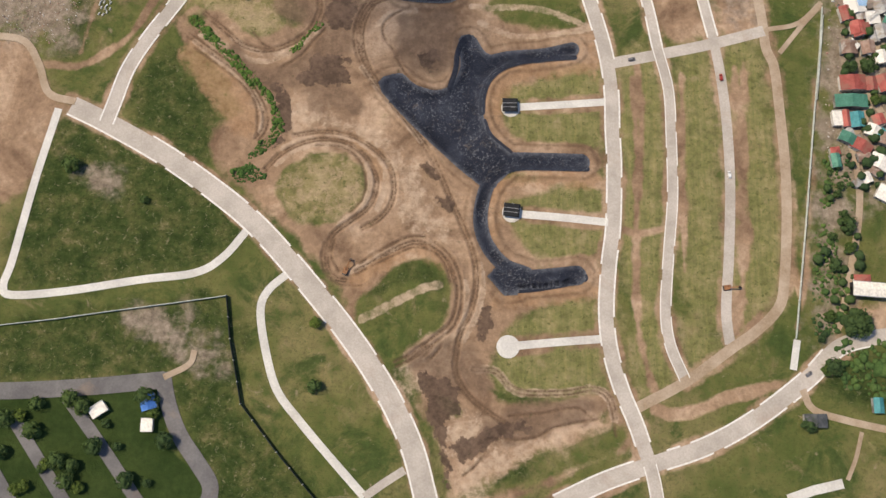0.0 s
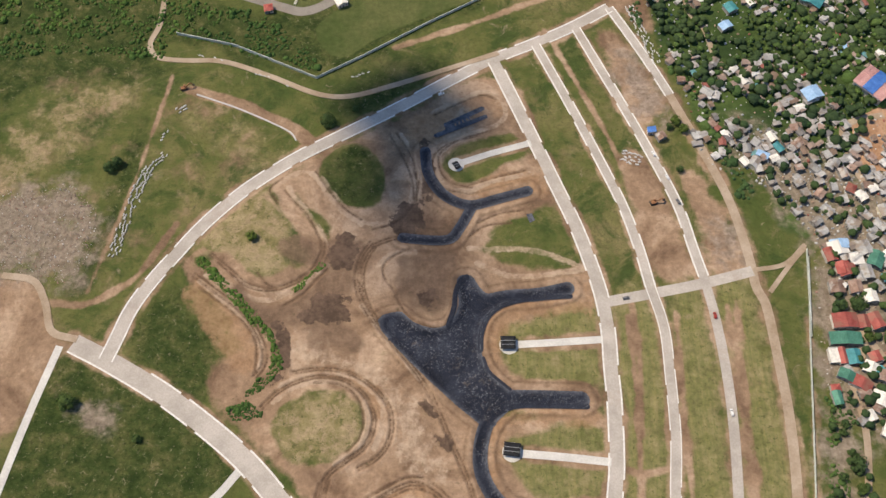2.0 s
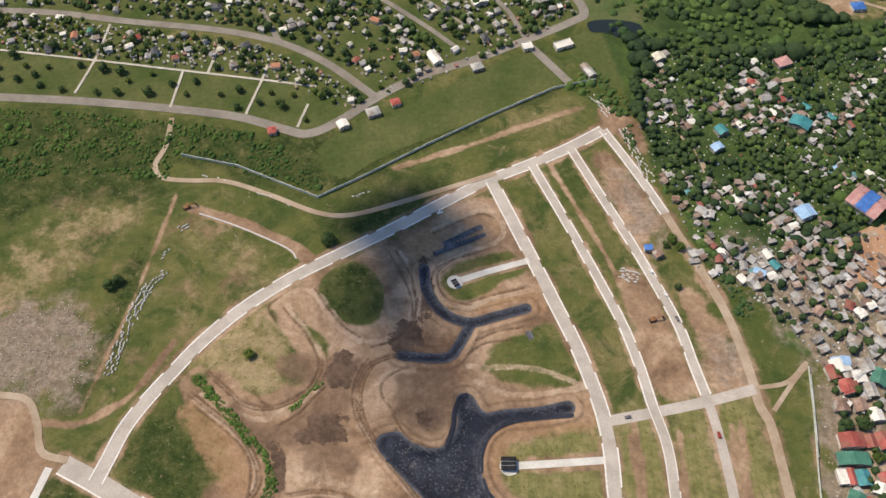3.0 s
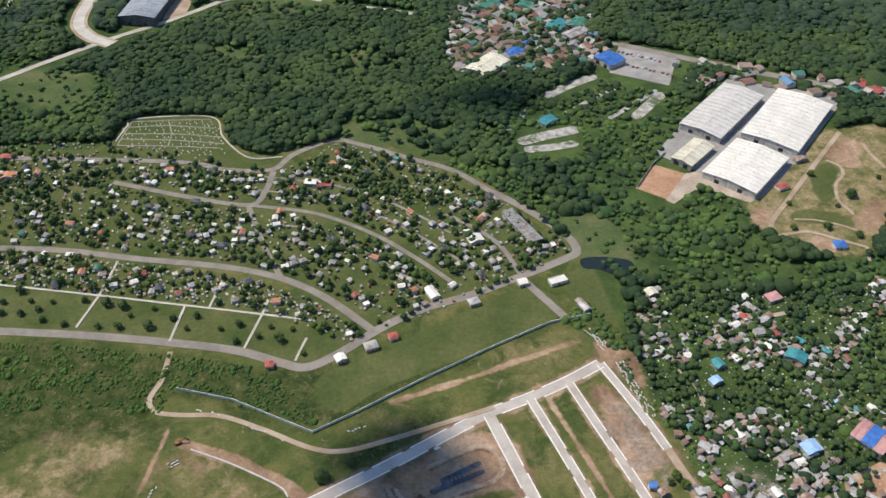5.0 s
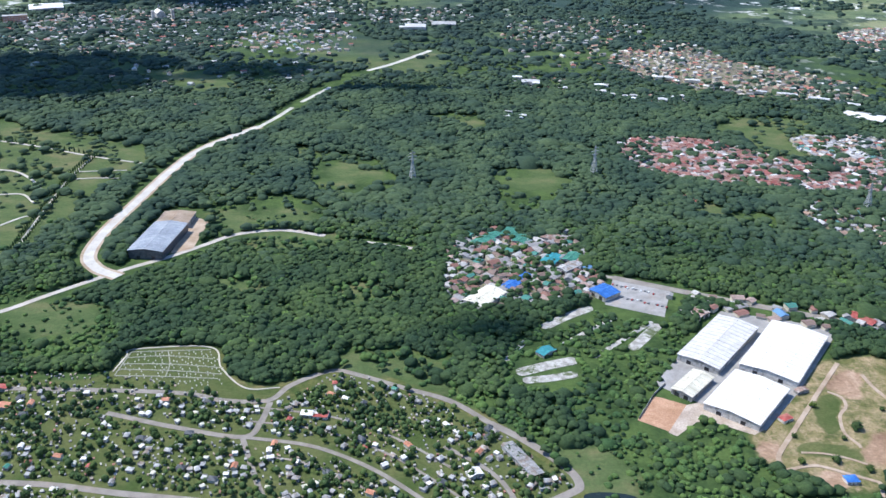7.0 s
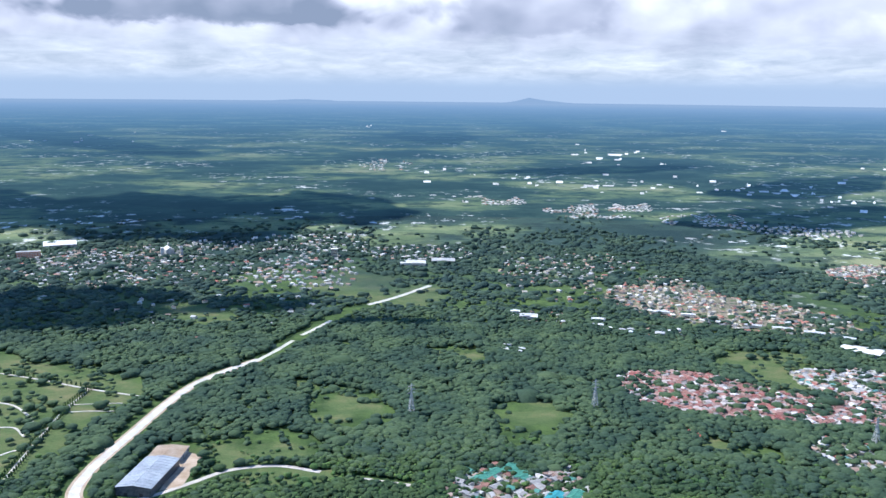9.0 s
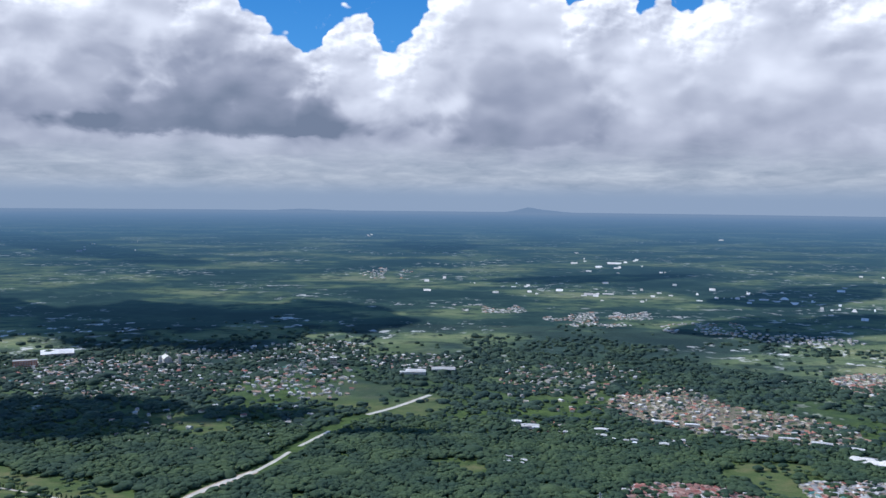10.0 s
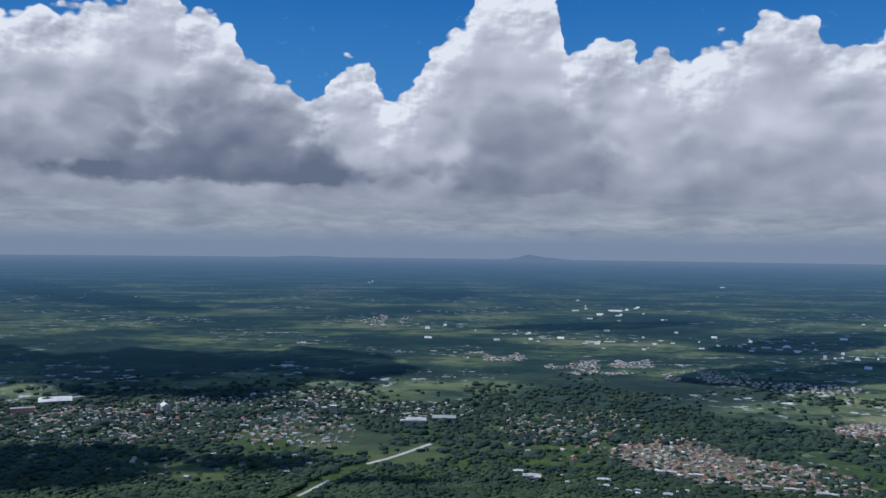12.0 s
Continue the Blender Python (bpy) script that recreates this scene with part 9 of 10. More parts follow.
pylon((-43, 1307), 52, "grey steel lattice power pylon above the woods")
pylon((250, 1339), 52, "grey steel lattice power pylon beside the town")
pylon((636, 1204), 44, "grey steel lattice power pylon among houses")

# ---- estate details ----
def round_pad(at, r, label):
    v, f, n = [(0, 0, 0.45)], [], 28
    for k in range(n):
        a = 2 * math.pi * k / n
        v += [(r * math.cos(a), r * math.sin(a), 0.45), (r * math.cos(a), r * math.sin(a), -0.6)]
    for k in range(n):
        a, b = 1 + 2 * k, 1 + 2 * ((k + 1) % n)
        f += [(0, a, b), (a, a + 1, b + 1, b)]
    ob = new("round_pad", mesh_from("round_pad", v, f, NEW_CONCRETE))
    ob.location = (*at, height(*at))
    return tagged(ob, label, "turning pad", "turning pads")


def shade_canopy(at, w, d, turn):
    """A black shade cloth on posts."""
    root = new("shade_canopy")
    v, f, n = [], [], 6
    for j in range(n + 1):
        for i in range(n + 1):
            u, q = i / n - 0.5, j / n - 0.5
            v.append((u * w, q * d, 2.9 - 1.2 * (0.25 - u * u) * (0.25 - q * q) * 4))
    for j in range(n):
        for i in range(n):
            k = j * (n + 1) + i
            f.append((k, k + 1, k + n + 2, k + n + 1))
    me = mesh_from("cloth", v, f, BLACK_CLOTH, True)
    cl = part("cloth", me, root, "sagging black cloth")
    so = cl.modifiers.new("thickness", "SOLIDIFY")
    so.thickness = 0.06
    for sx in (-1, 1):
        for sy in (-1, 1):
            part("post", box_mesh("post", METAL, sx * w / 2 - 0.08, sx * w / 2 + 0.08, sy * d / 2 - 0.08, sy * d / 2 + 0.08, -0.3, 2.9), root)
    for s in (-0.15, 0.15):
        part("seam", box_mesh("seam", METAL, -w / 2, w / 2, s * d - 0.12, s * d + 0.12, 2.96, 3.0), root, "grey seam strip")
    put(root, at[0], at[1], turn)
    return tagged(root, "black shade cloth canopy over a round concrete pad", "canopy", "shade canopies")


for at, r in (((41.2, 187.8), 5.8), ((41.2, 122.8), 5.8), ((38.1, 44.3), 6.6), ((9.5, 316.2), 5.5)):
    round_pad(at, r, "round pale concrete turning pad at a lane end")
shade_canopy((40.6, 188.6), 9.2, 8.4, 0.0)
shade_canopy((40.9, 123.8), 9.6, 8.0, -0.12)
shade_canopy((9.9, 314.4), 4.0, 6.0, 0.5)
dark_sheet = new("ground_sheet", sheet("ground_sheet", [Blob([(55.2, 278.5), (58.9, 279.4), (60.9, 274.3), (57.5, 272.2)], True)], 1.0, 0.25, LINER))
tagged(dark_sheet, "small black sheet spread on the soil", "sheet")
tagged(new("ground_sheet", sheet("ground_sheet", [Blob([(35.6, 84.7), (43.7, 85.8), (43.9, 73.9), (36.1, 73.5)], True)], 1.0, 0.4, LINER)), "folded black liner sheet at the bank", "sheet")


def wall_line(name, pts, high, thick, mat, label, post_gap=0.0, smooth=False):
    """A standing wall or fence along a line, panel by panel."""
    line = smooth_line(pts, per=4) if smooth else np.array(pts, float)
    root = tagged(new(name), label, "wall", kind="structure")
    root.location = (0, 0, 0)
    for (ax, ay), (bx, by) in zip(line[:-1], line[1:]):
        d = math.hypot(bx - ax, by - ay)
        m = max(1, round(d / 12.0))
        for k in range(m):
            x0, y0 = ax + (bx - ax) * k / m, ay + (by - ay) * k / m
            x1, y1 = ax + (bx - ax) * (k + 1) / m, ay + (by - ay) * (k + 1) / m
            l_ = d / m
            q = part("panel", box_mesh("panel", mat, 0, l_ - 0.06, -thick / 2, thick / 2, -1.0, high), root)
            q.location, q.rotation_euler = (x0, y0, height(x0, y0)), (0, 0, math.atan2(y1 - y0, x1 - x0))
            o = part("post", box_mesh("post", KERB, -0.2, 0.2, -thick / 2 - 0.1, thick / 2 + 0.1, -1.0, high + 0.15), root)
            o.location, o.rotation_euler = (x0, y0, height(x0, y0)), (0, 0, math.atan2(y1 - y0, x1 - x0))
    return root


wall_line("wall_dark_fence", [(-123.3, 72.7), (-120.1, 48.0), (-112.1, 11.5), (-91.0, -14.7), (-68.2, -40.6)], 3.2, 0.3, DARK_FENCE, "tall dark fence between fields")
wall_line("wall_boundary", [(-271.3, 53.7), (-252.1, 55.1), (-220.2, 58.8), (-188.3, 63.5), (-156.2, 67.9), (-123.3, 72.7)], 2.2, 0.3, WALL_CAP, "pale boundary wall across grass")
wall_line("wall_north", [(-193.0, 427.1), (-149.9, 416.6), (-115.2, 400.1), (-89.0, 387.9)], 2.6, 0.4, WALL_CAP, "pale green boundary wall")
wall_line("wall_north_east", [(-89.0, 387.9), (-58.3, 406.7), (-9.4, 439.3), (42.2, 471.3), (89.3, 498.3), (123.2, 507.7)], 2.4, 0.3, WALL_CAP, "pale green boundary wall")
wall_line("wall_east", [(233.6, 253.5), (225.7, 194.2)] + [(233.7, 248.0), (223.5, 185.7), (213.0, 115.8), (202.4, 49.6)], 2.0, 0.25, WALL_CAP, "long pale perimeter wall by the village")
wall_line("wall_compound", [(191, 683), (214, 723), (229, 741)], 2.5, 0.3, GREY_WALL, "grey block wall of the factory yard")
strip = tagged(new("concrete_strip", band(np.array([(203.3, 49.0), (201.4, 39.9), (199.8, 32.0)]), 2.0, -2.0, -0.4, 0.3, NEW_CONCRETE, "concrete_strip")), "short white concrete strip in grass", "slab", kind="structure")
tagged(new("concrete_strip", band(np.array([(191.7, -38.9), (206.2, -34.0), (222.7, -30.3)]), 2.6, -2.6, -0.4, 0.3, NEW_CONCRETE, "concrete_strip")), "unfinished white concrete strip in grass", "slab", kind="structure")


def pipe_mesh(r, l_):
    v, f, n = [], [], 10
    for x in (-l_ / 2, l_ / 2):
        for rr in (r, r * 0.8):
            for k in range(n):
                a = 2 * math.pi * k / n
                v.append((x, rr * math.cos(a), r + rr * math.sin(a)))
    for k in range(n):
        j = (k + 1) % n
        f += [(k, j, 2 * n + j, 2 * n + k), (n + k, 3 * n + k, 3 * n + j, n + j), (k, n + k, n + j, j), (2 * n + k, 2 * n + j, 3 * n + j, 3 * n + k)]
    return mesh_from("concrete_pipe", v, f, PIPE)


pipe = pipe_mesh(0.45, 1.9)
g = np.random.default_rng(17)
for pts, rows_, n, tag in (([(-209.8, 247.1), (-206.8, 269.5), (-202.3, 295.0), (-197.2, 312.7)], 3, 34, "white concrete drain pipe laid in a row"), ([(-195.3, 315.0), (-188.5, 324.1)], 2, 6, "white concrete drain pipe laid in a row"), ([(-192.3, 335.6), (-189.2, 342.7)], 1, 4, "white concrete drain pipe in grass"), ([(-183.4, 360.4), (-178.3, 363.4)], 2, 4, "white concrete drain pipe in grass"),
                           ([(-173.6, 408.5), (-167.3, 407.0)], 1, 4, "white concrete drain pipe beside a track"), ([(-161.8, 406.5), (-155.7, 403.4)], 1, 4, "white concrete drain pipe beside a track"), ([(-131.6, 392.7), (-123.1, 389.7)], 1, 5, "white concrete drain pipe beside a track"), ([(-111.2, 383.7), (-105.3, 380.7)], 1, 3, "white concrete drain pipe beside a track"), ([(-63.2, 390.1), (-53.6, 394.3)], 1, 5, "white concrete drain pipe beside a track"),
                           ([(140.1, 456.0), (146.2, 433.8), (155.3, 404.5)], 3, 26, "white concrete pipe stacked at the road edge"), ([(119.5, 490.7), (127.5, 481.9), (130.8, 470.3)], 3, 12, "white concrete pipe in a storage yard"), ([(122.7, 326.0), (133.8, 321.5)], 4, 9, "white concrete pipe in a storage yard")):
    p = np.array(pts)
    t = np.linspace(0, len(p) - 1, n)
    i = np.clip(t.astype(int), 0, len(p) - 2)
    q = p[i] + (p[i + 1] - p[i]) * (t - i)[:, None]
    d = (p[-1] - p[0]) / np.linalg.norm(p[-1] - p[0])
    for x, y in q:
        for r_ in range(rows_):
            if g.uniform() < 0.82:
                o = (r_ - rows_ / 2) * 2.6 + g.normal(0, 0.5)
                ob = tagged(new("concrete_pipe", pipe), tag, "pipe", "drain pipes")
                put(ob, x - d[1] * o + g.normal(0, 0.4), y + d[0] * o, math.atan2(d[1], d[0]) + g.normal(0, 0.25))
gutter_pipe = tagged(new("pipe_run", band(smooth_line([(-171.8, 373.3), (-143.3, 362.2), (-118.3, 350.2), (-103.8, 341.8), (-99.3, 335.3)]), 0.5, -0.5, -0.3, 0.7, PIPE, "pipe_run")), "run of white drain pipe in a trench", "pipe")


def excavator(at, turn, label):
    root = new("excavator")
    for s in (-1, 1):
        part("track", box_mesh("track", STEEL_DARK, -2.0, 2.0, s * 1.2 - 0.35, s * 1.2 + 0.35, 0, 0.9), root)
    part("house", box_mesh("house", YELLOW, -2.0, 1.2, -1.3, 1.3, 1.0, 2.1), root)
    part("counterweight", box_mesh("counterweight", STEEL_DARK, -2.7, -2.0, -1.25, 1.25, 1.05, 2.0), root)
    cab = part("cab", box_mesh("cab", YELLOW, 0.2, 1.7, 0.2, 1.3, 2.1, 3.2), root)
    part("window", box_mesh("window", GLASS_DARK, 0.35, 1.74, 0.25, 1.34, 2.4, 3.0), cab)
    boom = part("boom", box_mesh("boom", YELLOW, 0, 5.2, -0.3, 0.3, -0.3, 0.35), root)
    boom.location, boom.rotation_euler = (1.0, -0.4, 1.8), (0, -0.65, 0)
    arm = part("arm", box_mesh("arm", YELLOW, 0, 3.2, -0.22, 0.22, -0.25, 0.25), root)
    arm.location, arm.rotation_euler = (5.1, -0.4, 4.9), (0, 1.0, 0)
    bucket = part("bucket", box_mesh("bucket", STEEL_DARK, -0.6, 0.7, -0.6, 0.6, -0.5, 0.5), root)
    bucket.location, bucket.rotation_euler = (6.9, -0.4, 2.0), (0, 0.5, 0)
    put(root, at[0], at[1], turn)
    return tagged(root, label, "excavator", "excavators")


excavator((-55.4, 87.6), 1.2, "orange excavator cutting an earth bank")
excavator((-181.4, 378.2), 0.4, "orange excavator digging a trench")
excavator((139.3, 287.5), 0.3, "orange excavator on cleared ground")
excavator((164.8, 78.8), 0.1, "orange excavator parked on a lot road")


def car(at, turn, paint, label, long=4.3, tall=1.0):
    root = new("car")
    v = [(-long / 2, -0.85, 0.3), (long / 2, -0.85, 0.3), (long / 2, 0.85, 0.3), (-long / 2, 0.85, 0.3), (-long / 2, -0.85, 0.8), (long / 2 - 0.1, -0.82, 0.75), (long / 2 - 0.1, 0.82, 0.75), (-long / 2, 0.85, 0.8),
         (-long * 0.38, -0.7, 0.85 + tall * 0.6), (long * 0.12, -0.7, 0.85 + tall * 0.6), (long * 0.12, 0.7, 0.85 + tall * 0.6), (-long * 0.38, 0.7, 0.85 + tall * 0.6), (long * 0.28, -0.8, 0.85), (long * 0.28, 0.8, 0.85)]
    f = [(3, 2, 1, 0), (0, 1, 5, 4), (1, 2, 6, 5), (2, 3, 7, 6), (3, 0, 4, 7), (5, 6, 13, 12), (4, 5, 12, 9, 8), (6, 7, 11, 10, 13), (7, 4, 8, 11), (8, 9, 10, 11)]
    part("body", mesh_from("body", v, f, paint), root)
    part("windscreen", mesh_from("windscreen", [(long * 0.275, -0.72, 0.88), (long * 0.275, 0.72, 0.88), (long * 0.125, 0.64, 0.83 + tall * 0.6), (long * 0.125, -0.64, 0.83 + tall * 0.6)], [(0, 1, 2, 3)], GLASS_DARK), root)
    for sx in (-0.3, 0.3):
        for sy in (-0.8, 0.8):
            w = part("wheel", pipe_mesh(0.32, 0.22), root)
            w.data.materials[0] = STEEL_DARK
            w.location, w.rotation_euler = (sx * long, sy, 0.02), (0, 0, math.pi / 2)
    put(root, at[0], at[1], turn)
    root.location.z += 0.5
    return tagged(root, label, "car", "parked vehicles")


CAR_RED = simple("red_car_paint", (0.30, 0.04, 0.03), (0.36, 0.06, 0.05), 1.0, 0.3)
CAR_WHITE = simple("white_car_paint", (0.70, 0.70, 0.70), (0.78, 0.78, 0.78), 1.0, 0.3)
CAR_GREY = simple("grey_car_paint", (0.12, 0.12, 0.13), (0.18, 0.18, 0.19), 1.0, 0.3)
for at, turn, paint, tag in (((168.7, 207.7), 1.6, CAR_RED, "dark red car on a dusty lot road"), ((114.9, 219.1), 0.2, CAR_GREY, "grey car on the cross road"), ((208.0, 29.8), 0.6, CAR_GREY, "grey car at the estate exit"), ((150.4, 307.2), 2.0, CAR_WHITE, "white pickup on a lot road"),
                             ((143.1, 325.6), 2.0, CAR_WHITE, "white van on a lot road"), ((155.5, 288.4), 2.0, CAR_GREY, "grey car on a lot road"), ((170.1, 146.5), 1.6, CAR_WHITE, "white car on a lot road"), ((-0.6, 374.4), 0.4, CAR_WHITE, "white car beside the road")):
    car(at, turn, paint, tag)

g = np.random.default_rng(77)
for k in range(22):
    u, w = (k % 11) / 11, k // 11
    at = (214 + 50 * u + 8 * w + g.normal(0, 1), 958 - 26 * u - 34 * w + g.normal(0, 1))
    car(at, 0.9 + g.normal(0, 0.06), (CAR_WHITE, CAR_GREY, CAR_GREY, CAR_RED)[int(g.integers(0, 4))], "parked car in the paved factory car park")

# ---- single trees and bushes ----
big_tree = tree_model("shade_tree", 8.0, 11, 61, LEAF, 34)
tagged(put(big_tree, *(237.1, 57.9), 0), "large spreading dark green tree by the road", "tree")
mid_trees = [tree_model("tree", r, t, s, lf, 18) for r, t, s, lf in ((4.2, 7, 71, LEAF), (3.4, 6, 72, LEAF_LIGHT), (5.2, 8.5, 73, LEAF), (2.6, 4.5, 74, LEAF))]
spots = [(221.1, 33.7), (217.8, 32.1), (-174.2, 129.1), (-217.9, 150.0), (-70.8, 21.2), (205.2, 1.5), (-71.4, 57.3), (-217.4, 314.8), (-221.3, 311.7), (-78.2, 349.5), (-59.9, 360.2), (-121.6, 259.6), (160.8, 352.0), (165.7, 344.9), (156.2, 347.2), (159.4, 312.6),
         (174.6, 586.1), (176.6, 583.1), (321.6, 619.2), (286.0, 617.3), (392.3, 669.6), (429.7, 699.5), (353.3, 621.1), (378.3, 609.9), (373.8, 653.5), (328.8, 656.6), (364.5, 704.7), (-706, 1447), (-587, 1443), (-636, 1352), (235.2, 122.8), (232.8, 134.8), (236.2, 116.0), (227.4, 109.1), (236.7, 102.4), (227.6, 92.4), (235.0, 140.0), (246.5, 214.8), (256.8, 214.8), (259.9, 193.0), (221.9, 62.7), (216.6, 49.7),
         (-206.6, 14.2), (-199.8, 9.6), (-225.3, 11.0), (-234.2, 4.7), (-242.0, 3.1), (-217.5, -21.4), (-220.4, -24.4), (-211.4, -19.8), (-203.3, -22.8), (-191.7, -12.1), (-186.4, 0.3), (-165.4, 16.0), (-159.5, 13.5), (-160.0, 6.6), (-173.0, -30.3), (-152.6, -8.8), (-233.4, -35.1), (-228.9, -33.5), (-199.2, -34.0), (-243.2, -15.4), (-179.1, -12.0), (-227.1, -3.0), (-161.4, -31.7), (-205.8, -30.4)]
spread(mid_trees, np.array(spots), ["round dark green tree", "light green tree with a loose crown", "broad dark green tree", "small dark green bush-like tree"], "tree", "single trees")


REED = crown_material("reed_leaves", (0.051, 0.111, 0.030), (0.099, 0.180, 0.048), 1.2)


def shrubs(shapes, gap, count, size, seed, label, mat=SHRUB):
    p = np.vstack([poisson(s, gap, seed + k, (), count) for k, s in enumerate(shapes)])
    p = p[np.array([noise.noise(Vector((x * 0.07, y * 0.07, seed * 1.0))) for x, y in p]) > -0.13]
    q = np.random.default_rng(seed)
    p = p + q.normal(0, gap * 0.35, p.shape)
    s = size * q.lognormal(-0.1, 0.45, len(p))
    v, f = scatter(p, s, s * q.uniform(0.6, 1.2, len(p)), mid_shapes, seed)
    tagged(new("shrubs", tri_mesh("shrubs", v, f, mat, True)), label, "shrubs", kind="stuff")


shrubs([Blob([(-368.9, 470.1), (-208.4, 460.6), (-131.8, 443.5), (-88.0, 393.8), (-192.2, 426.6), (-204.0, 406.2), (-279.3, 411.2), (-340.8, 400.5)])], 2.2, 2600, 1.0, 91, "tall green scrub beside the wall", REED)
shrubs([Blob([(95.8, 493.7), (125.8, 481.3), (145.1, 434.5), (143.7, 481.4), (121.7, 519.9)]), Blob([(156.2, 412.4), (175.3, 371.6), (195.0, 297.3), (206.3, 297.4), (187.6, 347.4), (168.6, 412.5)]), Blob([(225.4, 46.5), (253.8, 46.6), (261.3, 18.0), (229.7, 21.0)])], 2.6, 520, 1.6, 92, "green scrub along the settlement edge")
shrubs([Blob([(225.8, 150.3), (242.6, 150.4), (231.6, 62.7), (219.3, 51.3), (213.8, 62.6)])], 1.9, 420, 0.85, 94, "ragged scrub along the village edge")
shrubs([Strip([(-152.2, 243.8), (-117.5, 207.2), (-102.3, 187.4), (-98.9, 173.1), (-110.1, 159.0), (-117.9, 146.7)], 6), Strip([(-90.7, 223.1), (-82.4, 231.2), (-75.8, 240.6)], 5), Blob([(-124.9, 151.9), (-104.6, 148.5), (-107.5, 139.8), (-121.0, 141.5)])], 0.9, 900, 0.62, 93, "green reeds along a drained channel", REED)

# ---- trees and tombs too many to tell apart in the park ----
PARK_ROADS = [Strip(p, 11.0) for p in ([(-437, 589), (-336.6, 585.6), (-264.4, 574.7), (-184.0, 564.0), (-133.5, 549.8), (-92.8, 525.7), (-53.3, 489.9)], [(-315, 687), (-246, 666), (-179.0, 651.6), (-166.5, 673.8), (-163, 706)], [(-179.0, 651.6), (-114.4, 639.2), (-60.5, 610.7), (-19.1, 576.0), (10.2, 547.0)])]


def garden_trees(shapes, gap, count, size, seed, label, mat):
    p = np.vstack([poisson(q, gap, seed + k, PARK_ROADS, count) for k, q in enumerate(shapes)])
    q = np.random.default_rng(seed)
    p = p[np.array([noise.noise(Vector((x * 0.03, y * 0.03, 6.0))) for x, y in p]) > -0.12]
    r = size * q.uniform(0.55, 1.35, len(p))
    v, f = scatter(p, r, r * q.uniform(1.5, 2.1, len(p)), near_shapes, seed)
    tagged(new("garden_trees", tri_mesh("garden_trees", v, f, mat, True)), label, "trees", kind="stuff")


garden_trees([DENSE, Blob([(250.7, 263.2), (279.8, 274.8), (293.9, 143.7), (260.1, 140.1), (240.9, 150.4)]), Blob([(223.2, 139.9), (243.6, 143.5), (236.5, 62.7), (216.0, 49.7)])], 6.0, 105, 2.6, 151, "ragged trees between shacks", LEAF)
garden_trees([PARK_LAWN[2]], 7.0, 520, 2.9, 131, "round dark trees between the tombs", LEAF)
garden_trees([PARK_LAWN[2], PARK_LOW], 9.0, 190, 2.2, 137, "light green garden trees between the tombs", LEAF_LIGHT)
GRAVE_BORDER = simple("grave_border", (0.26, 0.26, 0.20), (0.36, 0.35, 0.28), 0.3)
TOMBS = island_palette("tomb_stone", [(0.0, (0.32, 0.31, 0.28)), (0.3, (0.25, 0.24, 0.22)), (0.5, (0.40, 0.38, 0.34)), (0.65, (0.30, 0.24, 0.19)), (0.8, (0.20, 0.19, 0.18)), (0.93, (0.30, 0.14, 0.11))])
V, F = [], []
q = np.random.default_rng(141)
for k, shape in enumerate((PARK_LAWN[2], PARK_LOW)):
    for x, y in poisson(shape, 4.2, 142 + k, PARK_ROADS, 1100 if k < 1 else 320):
        w, d, h = q.uniform(0.5, 1.3), q.uniform(0.8, 1.8), q.uniform(0.4, 2.4)
        z, a = height(x, y), 0.35 + q.normal(0, 0.1)
        c, s_ = math.cos(a), math.sin(a)
        base = len(V)
        for dz in (-0.3, h):
            V += [(x + c * i - s_ * j_, y + s_ * i + c * j_, z + dz) for i, j_ in ((-w, -d), (w, -d), (w, d), (-w, d))]
        F += [tuple(base + i for i in t) for t in ((4, 5, 6, 7), (0, 1, 5, 4), (1, 2, 6, 5), (2, 3, 7, 6), (3, 0, 4, 7))]
tagged(new("gravestones", mesh_from("gravestones", V, F, TOMBS)), "rows of small pale and grey tombs on lawn", "graves", kind="stuff")
for pts in ([(-329, 750), (-277, 749), (-223, 746)], [(-329, 762), (-273, 760), (-221, 754)], [(-328, 772), (-276, 772), (-222, 766)], [(-327, 784), (-286, 788), (-237, 783)], [(-326, 795), (-289, 798), (-243, 801)], [(-329, 750), (-328, 772), (-326, 795)], [(-277, 749), (-279, 772), (-288, 798)]):
    road("garden_path", pts, 1.1, GRAVE_BORDER, "pale border path between grave rows", lift=0.15)

# ---- the second memorial park, beyond the highway ----
for pts, w in (([(-856, 1518), (-784, 1494), (-689, 1459), (-595, 1417), (-493, 1382)], 4.0), ([(-589, 1414), (-589, 1314), (-577, 1196), (-563, 1077), (-551, 983)], 5.0), ([(-591, 1306), (-548, 1312), (-508, 1313)], 3.0), ([(-736, 1350), (-685, 1337), (-640, 1295), (-600, 1240)], 4.0), ([(-668, 1239), (-634, 1240), (-603, 1207)], 3.5), ([(-615, 1123), (-596, 1153), (-577, 1164)], 3.5), ([(-594, 1339), (-542, 1346), (-511, 1349)], 2.5)):
    road("garden_path", pts, w, HEDGE_PATH, "pale path across open lawn", lift=0.15)
cone = new("cypress")
v, f = [(0, 0, 9.0)], []
q = np.random.default_rng(4)
for k in range(5):
    for j_ in range(8):
        a = j_ * math.pi / 4 + 0.4 * (k % 2)
        r = (0.5, 1.25, 1.5, 1.2, 0.7)[k] * q.uniform(0.8, 1.2)
        v.append((r * math.cos(a), r * math.sin(a), 7.6 - k * 1.7))
for j_ in range(8):
    f.append((0, 1 + j_, 1 + (j_ + 1) % 8))
    for k in range(4):
        a, c = 1 + k * 8 + j_, 1 + k * 8 + (j_ + 1) % 8
        f.append((a, a + 8, c + 8, c))
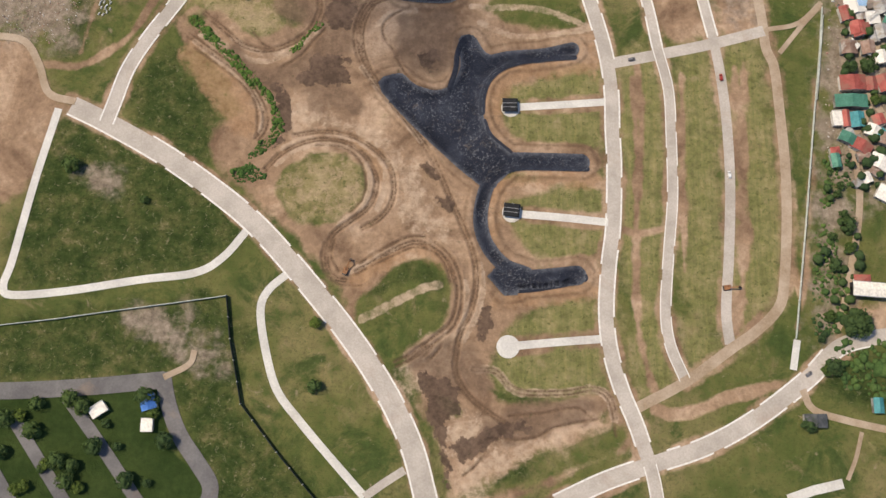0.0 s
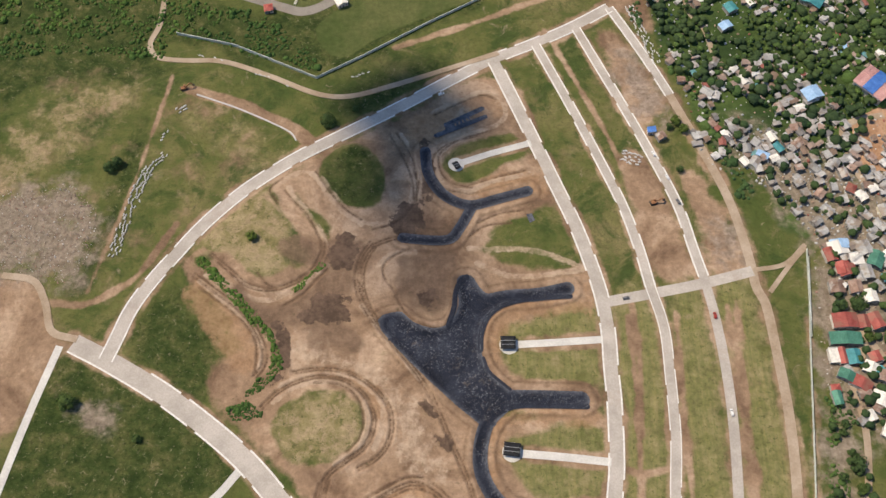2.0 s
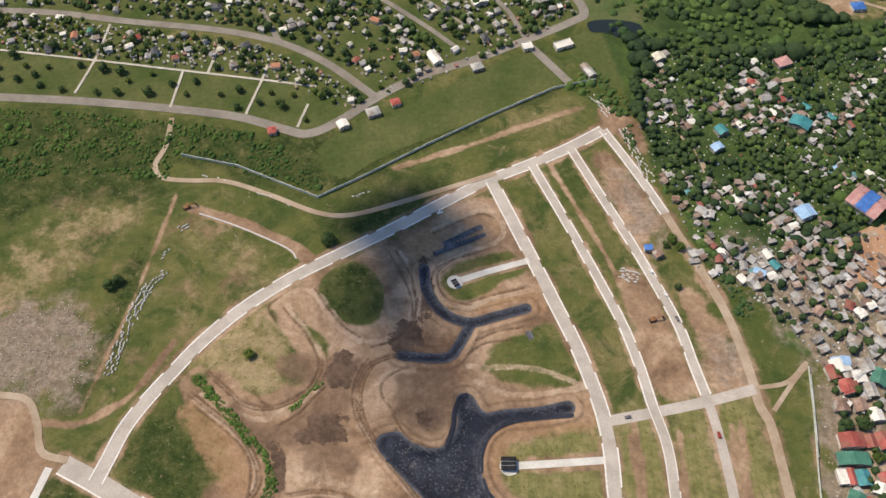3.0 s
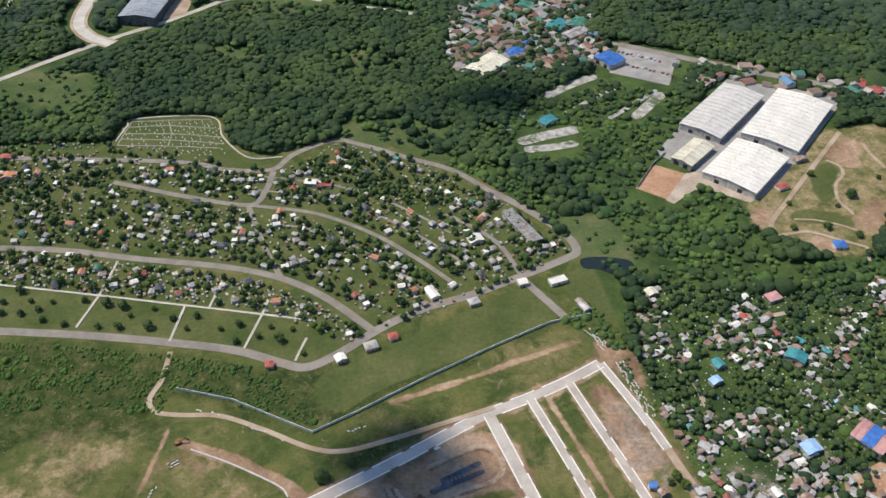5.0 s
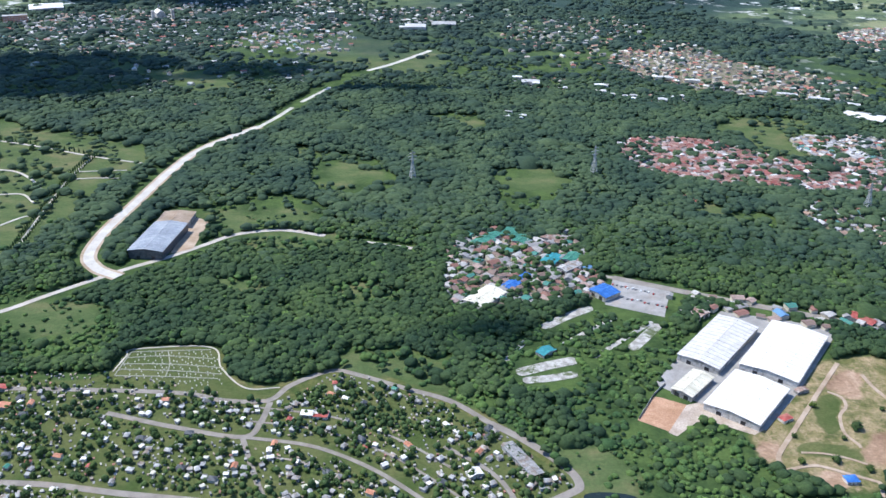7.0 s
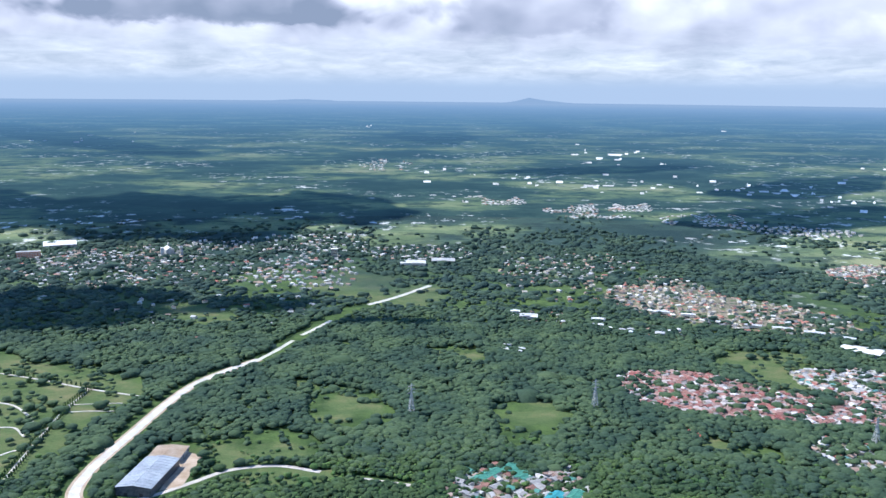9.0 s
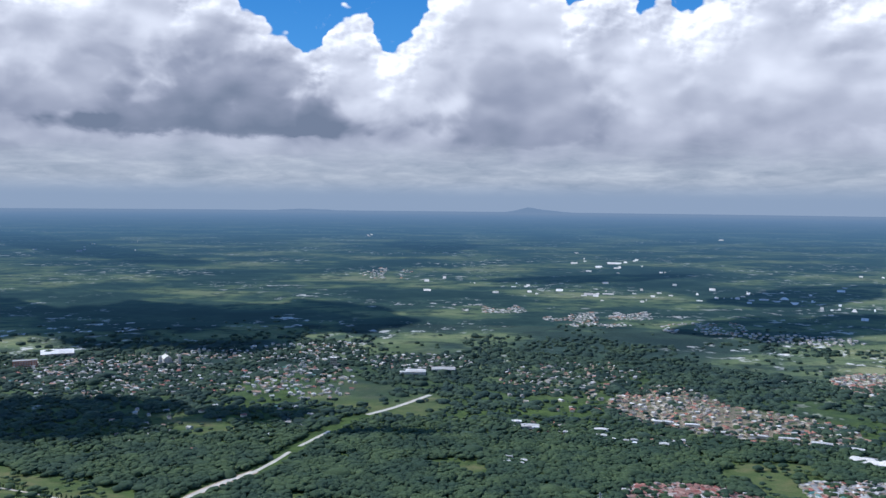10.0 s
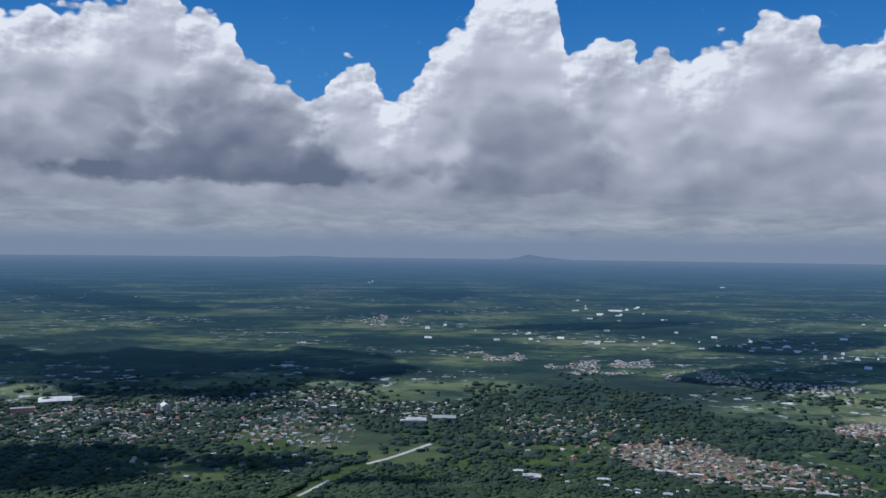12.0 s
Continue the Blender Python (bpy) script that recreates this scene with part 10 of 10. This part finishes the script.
part("crown", mesh_from("crown", v, f, LEAF), cone)
part("trunk", box_mesh("trunk", BARK, -0.2, 0.2, -0.2, 0.2, -0.5, 1.2), cone)
line = smooth_line([(-589, 1414), (-589, 1314), (-577, 1196), (-563, 1077), (-551, 983)])
d = np.r_[0, np.cumsum(np.linalg.norm(np.diff(line, axis=0), axis=1))]
spots = []
for at in np.arange(0, d[-1], 9.0):
    x, y = np.interp(at, d, line[:, 0]), np.interp(at, d, line[:, 1])
    spots += [(x - 5, y - 2), (x + 5, y + 2)]
line = smooth_line([(-856, 1518), (-784, 1494), (-689, 1459), (-595, 1417)])
d = np.r_[0, np.cumsum(np.linalg.norm(np.diff(line, axis=0), axis=1))]
spots += [(np.interp(at, d, line[:, 0]), np.interp(at, d, line[:, 1]) + 4) for at in np.arange(0, d[-1], 11.0)]
spread([cone], np.array(spots), ["slim dark green cypress beside a path"], "tree", "cypresses")

# ---- rubble ----
def rubble(shape, gap, count, size, mat, seed, label):
    p = poisson(shape, gap, seed, (), count)
    q = np.random.default_rng(seed)
    z = land(p[:, 0].copy(), p[:, 1].copy())
    V, F, base = [], [], 0
    sv, sf = ball(1)
    for (x, y), zz in zip(p, z):
        s = size * q.uniform(0.4, 1.4)
        V.append(sv * s * q.uniform(0.6, 1.2, 3) * q.uniform(0.75, 1.25, (len(sv), 1)) + (x, y, zz + s * 0.2))
        F.append(sf + base)
        base += len(sv)
    tagged(new("rubble", tri_mesh("rubble", np.vstack(V), np.vstack(F), mat, False)), label, "rubble", kind="stuff")


RUBBLE = island_palette("mixed_rubble", [(0.0, (0.30, 0.22, 0.18)), (0.3, (0.42, 0.36, 0.32)), (0.5, (0.22, 0.15, 0.12)), (0.72, (0.55, 0.52, 0.49)), (0.85, (0.34, 0.20, 0.15))])
rubble(PALE[2], 1.0, 1300, 0.45, RUBBLE, 95, "dumped pale rubble in grass")
rubble(PALE[1], 1.6, 420, 0.6, RUBBLE, 96, "heaps of pale stone on cleared ground")

CLUTTER = island_palette("yard_clutter", [(0.0, (0.50, 0.49, 0.47)), (0.25, (0.34, 0.33, 0.32)), (0.45, (0.60, 0.59, 0.57)), (0.62, (0.38, 0.27, 0.20)), (0.76, (0.28, 0.10, 0.08)), (0.82, (0.36, 0.42, 0.50)), (0.92, (0.20, 0.19, 0.18))])
rubble(SLUM, 4.4, 1500, 0.95, CLUTTER, 97, "scattered pale clutter round the shacks")
rubble(DENSE, 3.4, 500, 0.9, CLUTTER, 98, "scattered pale clutter round the shacks")
# ---- pond ----
WATER = simple("dark_pond_water", (0.012, 0.018, 0.014), (0.02, 0.028, 0.02), 0.05, 0.12, spec=0.5)
tagged(new("pond", sheet("pond", [Blob([(123.8, 576.7), (143.9, 579.8), (166.7, 574.0), (165.2, 558.5), (150.3, 556.2), (136.8, 563.4), (124.8, 564.8)])], 2.5, 0.25, WATER)), "small dark pond beside the woods", "pond", kind="structure")
